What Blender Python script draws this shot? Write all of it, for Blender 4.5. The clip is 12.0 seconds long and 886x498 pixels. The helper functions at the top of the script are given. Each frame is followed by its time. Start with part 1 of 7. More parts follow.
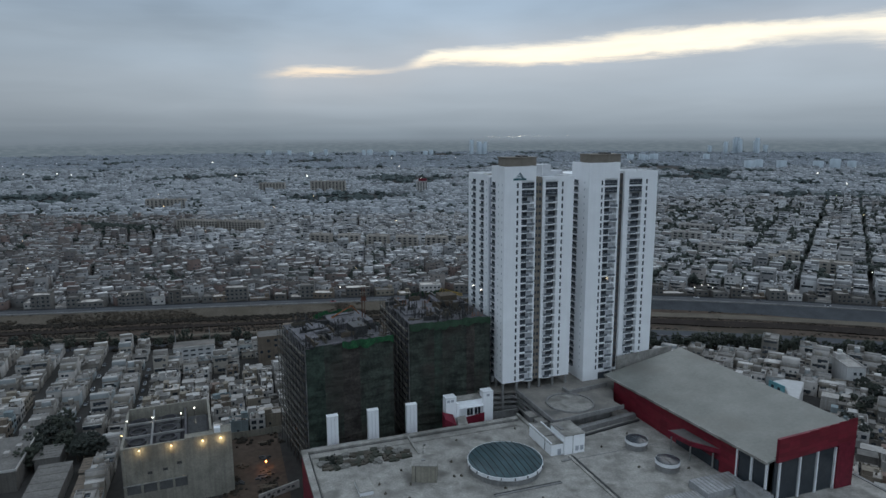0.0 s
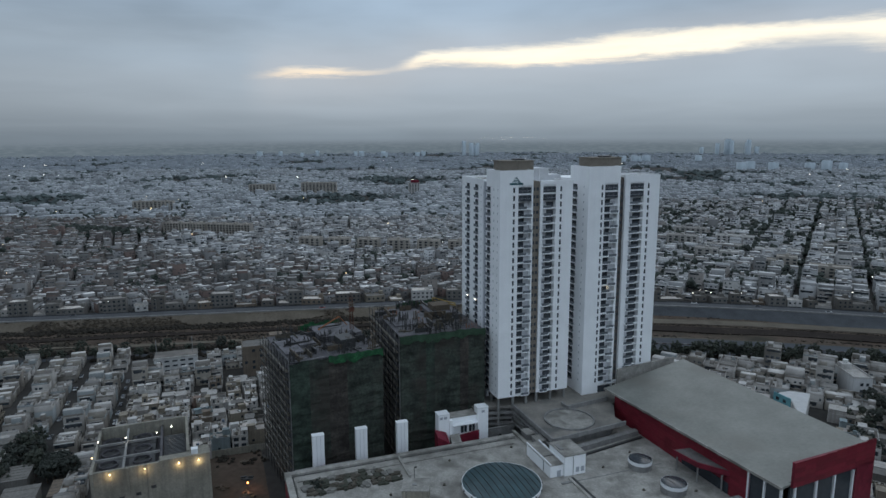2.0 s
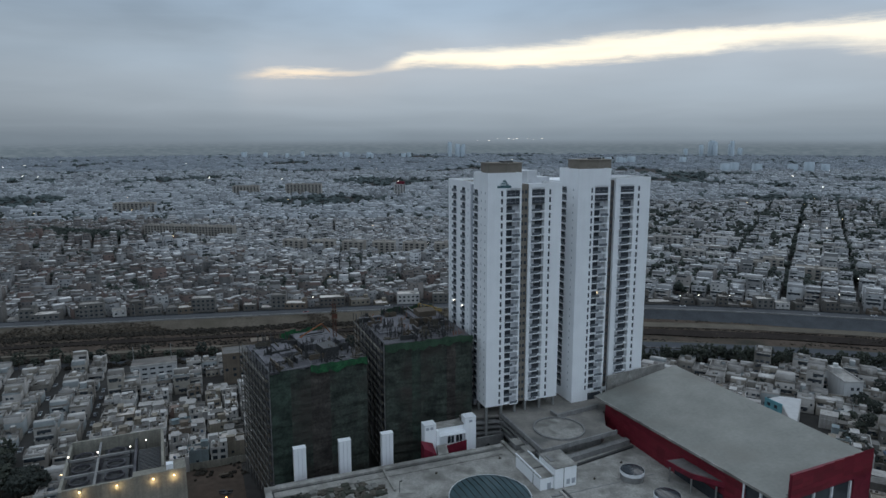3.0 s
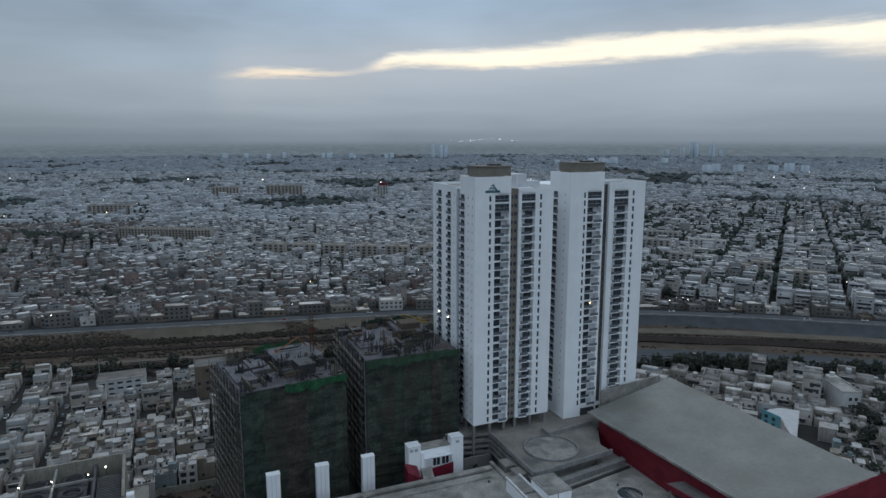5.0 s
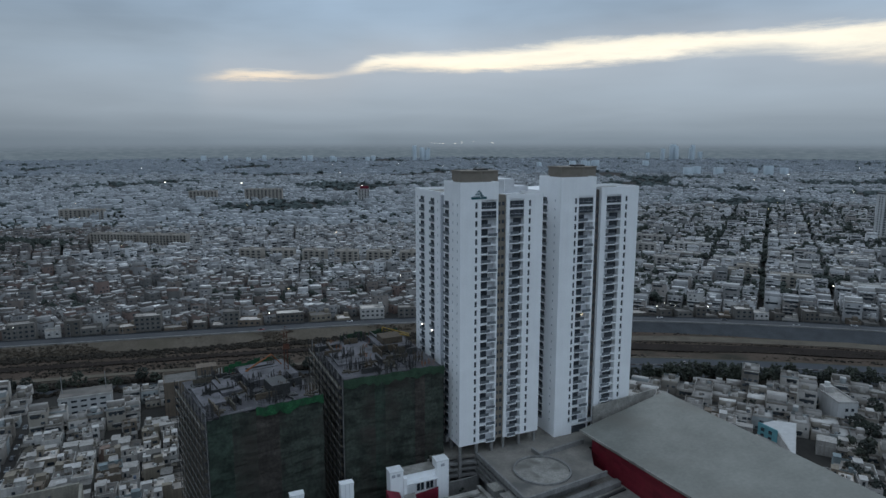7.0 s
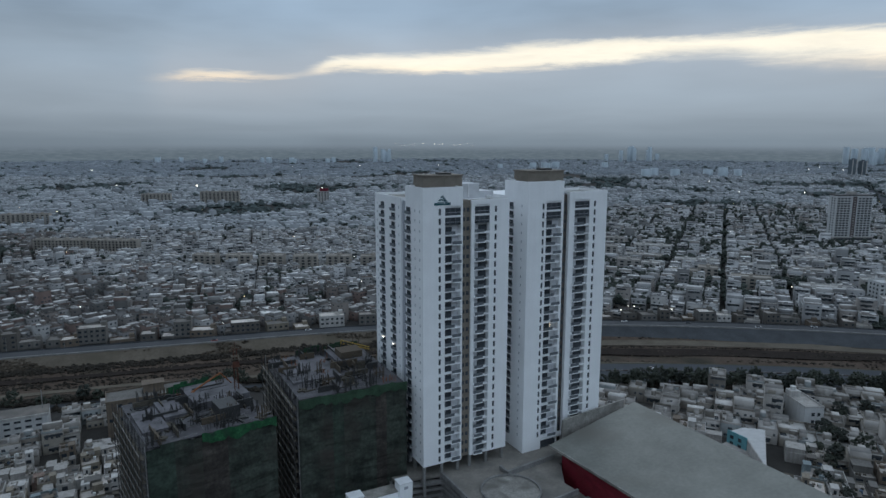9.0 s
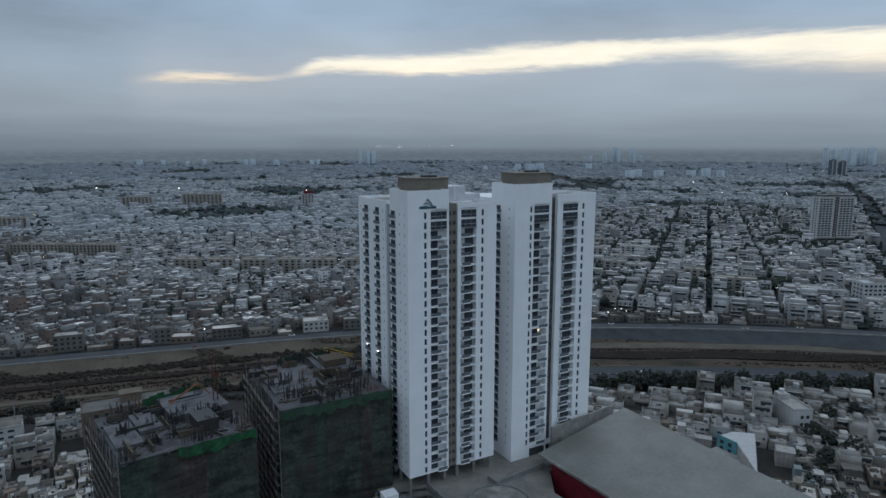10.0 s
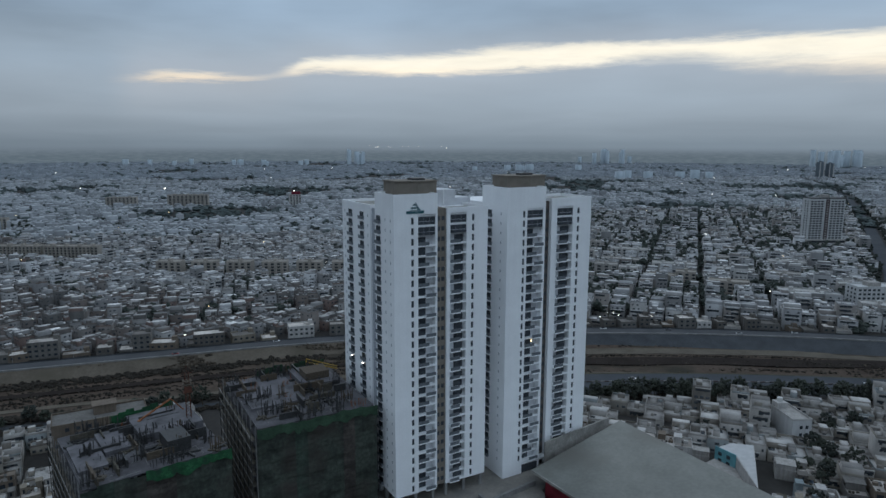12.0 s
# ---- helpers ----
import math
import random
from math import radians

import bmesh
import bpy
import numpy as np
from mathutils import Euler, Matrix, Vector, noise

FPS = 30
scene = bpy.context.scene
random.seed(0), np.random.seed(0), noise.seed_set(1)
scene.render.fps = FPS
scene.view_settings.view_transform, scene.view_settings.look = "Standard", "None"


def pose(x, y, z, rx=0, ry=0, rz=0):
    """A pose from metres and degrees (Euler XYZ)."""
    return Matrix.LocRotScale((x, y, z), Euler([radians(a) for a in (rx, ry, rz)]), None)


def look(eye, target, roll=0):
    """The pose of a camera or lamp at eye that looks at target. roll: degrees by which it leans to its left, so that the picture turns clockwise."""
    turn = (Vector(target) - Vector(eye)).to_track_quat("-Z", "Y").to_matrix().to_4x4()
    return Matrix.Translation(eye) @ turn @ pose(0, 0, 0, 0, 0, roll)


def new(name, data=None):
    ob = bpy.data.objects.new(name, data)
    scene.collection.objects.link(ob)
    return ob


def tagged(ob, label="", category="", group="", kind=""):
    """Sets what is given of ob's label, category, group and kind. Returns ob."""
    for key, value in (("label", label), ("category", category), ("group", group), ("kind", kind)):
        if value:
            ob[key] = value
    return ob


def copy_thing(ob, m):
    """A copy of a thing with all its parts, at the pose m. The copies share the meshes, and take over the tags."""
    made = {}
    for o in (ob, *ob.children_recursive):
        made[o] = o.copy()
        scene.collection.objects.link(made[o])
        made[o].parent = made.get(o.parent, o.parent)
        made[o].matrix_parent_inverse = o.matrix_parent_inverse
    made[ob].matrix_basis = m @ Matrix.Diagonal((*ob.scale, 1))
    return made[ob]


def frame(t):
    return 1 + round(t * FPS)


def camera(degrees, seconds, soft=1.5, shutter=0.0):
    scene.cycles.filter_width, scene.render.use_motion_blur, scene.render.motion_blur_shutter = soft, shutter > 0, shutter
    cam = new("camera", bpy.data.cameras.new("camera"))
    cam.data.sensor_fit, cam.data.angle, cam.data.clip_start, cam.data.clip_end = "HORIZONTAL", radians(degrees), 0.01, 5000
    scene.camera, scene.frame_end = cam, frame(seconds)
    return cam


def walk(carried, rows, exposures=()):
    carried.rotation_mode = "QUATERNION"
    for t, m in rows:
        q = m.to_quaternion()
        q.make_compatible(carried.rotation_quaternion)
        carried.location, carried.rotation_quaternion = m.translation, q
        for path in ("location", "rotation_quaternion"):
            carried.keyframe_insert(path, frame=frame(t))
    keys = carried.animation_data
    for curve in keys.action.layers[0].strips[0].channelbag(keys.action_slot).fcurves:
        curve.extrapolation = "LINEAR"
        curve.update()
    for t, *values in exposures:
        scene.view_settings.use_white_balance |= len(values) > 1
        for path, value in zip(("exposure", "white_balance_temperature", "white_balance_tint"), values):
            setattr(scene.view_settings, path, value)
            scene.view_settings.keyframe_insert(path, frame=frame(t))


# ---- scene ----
cam = camera(68.7, 12.0)
PATH = [
    (0, (-16.785, -266.194, 133.158), (-16.848, -264.226, 132.811), -0.3),
    (0.5, (-16.979, -262.835, 133.238), (-17.037, -260.866, 132.892), -0.2),
    (1, (-17.128, -259.325, 133.322), (-17.175, -257.356, 132.977), -0.2),
    (1.5, (-17.223, -255.693, 133.416), (-17.261, -253.723, 133.072), -0.2),
    (2, (-17.298, -251.977, 133.532), (-17.337, -250.007, 133.188), -0.2),
    (2.5, (-17.381, -248.124, 133.63), (-17.411, -246.153, 133.287), -0.1),
    (3, (-17.42, -244.164, 133.688), (-17.416, -242.194, 133.347), -0.1),
    (5, (-17.88, -228.369, 133.961), (-17.824, -226.399, 133.622), -0.0),
    (5.5, (-17.963, -224.494, 133.983), (-17.898, -222.524, 133.646), -0.0),
    (6, (-18.01, -220.694, 133.995), (-17.937, -218.724, 133.66), -0.0),
    (6.5, (-17.958, -217.012, 133.994), (-17.868, -215.042, 133.661), -0.0),
    (7, (-17.794, -213.53, 134.003), (-17.683, -211.56, 133.672), 0.0),
    (9, (-16.963, -200.768, 134.271), (-16.735, -198.808, 133.945), 0.1),
    (9.5, (-16.72, -197.846, 134.291), (-16.466, -195.889, 133.967), 0.0),
    (10, (-16.401, -194.989, 134.291), (-16.128, -193.034, 133.97), 0.0),
    (10.5, (-15.987, -192.081, 134.308), (-15.714, -190.126, 133.988), 0.1),
    (11, (-15.531, -189.236, 134.328), (-15.223, -187.285, 134.009), 0.1),
    (11.5, (-15.014, -186.498, 134.364), (-14.705, -184.547, 134.045), 0.1),
    (12, (-14.44, -183.839, 134.401), (-14.135, -181.888, 134.082), 0.2),
]
walk(cam, [(t, look(e, a, r)) for t, e, a, r in PATH], exposures=[(0, 0.13, 6620, 10), (12, -0.06, 6340, 9)])


# ---------------------------------------------------------------- world and light
A21 = radians(21)          # the estate, the shopping centre and the near streets share one set of axes
CU, SU = math.cos(A21), math.sin(A21)


def P(u, v):
    """Plan axes of the estate to the world."""
    return u * CU - v * SU, u * SU + v * CU


def canal_y(x):
    """Middle of the far embankment road."""
    if x > 40:
        d = x - 40
        return 251 - 0.00058 * d * d if d <= 380 else 167.2 - 0.34 * (d - 380)
    d = 40 - x
    return 251 - 0.00068 * d * d if d <= 150 else 235.7 - 0.172 * (d - 150)


def make_world():
    w = bpy.data.worlds.new("dusk_sky")
    scene.world = w
    w.use_nodes = True
    nt = w.node_tree
    nt.nodes.clear()
    N, L = nt.nodes.new, nt.links.new

    def val(x):
        n = N("ShaderNodeValue")
        n.outputs[0].default_value = x
        return n.outputs[0]

    def m(op, a, b=None, c=None, clamp=False):
        n = N("ShaderNodeMath")
        n.operation, n.use_clamp = op, clamp
        for i, q in enumerate((a, b, c)):
            if q is None:
                continue
            if isinstance(q, (int, float)):
                n.inputs[i].default_value = q
            else:
                L(q, n.inputs[i])
        return n.outputs[0]

    def mix(f, a, b, blend="MIX"):
        n = N("ShaderNodeMix")
        n.data_type, n.blend_type = "RGBA", blend
        for i, q in ((0, f), (6, a), (7, b)):
            if isinstance(q, (int, float)):
                n.inputs[i].default_value = q
            elif isinstance(q, tuple):
                n.inputs[i].default_value = (*q, 1)
            else:
                L(q, n.inputs[i])
        return n.outputs[2]

    tc = N("ShaderNodeTexCoord")
    sep = N("ShaderNodeSeparateXYZ")
    L(tc.outputs["Generated"], sep.inputs[0])
    x, y, z = sep.outputs
    az = m("MULTIPLY", m("ARCTAN2", x, y), 57.29578)
    el = m("MULTIPLY", m("ARCSINE", z), 57.29578)
    # flat cloud plane
    zz = m("ADD", m("MAXIMUM", z, 0.0), 0.10)
    comb = N("ShaderNodeCombineXYZ")
    L(m("DIVIDE", x, zz), comb.inputs[0])
    L(m("DIVIDE", y, zz), comb.inputs[1])

    def noise_tex(vec, scale, detail, rough=0.55, dist=0.0):
        n = N("ShaderNodeTexNoise")
        L(vec, n.inputs["Vector"])
        n.inputs["Scale"].default_value = scale
        n.inputs["Detail"].default_value = detail
        n.inputs["Roughness"].default_value = rough
        n.inputs["Distortion"].default_value = dist
        return n.outputs["Fac"]

    big = noise_tex(comb.outputs[0], 0.55, 4, 0.5, 0.4)
    # streaks drawn out along the horizon
    comb2 = N("ShaderNodeCombineXYZ")
    L(m("MULTIPLY", az, 0.055), comb2.inputs[0])
    L(m("MULTIPLY", el, 0.42), comb2.inputs[1])
    streak = noise_tex(comb2.outputs[0], 2.2, 8, 0.66, 0.6)
    comb3 = N("ShaderNodeCombineXYZ")
    L(m("MULTIPLY", az, 0.05), comb3.inputs[0])
    L(m("MULTIPLY", el, 0.16), comb3.inputs[1])
    soft = noise_tex(comb3.outputs[0], 1.0, 3, 0.5, 0.3)

    # gradient by height: haze at the horizon, grey-blue veil, bright overcast overhead
    ramp = N("ShaderNodeValToRGB")
    cr = ramp.color_ramp
    cr.interpolation = "EASE"
    stops = SKY_STOPS
    cr.elements[0].position, cr.elements[0].color = stops[0][0], (*stops[0][1], 1)
    cr.elements[1].position, cr.elements[1].color = stops[-1][0], (*stops[-1][1], 1)
    for p, c in stops[1:-1]:
        e = cr.elements.new(p)
        e.color = (*c, 1)
    L(m("DIVIDE", m("ADD", el, 2.0), 92.0, clamp=True), ramp.inputs[0])
    base = ramp.outputs[0]
    # dusk tint of the cloud base: warmer veil towards the glow, bluer away from it
    high = m("SMOOTH_MIN", m("MAXIMUM", m("DIVIDE", m("SUBTRACT", el, 2.0), 6.0), 0.0), 1.0, 0.2)
    cloudiness = m("MULTIPLY", m("SUBTRACT", soft, 0.5), 1.5)
    shade = m("ADD", 1.0, m("MULTIPLY", cloudiness, m("MULTIPLY", high, 0.55)))
    shade = m("ADD", shade, m("MULTIPLY", m("SUBTRACT", big, 0.5), 0.30))
    shade = m("ADD", shade, m("MULTIPLY", m("MULTIPLY", m("SUBTRACT", streak, 0.5), high), 0.13))
    side = N("ShaderNodeMapRange")
    side.interpolation_type = "SMOOTHSTEP"
    L(az, side.inputs[0])
    side.inputs[1].default_value, side.inputs[2].default_value = -38.0, -6.0
    side.inputs[3].default_value, side.inputs[4].default_value = -0.14, 0.08
    shade = m("ADD", shade, side.outputs[0])
    gcol = N("ShaderNodeCombineColor")
    for i in range(3):
        L(shade, gcol.inputs[i])
    base = mix(1.0, base, gcol.outputs[0], "MULTIPLY")

    # the gap in the clouds, a long wedge of afterglow rising to the north
    curve_t = N("ShaderNodeFloatCurve")
    curve_b = N("ShaderNodeFloatCurve")

    def fill(node, pts):
        c = node.mapping.curves[0]
        c.points[0].location = (0, pts[0][1] / 12)
        c.points[1].location = (1, pts[-1][1] / 12)
        for a, e in pts[1:-1]:
            c.points.new((a + 30) / 120, e / 12)
        node.mapping.update()
        L(m("DIVIDE", m("ADD", az, 30.0), 120.0, clamp=True), node.inputs["Value"])
        return m("MULTIPLY", node.outputs[0], 12.0)

    top = fill(curve_t, GLOW_TOP)
    bot = fill(curve_b, GLOW_BOTTOM)
    wob = m("MULTIPLY", m("SUBTRACT", streak, 0.5), 1.5)
    comb4 = N("ShaderNodeCombineXYZ")
    L(m("MULTIPLY", az, 0.16), comb4.inputs[0])
    L(m("MULTIPLY", el, 1.1), comb4.inputs[1])
    wisp = noise_tex(comb4.outputs[0], 1.5, 6, 0.7, 0.9)
    wob = m("ADD", wob, m("MULTIPLY", m("SUBTRACT", wisp, 0.5), 0.55))
    e2 = m("ADD", el, wob)
    up = N("ShaderNodeMapRange")
    up.interpolation_type = "SMOOTHSTEP"
    L(m("SUBTRACT", e2, bot), up.inputs[0])
    up.inputs[1].default_value = -0.30
    # the lower edge frays out to the east
    fray = N("ShaderNodeMapRange")
    L(az, fray.inputs[0])
    fray.inputs[1].default_value, fray.inputs[2].default_value = 20.0, 38.0
    fray.inputs[3].default_value, fray.inputs[4].default_value = 0.52, 2.3
    L(fray.outputs[0], up.inputs[2])
    dn = N("ShaderNodeMapRange")
    dn.interpolation_type = "SMOOTHSTEP"
    L(m("SUBTRACT", top, e2), dn.inputs[0])
    dn.inputs[1].default_value, dn.inputs[2].default_value = -0.26, 0.62
    ends = N("ShaderNodeMapRange")
    ends.interpolation_type = "SMOOTHSTEP"
    L(az, ends.inputs[0])
    ends.inputs[1].default_value, ends.inputs[2].default_value = -18.5, -15.0
    ende = N("ShaderNodeMapRange")
    ende.interpolation_type = "SMOOTHSTEP"
    L(az, ende.inputs[0])
    ende.inputs[1].default_value, ende.inputs[2].default_value = 75.0, 50.0
    glow = m("MULTIPLY", m("MULTIPLY", up.outputs[0], dn.outputs[0]), m("MULTIPLY", ends.outputs[0], ende.outputs[0]))
    # thin veil of cloud between the short streak and the long gap
    veil = m("EXPONENT", m("MULTIPLY", m("POWER", m("DIVIDE", m("ADD", az, 5.0), 1.5), 2.0), -1.0))
    glow = m("MULTIPLY", glow, m("SUBTRACT", 1.0, m("MULTIPLY", veil, 0.62)))
    thin = m("ADD", 0.72, m("MULTIPLY", wisp, 0.56), clamp=True)
    glow = m("MULTIPLY", glow, thin)
    warm = mix(m("MULTIPLY", m("SUBTRACT", el, 4.4), 0.45, clamp=True), (0.97, 0.74, 0.50), (0.98, 0.91, 0.76))
    tone = m("ADD", 0.92, m("MULTIPLY", streak, 0.36))
    tcol = N("ShaderNodeCombineColor")
    for i in range(3):
        L(tone, tcol.inputs[i])
    warm = mix(1.0, warm, tcol.outputs[0], "MULTIPLY")
    # soft halo of the gap on the cloud round it
    mid = m("MULTIPLY", m("ADD", top, bot), 0.5)
    dist = m("ABSOLUTE", m("SUBTRACT", el, mid))
    halo = m("MULTIPLY", m("EXPONENT", m("MULTIPLY", m("MULTIPLY", dist, dist), -0.22)), m("MULTIPLY", ends.outputs[0], ende.outputs[0]))
    base = mix(m("MULTIPLY", halo, 0.36), base, (0.56, 0.56, 0.58))
    col = mix(m("MINIMUM", glow, 1.0), base, warm)
    bg = N("ShaderNodeBackground")
    L(col, bg.inputs[0])
    bg.inputs[1].default_value = 1.0
    out = N("ShaderNodeOutputWorld")
    L(bg.outputs[0], out.inputs[0])


SKY_STOPS = [
    (0.0000, (0.148, 0.190, 0.230)),
    (0.0217, (0.197, 0.243, 0.288)),
    (0.0330, (0.252, 0.302, 0.352)),
    (0.0490, (0.308, 0.364, 0.420)),
    (0.0680, (0.335, 0.398, 0.462)),
    (0.0950, (0.340, 0.418, 0.500)),
    (0.1450, (0.314, 0.412, 0.525)),
    (0.3500, (0.473, 0.590, 0.730)),
    (1.0000, (0.640, 0.760, 0.910)),
]
GLOW_TOP = [(-30, 4.6), (-17.5, 4.95), (-12, 5.7), (-8, 5.55), (-6.3, 5.7), (-4, 6.5), (-2, 7.15), (3, 7.4), (8.4, 7.6), (20, 8.4), (31, 8.4), (44, 8.2), (90, 7.0)]
GLOW_BOTTOM = [(-30, 4.9), (-17.5, 4.85), (-12, 4.9), (-8, 5.1), (-6.3, 5.3), (-4, 5.6), (-2, 5.75), (4, 5.75), (13, 5.95), (20, 6.4), (27, 6.6), (33, 5.7), (38, 5.0), (44, 4.5), (90, 4.2)]
make_world()

sun = new("sun", bpy.data.lights.new("sun", "SUN"))
sun.data.energy, sun.data.angle, sun.data.color = 0.2, radians(40), (1.0, 0.93, 0.86)
sun.matrix_world = look((0, 0, 300), (0 - math.sin(radians(15)) * 100, -math.cos(radians(15)) * 100, 300 - 40))
scene.view_settings.exposure = 0.0


# ---------------------------------------------------------------- materials
def mat(name, col, rough=0.85, var=0.18, scale=0.4, fine=4.0, bump=0.15, metal=0.0, palette=None, by="", streak=0.0, spec=0.3, stain=None):
    """A weathered surface: base colour, broad stains, fine grain and relief, at world size."""
    ma = bpy.data.materials.new(name)
    ma.use_nodes = True
    nt = ma.node_tree
    N, L = nt.nodes.new, nt.links.new
    bs = nt.nodes["Principled BSDF"]
    bs.inputs["Roughness"].default_value = rough
    bs.inputs["Metallic"].default_value = metal
    bs.inputs["Specular IOR Level"].default_value = spec
    geo = N("ShaderNodeNewGeometry")
    if palette:
        ramp = N("ShaderNodeValToRGB")
        cr = ramp.color_ramp
        cr.interpolation = "CONSTANT"
        n = len(palette)
        cr.elements[0].color = (*palette[0], 1)
        cr.elements[1].position, cr.elements[1].color = (n - 1) / n, (*palette[-1], 1)
        for i in range(1, n - 1):
            e = cr.elements.new(i / n)
            e.color = (*palette[i], 1)
        if by == "island":
            L(geo.outputs["Random Per Island"], ramp.inputs[0])
        else:
            oi = N("ShaderNodeObjectInfo")
            L(oi.outputs["Random"], ramp.inputs[0])
        colour = ramp.outputs[0]
    else:
        rgb = N("ShaderNodeRGB")
        rgb.outputs[0].default_value = (*col, 1)
        colour = rgb.outputs[0]

    def nz(sc, det, sx=1.0, sz=1.0):
        mp = N("ShaderNodeMapping")
        mp.inputs["Scale"].default_value = (sx, sx, sz)
        L(geo.outputs["Position"], mp.inputs[0])
        t = N("ShaderNodeTexNoise")
        t.inputs["Scale"].default_value, t.inputs["Detail"].default_value = sc, det
        L(mp.outputs[0], t.inputs["Vector"])
        return t.outputs["Fac"]

    def mul(fac_out, amount):
        mr = N("ShaderNodeMapRange")
        L(fac_out, mr.inputs[0])
        mr.inputs[1].default_value, mr.inputs[2].default_value = 0.28, 0.72
        mr.inputs[3].default_value, mr.inputs[4].default_value = 1 - amount, 1 + amount
        cc = N("ShaderNodeCombineColor")
        for i in range(3):
            L(mr.outputs[0], cc.inputs[i])
        mx = N("ShaderNodeMix")
        mx.data_type, mx.blend_type = "RGBA", "MULTIPLY"
        mx.inputs[0].default_value = 1
        L(colour, mx.inputs[6])
        L(cc.outputs[0], mx.inputs[7])
        return mx.outputs[2]

    broad = nz(scale, 5)
    if var:
        colour = mul(broad, var)
        grain = nz(fine, 4)
        colour = mul(grain, var * 0.6)
    if streak:
        colour = mul(nz(1.1, 3, 1.0, 0.04), streak)
    if stain:
        mr = N("ShaderNodeMapRange")
        L(nz(stain[1], 6), mr.inputs[0])
        mr.inputs[1].default_value, mr.inputs[2].default_value = 0.5, 0.68
        mx = N("ShaderNodeMix")
        mx.data_type = "RGBA"
        L(mr.outputs[0], mx.inputs[0])
        L(colour, mx.inputs[6])
        mx.inputs[7].default_value = (*stain[0], 1)
        colour = mx.outputs[2]
    L(colour, bs.inputs["Base Color"])
    if bump:
        bp = N("ShaderNodeBump")
        bp.inputs["Strength"].default_value, bp.inputs["Distance"].default_value = bump, 0.05
        L(nz(fine * 2, 3), bp.inputs["Height"])
        L(bp.outputs[0], bs.inputs["Normal"])
    return ma


def lamp_mat(name, col, strength):
    ma = bpy.data.materials.new(name)
    ma.use_nodes = True
    bs = ma.node_tree.nodes["Principled BSDF"]
    bs.inputs["Base Color"].default_value = (*col, 1)
    bs.inputs["Emission Color"].default_value = (*col, 1)
    bs.inputs["Emission Strength"].default_value = strength
    return ma


WHITE = mat("white_render", (0.87, 0.88, 0.89), 0.8, 0.04, 0.15, 2.0, 0.1, streak=0.02)
WHITE2 = mat("white_slab_paint", (0.74, 0.75, 0.76), 0.8, 0.08, 0.5, 3.0)
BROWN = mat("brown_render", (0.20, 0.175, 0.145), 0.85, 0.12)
GLASS = mat("dark_window_glass", (0.035, 0.042, 0.05), 0.18, 0.15, 0.3, 1.0, 0.0, spec=0.5)
TOWERGLASS = mat("tower_window_glass", (0.06, 0.068, 0.08), 0.16, 0.2, 0.3, 1.0, 0.0, spec=0.6)
RAIL = mat("grey_railing_panel", (0.135, 0.15, 0.165), 0.45, 0.15, 0.8, 4.0, 0.0)
BAYWALL = mat("bay_wall_paint", (0.60, 0.61, 0.63), 0.85, 0.10, 0.4)
VENTGREY = mat("vent_grey", (0.40, 0.42, 0.45), 0.8, 0.1)
CONC = mat("raw_concrete", (0.216, 0.212, 0.205), 0.9, 0.22, 0.25, 2.0, 0.3, streak=0.1)
DECK = mat("deck_concrete", (0.216, 0.201, 0.179), 0.9, 0.20, 0.12, 1.2, 0.3, stain=((0.122, 0.119, 0.112), 0.09))
ROOFING = mat("roof_screed", (0.29, 0.278, 0.253), 0.9, 0.30, 0.2, 1.6, 0.3, stain=((0.165, 0.156, 0.14), 0.15))
HALLROOF = mat("hall_roof_sheet", (0.200, 0.203, 0.182), 0.6, 0.16, 0.09, 0.9, 0.15, stain=((0.165, 0.158, 0.138), 0.035))
RED = mat("red_cladding", (0.145, 0.012, 0.026), 0.55, 0.34, 0.5, 2.2, 0.2, streak=0.12)
REDPANEL = mat("red_cladding_panel", (0.17, 0.015, 0.027), 0.55, 0.12, 0.4, 3.0, 0.1, palette=[(0.16, 0.014, 0.025), (0.19, 0.017, 0.03), (0.14, 0.013, 0.022), (0.175, 0.018, 0.028)])
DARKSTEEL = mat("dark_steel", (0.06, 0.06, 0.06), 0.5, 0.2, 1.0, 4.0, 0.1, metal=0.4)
NET = mat("dark_green_netting", (0.041, 0.049, 0.040), 0.95, 0.55, 0.22, 1.1, 0.8, streak=0.12, stain=((0.046, 0.040, 0.034), 0.07))
NETBROWN = mat("brown_faded_netting", (0.047, 0.041, 0.036), 0.95, 0.5, 0.2, 1.1, 0.8, streak=0.1)
NETGREEN = mat("greener_netting", (0.035, 0.050, 0.039), 0.95, 0.5, 0.2, 1.1, 0.8, streak=0.1, stain=((0.04, 0.04, 0.034), 0.08))
NETBRIGHT = mat("bright_green_netting", (0.02, 0.088, 0.037), 0.9, 0.40, 0.5, 2.0, 0.4, stain=((0.02, 0.05, 0.03), 0.35))
DOMEGLASS = mat("teal_skylight", (0.042, 0.076, 0.084), 0.3, 0.3, 0.2, 2.0, 0.0, spec=0.5)
TEAL = mat("teal_sign_paint", (0.03, 0.11, 0.13), 0.6, 0.08)
ORANGE = mat("rusty_orange_steel", (0.22, 0.085, 0.035), 0.7, 0.25, 1.0)
YELLOW = mat("yellow_paint", (0.35, 0.23, 0.05), 0.6, 0.2, 1.0)
GROUND = mat("dusty_ground", (0.051, 0.048, 0.045), 0.95, 0.25, 0.03, 0.35, 0.3, stain=((0.05, 0.047, 0.043), 0.02), spec=0.08)
SAND = mat("sandy_bank", (0.119, 0.101, 0.08), 0.95, 0.22, 0.05, 0.6, 0.3, stain=((0.096, 0.083, 0.063), 0.035), spec=0.08)
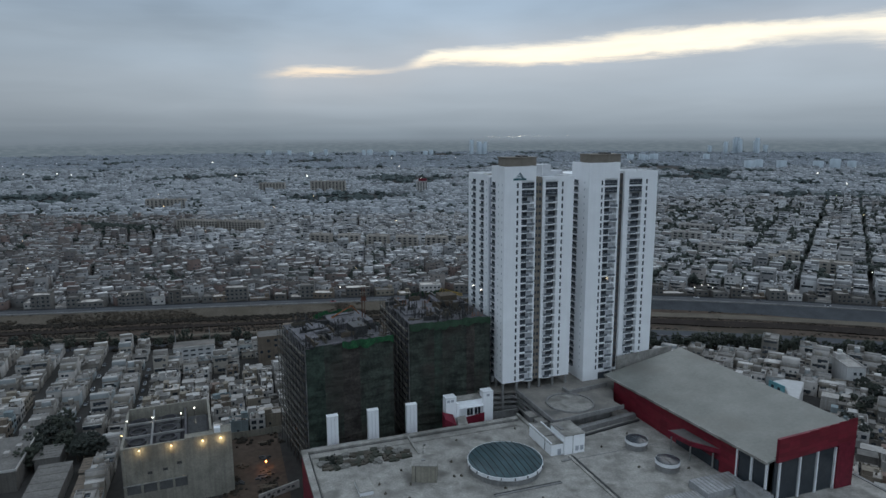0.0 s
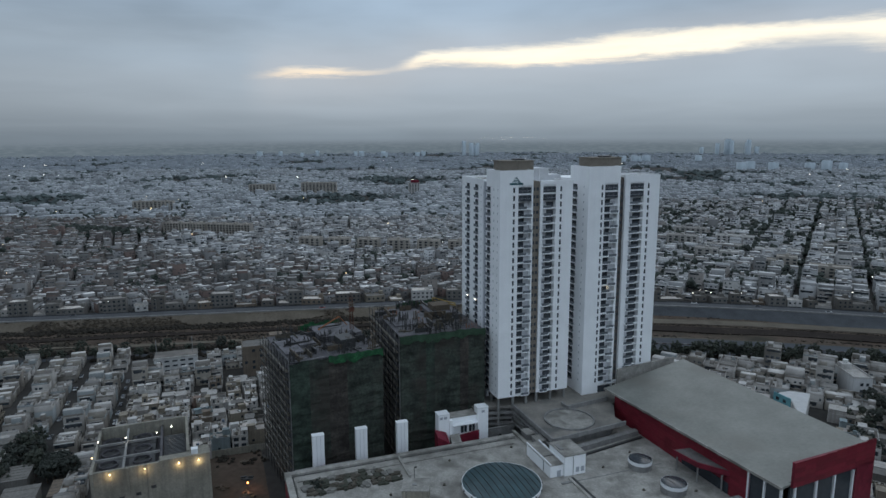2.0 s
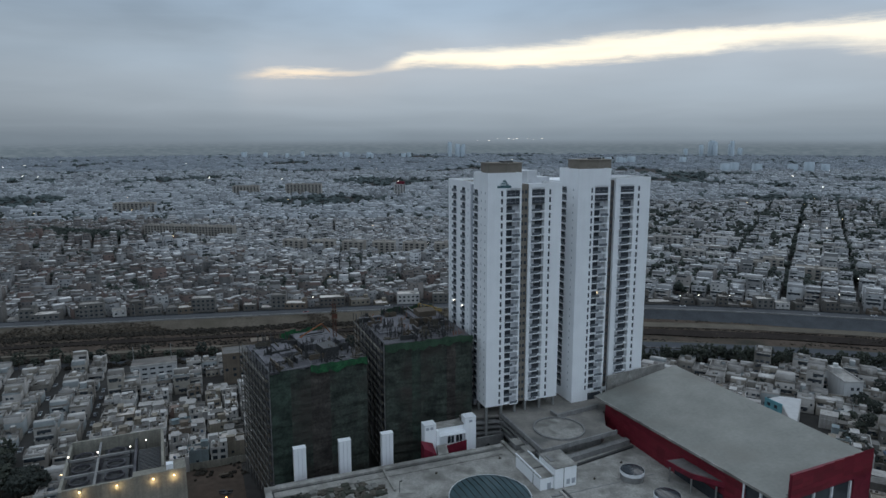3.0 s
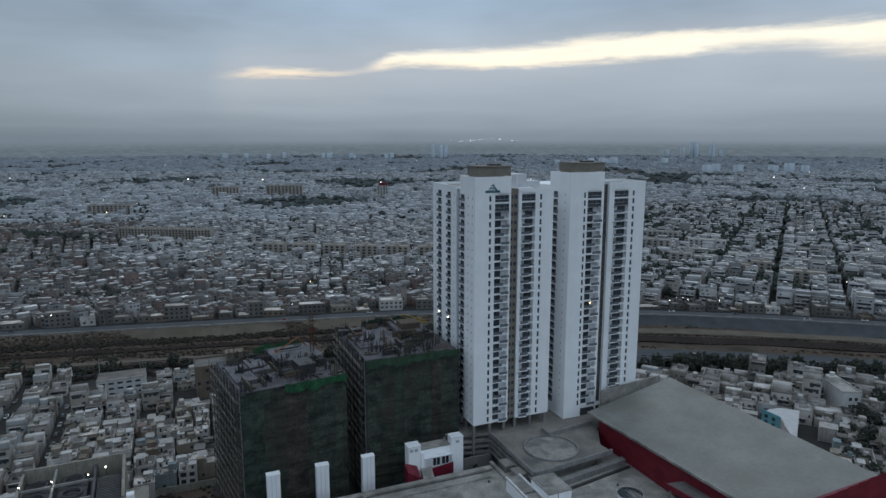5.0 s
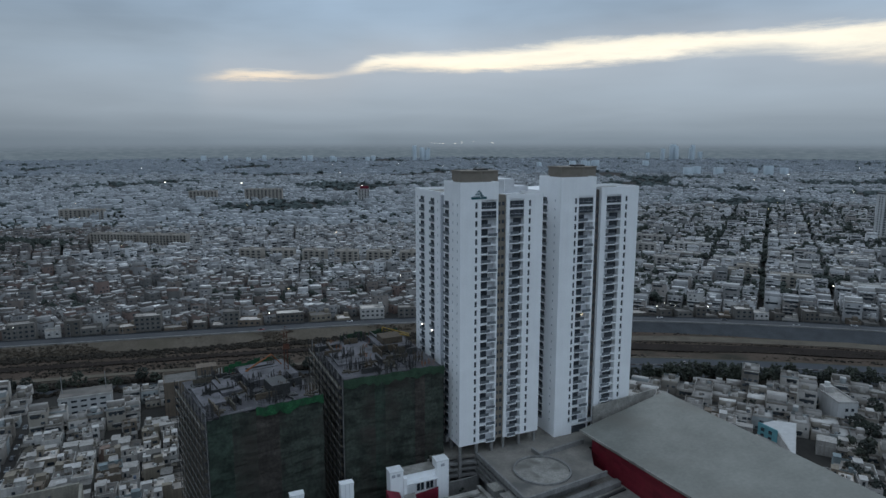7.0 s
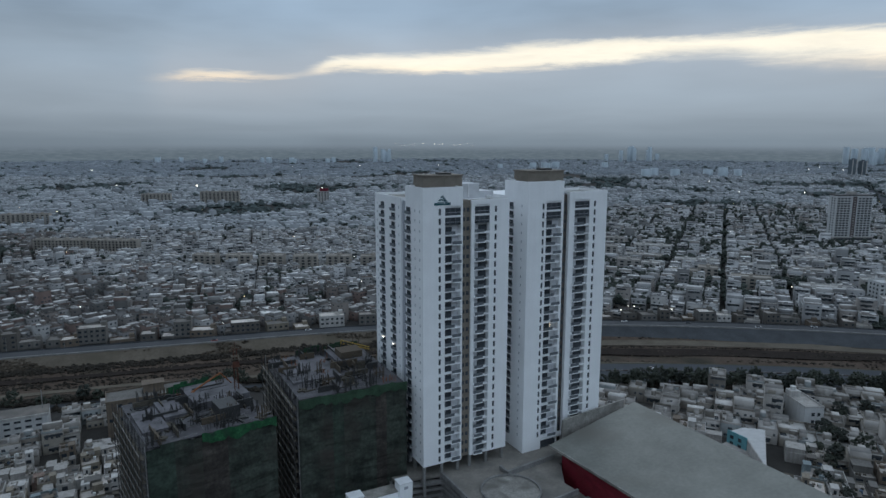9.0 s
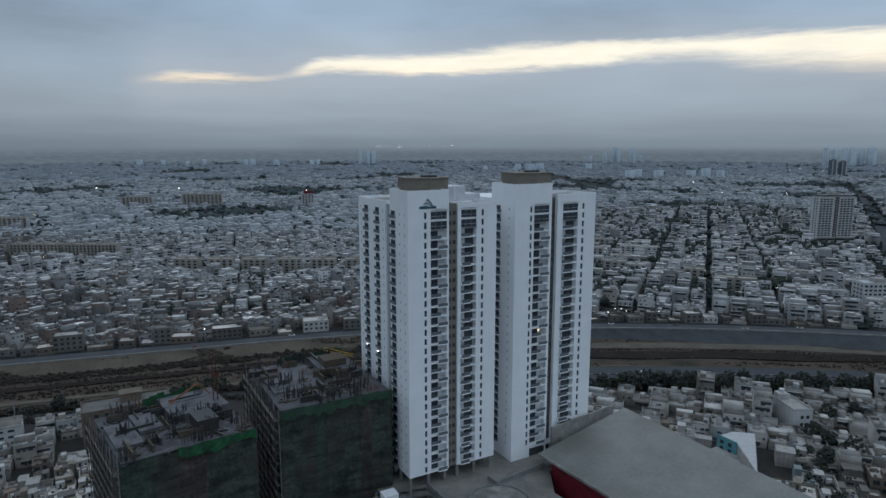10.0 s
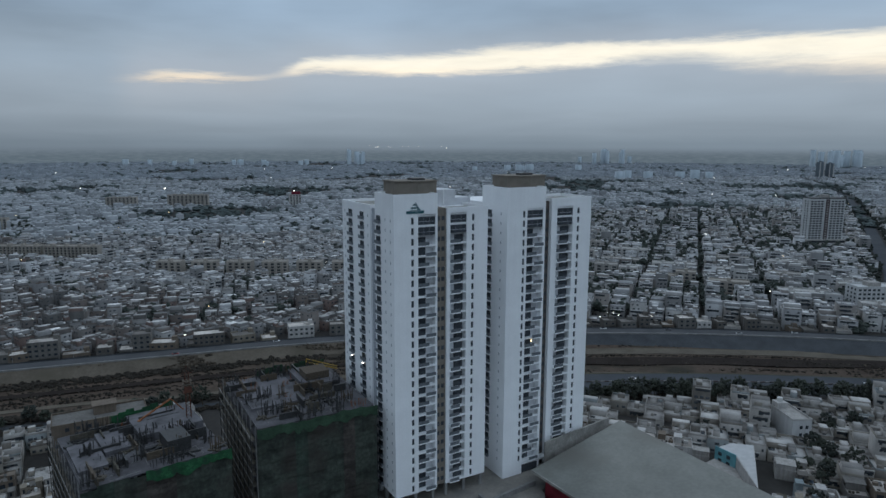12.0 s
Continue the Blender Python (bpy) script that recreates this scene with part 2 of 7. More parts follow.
BED = mat("dry_riverbed", (0.088, 0.066, 0.052), 0.95, 0.35, 0.03, 0.4, 0.4, stain=((0.044, 0.04, 0.031), 0.03), spec=0.08)
GRASS = mat("dry_grass", (0.062, 0.058, 0.041), 0.95, 0.3, 0.05, 0.7, 0.4, spec=0.08)
MUD = mat("dark_mud", (0.027, 0.021, 0.018), 0.95, 0.25, 0.1, 0.8, 0.3, spec=0.08)
TRACK = mat("pale_track", (0.118, 0.102, 0.081), 0.95, 0.2, 0.08, 0.8, 0.3, spec=0.08)
ASPHALT = mat("asphalt", (0.062, 0.068, 0.076), 0.85, 0.15, 0.05, 1.0, 0.2, spec=0.08)
WALLGREY = mat("grey_retaining_wall", (0.060, 0.064, 0.069), 0.9, 0.18, 0.1, 1.0, 0.3, streak=0.12, spec=0.08)
# Far leaves greyed and blued: haze mixed into the green.
FARLEAF = mat("hazed_far_foliage", (0.074, 0.093, 0.091), 0.9, 0.25, 0.02, 0.2, 0.0)
LEAF = mat("dusty_leaves", (0.040, 0.046, 0.034), 0.8, 0.35, 0.5, 2.5, 0.5)
LEAF2 = mat("dark_leaves", (0.030, 0.035, 0.029), 0.8, 0.35, 0.5, 2.5, 0.5)
# Lighter than the near leaves, with some haze put into the colour.
MIDLEAF = mat("hazy_street_leaves", (0.052, 0.062, 0.053), 0.85, 0.35, 0.4, 2.0, 0.3)
DARKSCRUB = mat("dark_thorn_scrub", (0.038, 0.033, 0.027), 0.9, 0.4, 0.5, 2.5, 0.5, spec=0.08)
RUST = mat("rusty_mast_steel", (0.091, 0.038, 0.025), 0.8, 0.3, 1.0, 5.0, 0.2)
SCRUB = mat("dry_scrub", (0.074, 0.060, 0.046), 0.9, 0.35, 0.4, 2.0, 0.5, spec=0.08)
BARK = mat("bark", (0.10, 0.08, 0.06), 0.95, 0.25, 2.0)
TANK = mat("plastic_tank", (0.5, 0.5, 0.48), 0.6, 0.1, palette=[(0.55, 0.55, 0.53), (0.12, 0.16, 0.22), (0.45, 0.44, 0.41), (0.6, 0.6, 0.58)])
HROOF = mat("house_roof", (0.317, 0.294, 0.261), 0.92, 0.22, 0.12, 1.0, 0.25, palette=[(0.293, 0.268, 0.243), (0.454, 0.415, 0.376), (0.173, 0.159, 0.144), (0.612, 0.561, 0.508), (0.360, 0.329, 0.298), (0.239, 0.220, 0.198), (0.533, 0.488, 0.442), (0.133, 0.122, 0.110)], stain=((0.193, 0.174, 0.153), 0.15))
WHITE_ = mat("clean_white_paint", (0.5, 0.5, 0.495), 0.8, 0.1, 0.2, 1.5, 0.1, streak=0.1)
HOUSEWALL = [mat("house_wall_" + n, c, 0.9, 0.18, 0.25, 1.6, 0.25, streak=0.18) for n, c in (
    ("white", (0.43, 0.415, 0.395)), ("cream", (0.219, 0.19, 0.15)), ("grey", (0.146, 0.138, 0.127)), ("pale_blue", (0.187, 0.224, 0.232)),
    ("tan", (0.154, 0.124, 0.097)), ("off_white", (0.33, 0.312, 0.29)), ("bare_block", (0.113, 0.103, 0.092)), ("pink", (0.195, 0.139, 0.114)))]
NEARROOF = mat("terrace_roof", (0.25, 0.245, 0.235), 0.92, 0.2, 0.1, 0.9, 0.0, by="island", palette=[(0.263, 0.250, 0.235), (0.400, 0.381, 0.360), (0.169, 0.160, 0.150), (0.488, 0.469, 0.444), (0.312, 0.300, 0.281), (0.206, 0.196, 0.184), (0.425, 0.413, 0.394)])
BANKROAD = mat("worn_bank_asphalt", (0.082, 0.084, 0.088), 0.85, 0.18, 0.05, 1.0, 0.2, spec=0.08)
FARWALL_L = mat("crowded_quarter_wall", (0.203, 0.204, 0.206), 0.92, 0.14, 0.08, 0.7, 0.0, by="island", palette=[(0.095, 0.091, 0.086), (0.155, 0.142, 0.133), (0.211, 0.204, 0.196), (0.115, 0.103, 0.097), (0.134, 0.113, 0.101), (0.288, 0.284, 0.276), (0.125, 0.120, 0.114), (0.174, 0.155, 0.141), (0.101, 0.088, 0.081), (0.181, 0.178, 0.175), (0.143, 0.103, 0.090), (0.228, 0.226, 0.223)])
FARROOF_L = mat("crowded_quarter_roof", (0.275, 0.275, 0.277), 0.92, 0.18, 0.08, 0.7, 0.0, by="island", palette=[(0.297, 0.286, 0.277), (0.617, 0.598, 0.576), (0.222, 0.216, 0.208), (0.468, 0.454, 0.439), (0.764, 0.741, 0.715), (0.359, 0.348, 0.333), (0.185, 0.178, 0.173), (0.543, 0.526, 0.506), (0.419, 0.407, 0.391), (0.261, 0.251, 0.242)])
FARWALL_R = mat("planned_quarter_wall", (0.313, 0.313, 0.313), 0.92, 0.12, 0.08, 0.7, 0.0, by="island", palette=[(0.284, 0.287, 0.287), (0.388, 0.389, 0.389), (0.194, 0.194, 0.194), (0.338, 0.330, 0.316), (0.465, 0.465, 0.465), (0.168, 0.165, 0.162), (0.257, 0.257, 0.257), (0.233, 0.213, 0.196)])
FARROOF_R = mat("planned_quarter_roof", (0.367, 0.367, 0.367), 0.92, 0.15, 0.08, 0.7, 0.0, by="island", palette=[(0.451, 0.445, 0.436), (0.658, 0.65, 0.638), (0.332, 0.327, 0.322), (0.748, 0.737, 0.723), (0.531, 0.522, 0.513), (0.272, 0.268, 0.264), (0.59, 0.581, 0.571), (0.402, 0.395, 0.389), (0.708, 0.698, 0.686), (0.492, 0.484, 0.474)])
NEARWALL = mat("terrace_wall", (0.329, 0.313, 0.297), 0.92, 0.14, 0.1, 0.9, 0.0, by="island", palette=[(0.280, 0.264, 0.242), (0.210, 0.193, 0.174), (0.360, 0.339, 0.315), (0.164, 0.147, 0.128), (0.245, 0.222, 0.189), (0.140, 0.128, 0.112), (0.325, 0.306, 0.283), (0.222, 0.239, 0.239)])
# Far and rim palettes: blued, paled and evened out to hold the haze.
FARWALL = mat("hazed_far_wall", (0.459, 0.459, 0.459), 0.95, 0.10, 0.02, 0.2, 0.0, by="island", palette=[(0.230, 0.240, 0.247), (0.298, 0.310, 0.319), (0.202, 0.210, 0.216), (0.346, 0.360, 0.371), (0.259, 0.270, 0.278), (0.317, 0.330, 0.340)])
FARROOF = mat("hazed_far_roof", (0.4, 0.4, 0.4), 0.95, 0.10, 0.02, 0.2, 0.0, by="island", palette=[(0.388, 0.400, 0.410), (0.456, 0.470, 0.482), (0.339, 0.350, 0.359), (0.533, 0.550, 0.564), (0.417, 0.430, 0.441), (0.485, 0.500, 0.512)])
RIMROOF = mat("hazed_rim_roof", (0.3, 0.33, 0.35), 0.95, 0.10, 0.02, 0.2, 0.0, by="island", palette=[(0.301, 0.328, 0.35), (0.362, 0.39, 0.411), (0.262, 0.287, 0.307), (0.424, 0.451, 0.473), (0.324, 0.347, 0.369)])
RIMWALL = mat("hazed_rim_wall", (0.242, 0.264, 0.286), 0.95, 0.08, 0.02, 0.2, 0.0)
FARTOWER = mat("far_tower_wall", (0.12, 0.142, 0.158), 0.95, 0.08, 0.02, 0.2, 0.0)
# Pale blue-grey: haze is part of this base colour.
HAZEBLOCK = mat("hazed_distant_block", (0.43, 0.49, 0.53), 0.95, 0.08, 0.02, 0.2, 0.0)
CREAM = mat("apartment_cream", (0.319, 0.291, 0.256), 0.9, 0.14, 0.08, 0.6, 0.1, streak=0.1)
LAMPW = lamp_mat("white_lamp", (1.0, 0.93, 0.80), 5)
LAMPY = lamp_mat("amber_lamp", (1.0, 0.72, 0.36), 5)
CARPAINT = mat("car_paint", (0.5, 0.5, 0.5), 0.35, 0.03, by="", palette=[(0.62, 0.62, 0.62), (0.10, 0.10, 0.11), (0.4, 0.41, 0.42), (0.25, 0.03, 0.03), (0.70, 0.70, 0.69)])
RUBBER = mat("tyre_rubber", (0.03, 0.03, 0.03), 0.9, 0.1)


# ---------------------------------------------------------------- geometry helpers
class Geo:
    """Collects faces of one mesh."""

    def __init__(self):
        self.v, self.f, self.m = [], [], []

    def box(self, x0, x1, y0, y1, z0, z1, mi=0, top=None):
        n = len(self.v)
        self.v += [(x0, y0, z0), (x1, y0, z0), (x1, y1, z0), (x0, y1, z0), (x0, y0, z1), (x1, y0, z1), (x1, y1, z1), (x0, y1, z1)]
        self.f += [(n, n + 3, n + 2, n + 1), (n + 4, n + 5, n + 6, n + 7), (n, n + 1, n + 5, n + 4), (n + 1, n + 2, n + 6, n + 5), (n + 2, n + 3, n + 7, n + 6), (n + 3, n, n + 4, n + 7)]
        self.m += [mi, mi if top is None else top, mi, mi, mi, mi]
        return self

    def rbox(self, cx, cy, ang, hx, hy, z0, z1, mi=0, top=None):
        n = len(self.v)
        self.box(-hx, hx, -hy, hy, z0, z1, mi, top)
        c, s = math.cos(ang), math.sin(ang)
        for i in range(n, len(self.v)):
            x, y, z = self.v[i]
            self.v[i] = (cx + x * c - y * s, cy + x * s + y * c, z)
        return self

    def prism(self, pts, z0, z1, mi=0):
        """An upright prism on a plan polygon (anticlockwise); z1 may be a list of heights."""
        n, k = len(self.v), len(pts)
        zt = z1 if isinstance(z1, (list, tuple)) else [z1] * k
        zb = z0 if isinstance(z0, (list, tuple)) else [z0] * k
        self.v += [(p[0], p[1], zb[i]) for i, p in enumerate(pts)] + [(p[0], p[1], zt[i]) for i, p in enumerate(pts)]
        self.f += [tuple(range(n + k - 1, n - 1, -1)), tuple(range(n + k, n + 2 * k))]
        self.f += [(n + i, n + (i + 1) % k, n + k + (i + 1) % k, n + k + i) for i in range(k)]
        self.m += [mi] * (k + 2)
        return self

    def cyl(self, cx, cy, r, z0, z1, seg=24, mi=0, r1=None):
        r1 = r if r1 is None else r1
        n = len(self.v)
        for rr, z in ((r, z0), (r1, z1)):
            self.v += [(cx + rr * math.cos(2 * math.pi * i / seg), cy + rr * math.sin(2 * math.pi * i / seg), z) for i in range(seg)]
        self.f += [tuple(range(n + seg - 1, n - 1, -1)), tuple(range(n + seg, n + 2 * seg))]
        self.f += [(n + i, n + (i + 1) % seg, n + seg + (i + 1) % seg, n + seg + i) for i in range(seg)]
        self.m += [mi] * (seg + 2)
        return self

    def ring(self, cx, cy, r0, r1, z0, z1, seg=40, mi=0):
        """A closed upright ring wall."""
        n = len(self.v)
        for i in range(seg):
            c, s = math.cos(2 * math.pi * i / seg), math.sin(2 * math.pi * i / seg)
            self.v += [(cx + r0 * c, cy + r0 * s, z0), (cx + r1 * c, cy + r1 * s, z0), (cx + r1 * c, cy + r1 * s, z1), (cx + r0 * c, cy + r0 * s, z1)]
        for i in range(seg):
            a, b = n + 4 * i, n + 4 * ((i + 1) % seg)
            self.f += [(a + j, b + j, b + (j + 1) % 4, a + (j + 1) % 4) for j in range(4)]
            self.m += [mi] * 4
        return self

    def tube(self, a, b, r, seg=6, mi=0, r1=None):
        """A bar from a to b."""
        a, b = Vector(a), Vector(b)
        r1 = r if r1 is None else r1
        d = (b - a).normalized()
        s = d.orthogonal().normalized()
        t = d.cross(s)
        n = len(self.v)
        for p, rr in ((a, r), (b, r1)):
            for i in range(seg):
                w = 2 * math.pi * i / seg
                self.v.append(tuple(p + s * (rr * math.cos(w)) + t * (rr * math.sin(w))))
        self.f += [tuple(range(n + seg - 1, n - 1, -1)), tuple(range(n + seg, n + 2 * seg))]
        self.f += [(n + i, n + (i + 1) % seg, n + seg + (i + 1) % seg, n + seg + i) for i in range(seg)]
        self.m += [mi] * (seg + 2)
        return self

    def clump(self, cx, cy, cz, r, rng, flat=0.8, mi=0):
        """One uneven clump of leaves."""
        n = len(self.v)
        rows = ((-0.75, 0.6, 5), (0.05, 1.0, 6), (0.72, 0.62, 5))
        idx = []
        for z, rr, k in rows:
            a0 = rng.random() * 6.28
            ring = []
            for i in range(k):
                q = r * rr * rng.uniform(0.65, 1.2)
                a = a0 + 6.283 * i / k
                ring.append(len(self.v))
                self.v.append((cx + q * math.cos(a), cy + q * math.sin(a), cz + r * flat * z * rng.uniform(0.8, 1.2)))
            idx.append(ring)
        top = len(self.v)
        self.v.append((cx, cy, cz + r * flat * rng.uniform(0.9, 1.2)))
        for lo, hi in ((idx[0], idx[1]), (idx[1], idx[2])):
            a, b = len(lo), len(hi)
            i = j = 0
            while i < a or j < b:
                if j >= b or (i < a and (i + 1) / a <= (j + 1) / b):
                    self.f.append((lo[i % a], lo[(i + 1) % a], hi[j % b]))
                    i += 1
                else:
                    self.f.append((lo[i % a], hi[(j + 1) % b], hi[j % b]))
                    j += 1
                self.m.append(mi)
        for i in range(5):
            self.f.append((idx[2][i], idx[2][(i + 1) % 5], top))
            self.m.append(mi)
        return self

    def mesh(self, name, mats):
        me = bpy.data.meshes.new(name)
        me.from_pydata(self.v, [], self.f)
        for q in mats if isinstance(mats, (list, tuple)) else [mats]:
            me.materials.append(q)
        if any(self.m):
            me.polygons.foreach_set("material_index", self.m)
        me.update()
        return me


def part(name, geo, mats, parent, label=""):
    """Links a piece as one mesh under a thing."""
    ob = new(name, geo.mesh(name, mats) if isinstance(geo, Geo) else geo)
    ob.parent = parent
    if label:
        ob["label"] = label
    return ob


def thing(name, label, category, x=0.0, y=0.0, z=0.0, turn=0.0, group="", kind=""):
    """An empty at the base of a thing, which carries its parts."""
    ob = new(name)
    ob.matrix_world = pose(x, y, z, 0, 0, turn)
    return tagged(ob, label, category, group, kind)


def solid(name, geo, mats, label, category, group="", kind="", m=None):
    ob = new(name, geo.mesh(name, mats))
    if m is not None:
        ob.matrix_world = m
    return tagged(ob, label, category, group, kind)


ESTATE = pose(0, 0, 0, 0, 0, 21)


# ---------------------------------------------------------------- ground, river bed, roads
def smooth(a, b, x):
    t = min(max((x - a) / (b - a), 0), 1)
    return t * t * (3 - 2 * t)


def bank_w(x):
    """Width of the far bank: sandy to the west, faced with grey concrete to the east."""
    return 9.5 + 8.5 * smooth(140, 280, x)


def strip_xs(a=-5000, b=5000):
    xs = [a, -3000, -1500] + [-700 + 12 * i for i in range(126)] + [1500, 3000, b]
    return [x for x in xs if a <= x <= b]


def sheet(cols, xs, mis, mats, name):
    """A sheet from cross-section functions of x: each column gives (offset from the river line or fixed y, z)."""
    g = Geo()
    k = len(cols)
    for x in xs:
        for c in cols:
            y, z = c(x)
            g.v.append((x, y, z))
    for i in range(len(xs) - 1):
        for j in range(k - 1):
            a = i * k + j
            g.f.append((a, a + k, a + k + 1, a + 1))
            g.m.append(mis[j](xs[i]) if callable(mis[j]) else mis[j])
    return g.mesh(name, mats)


def off(d, z):
    return lambda x: (canal_y(x) + d, z)


def bedz(x, d):
    return -2.2 + 0.7 * noise.noise(Vector((x * 0.02, d * 0.09, 3.1))) + 0.35 * noise.noise(Vector((x * 0.09, d * 0.3, 7.7)))


def bed(d):
    return lambda x: (canal_y(x) + d, bedz(x, d))


cols = [lambda x: (-5000, 0), lambda x: (-900, 0), off(-150, 0.0), off(-80, 0.0), off(-76, -0.8)]
mis = [0, 0, 0, 3]
for d in (-73, -68.5, -64, -59, -54, -49, -44, -39, -34, -30):
    cols.append(bed(d))
    mis.append(2)
cols += [lambda x: (canal_y(x) - 7.6 - bank_w(x), -1.8), lambda x: (canal_y(x) - 7.6, 3.0), off(7.6, 3.0), off(11, 0.2), off(60, 0), lambda x: (900, 0), lambda x: (4900, 0)]
mis += [2, lambda x: 1 if x < 55 else 4, 0, 0, 0, 0, 0]
ground = new("ground", sheet(cols, strip_xs(), mis, [GROUND, SAND, BED, GRASS, WALLGREY], "ground"))
tagged(ground, "dusty city ground with a dry river bed", "ground", kind="structure")


def ribbon(name, d0, d1, z, mats, label, category, x0=-500, x1=560, wob=0.0, thick=0.12):
    """A band along the river line with a little thickness."""
    g = Geo()
    xs = [x0 + 10 * i for i in range(int((x1 - x0) / 10) + 1)]
    for x in xs:
        w = wob * noise.noise(Vector((x * 0.013, d0 * 0.7, 1.3)))
        n = len(g.v)
        ya, yb = canal_y(x) + d0 + w, canal_y(x) + d1 + w
        za, zb = (z(x, d0), z(x, d1)) if callable(z) else (z, z)
        g.v += [(x, ya, za - 0.6), (x, ya, za + thick), (x, yb, zb + thick), (x, yb, zb - 0.6)]
        if n:
            for j in range(3):
                g.f.append((n - 4 + j, n + j, n + j + 1, n - 3 + j))
                g.m.append(0)
    return solid(name, g, mats, label, category, kind="structure")


ribbon("road", -6.4, 6.4, 3.0, BANKROAD, "grey two-way road along the raised river bank", "road", thick=0.1)
ribbon("kerb_far", 6.5, 7.2, 3.0, WALLGREY, "concrete edge wall behind the bank road", "kerb", thick=0.55)
ribbon("parapet_bank", -7.5, -6.6, 3.0, CONC, "low concrete parapet on the river bank", "parapet", thick=0.9)
ribbon("channel_mud", -42, -36, lambda x, d: bedz(x, d) + 0.55, MUD, "dark muddy channel in the dry river bed", "channel", x1=70, wob=4)
ribbon("channel_mud_side", -55, -41, lambda x, d: bedz(x, d) + 0.55, MUD, "broad dark channel in the river bed", "channel", x0=50, wob=6)
ribbon("track_main", -65, -60.5, lambda x, d: bedz(x, d) + 0.25, TRACK, "pale earth track in the river bed", "track", x1=60, wob=9)
ribbon("track_side", -78.5, -74, lambda x, d: bedz(x, d) + 0.25, TRACK, "pale earth track beside the road", "track", x0=40, wob=4)
ribbon("track_bank", -36, -25, lambda x, d: bedz(x, d) + 0.25, TRACK, "tan earth strip below the bank wall", "track", x0=60, wob=3)
ribbon("road_near", -112, -80.5, 0.0, ASPHALT, "grey dual carriageway on the near river side", "road", x0=62, x1=560, thick=0.12)
ribbon("road_near_west", -92, -87, 0.0, ASPHALT, "narrow grey road on the near river side", "road", x0=-500, x1=58, thick=0.12)

# red and white kerb stones between the carriageways
kerb_m = [mat("kerb_dark", (0.06, 0.045, 0.043), 0.8), mat("kerb_light", (0.16, 0.155, 0.15), 0.8)]
g = Geo()
for i in range(150):
    x = 66 + 2.6 * i
    g.rbox(x, canal_y(x) - 93, 0, 1.25, 0.4, 0.1, 0.55, i % 2)
solid("kerb_median", g, kerb_m, "painted kerb blocks along the road median", "kerb", kind="structure")

# ---------------------------------------------------------------- shopping centre: podium, roof, parapets
g = Geo()
g.prism([(-87.6, -150), (89.2, -150), (89.2, -94), (84.5, -94), (84.5, -27), (48, -22), (0, -14.4), (-87.6, -14.4)], 0, 17.2, 0)
mall = solid("shopping_centre", g, [RED], "red clad low shopping centre with a flat pale roof", "building", m=ESTATE)
g = Geo().prism([(-87.2, -149.6), (88.8, -149.6), (88.8, -94.4), (84.1, -94.4), (84.1, -27.5), (48, -22.4), (0, -14.8), (-87.2, -14.8)], 17.2, 17.6, 0)
part("roof", g, [ROOFING], mall, "pale grey screed roof")
for nm, b in (("parapet", (-87.8, -85.6, -150, -14.2, 17.3, 18.5)), ("parapet", (-85.6, 0.0, -16.4, -14.2, 17.3, 18.4)), ("parapet", (-84.7, -84.2, -150, -20.6, 17.6, 17.95)),
              ("parapet", (-84.7, -3.0, -21.1, -20.6, 17.6, 17.95)), ("coping", (-84.0, -62.6, -14.2, -13.4, 16.6, 18.3)), ("coping", (-62.2, -30.5, -14.2, -13.6, 16.6, 18.0))):
    part(nm, Geo().box(*b), [CONC if nm == "coping" else ROOFING], mall)

# long low walls, drains and pipes on the roof
for nm, b, mt in (("kerb_wall", (0.8, 2.0, -30.5, -12.0, 17.6, 18.5), ROOFING), ("kerb_wall", (4.6, 5.4, -120, -50.5, 17.6, 17.95), DARKSTEEL), ("kerb_wall", (3.3, 4.3, -120, -50.5, 17.6, 18.05), ROOFING),
                  ("pipe_run", (-32.2, -7.6, -65.9, -65.3, 17.6, 18.0), CONC), ("pipe_run", (-32.2, -7.6, -64.9, -64.5, 17.6, 17.9), DARKSTEEL), ("gutter_wall", (-47.6, -46.8, -30.8, -16.5, 17.6, 18.4), ROOFING), ("expansion_joint", (4.4, 40, -53.0, -52.6, 17.6, 17.68), CONC), ("pipe_run", (-0.5, 3.4, -53.2, -52.4, 17.6, 18.1), CONC)):
    part(nm, Geo().box(*b), [mt], mall)


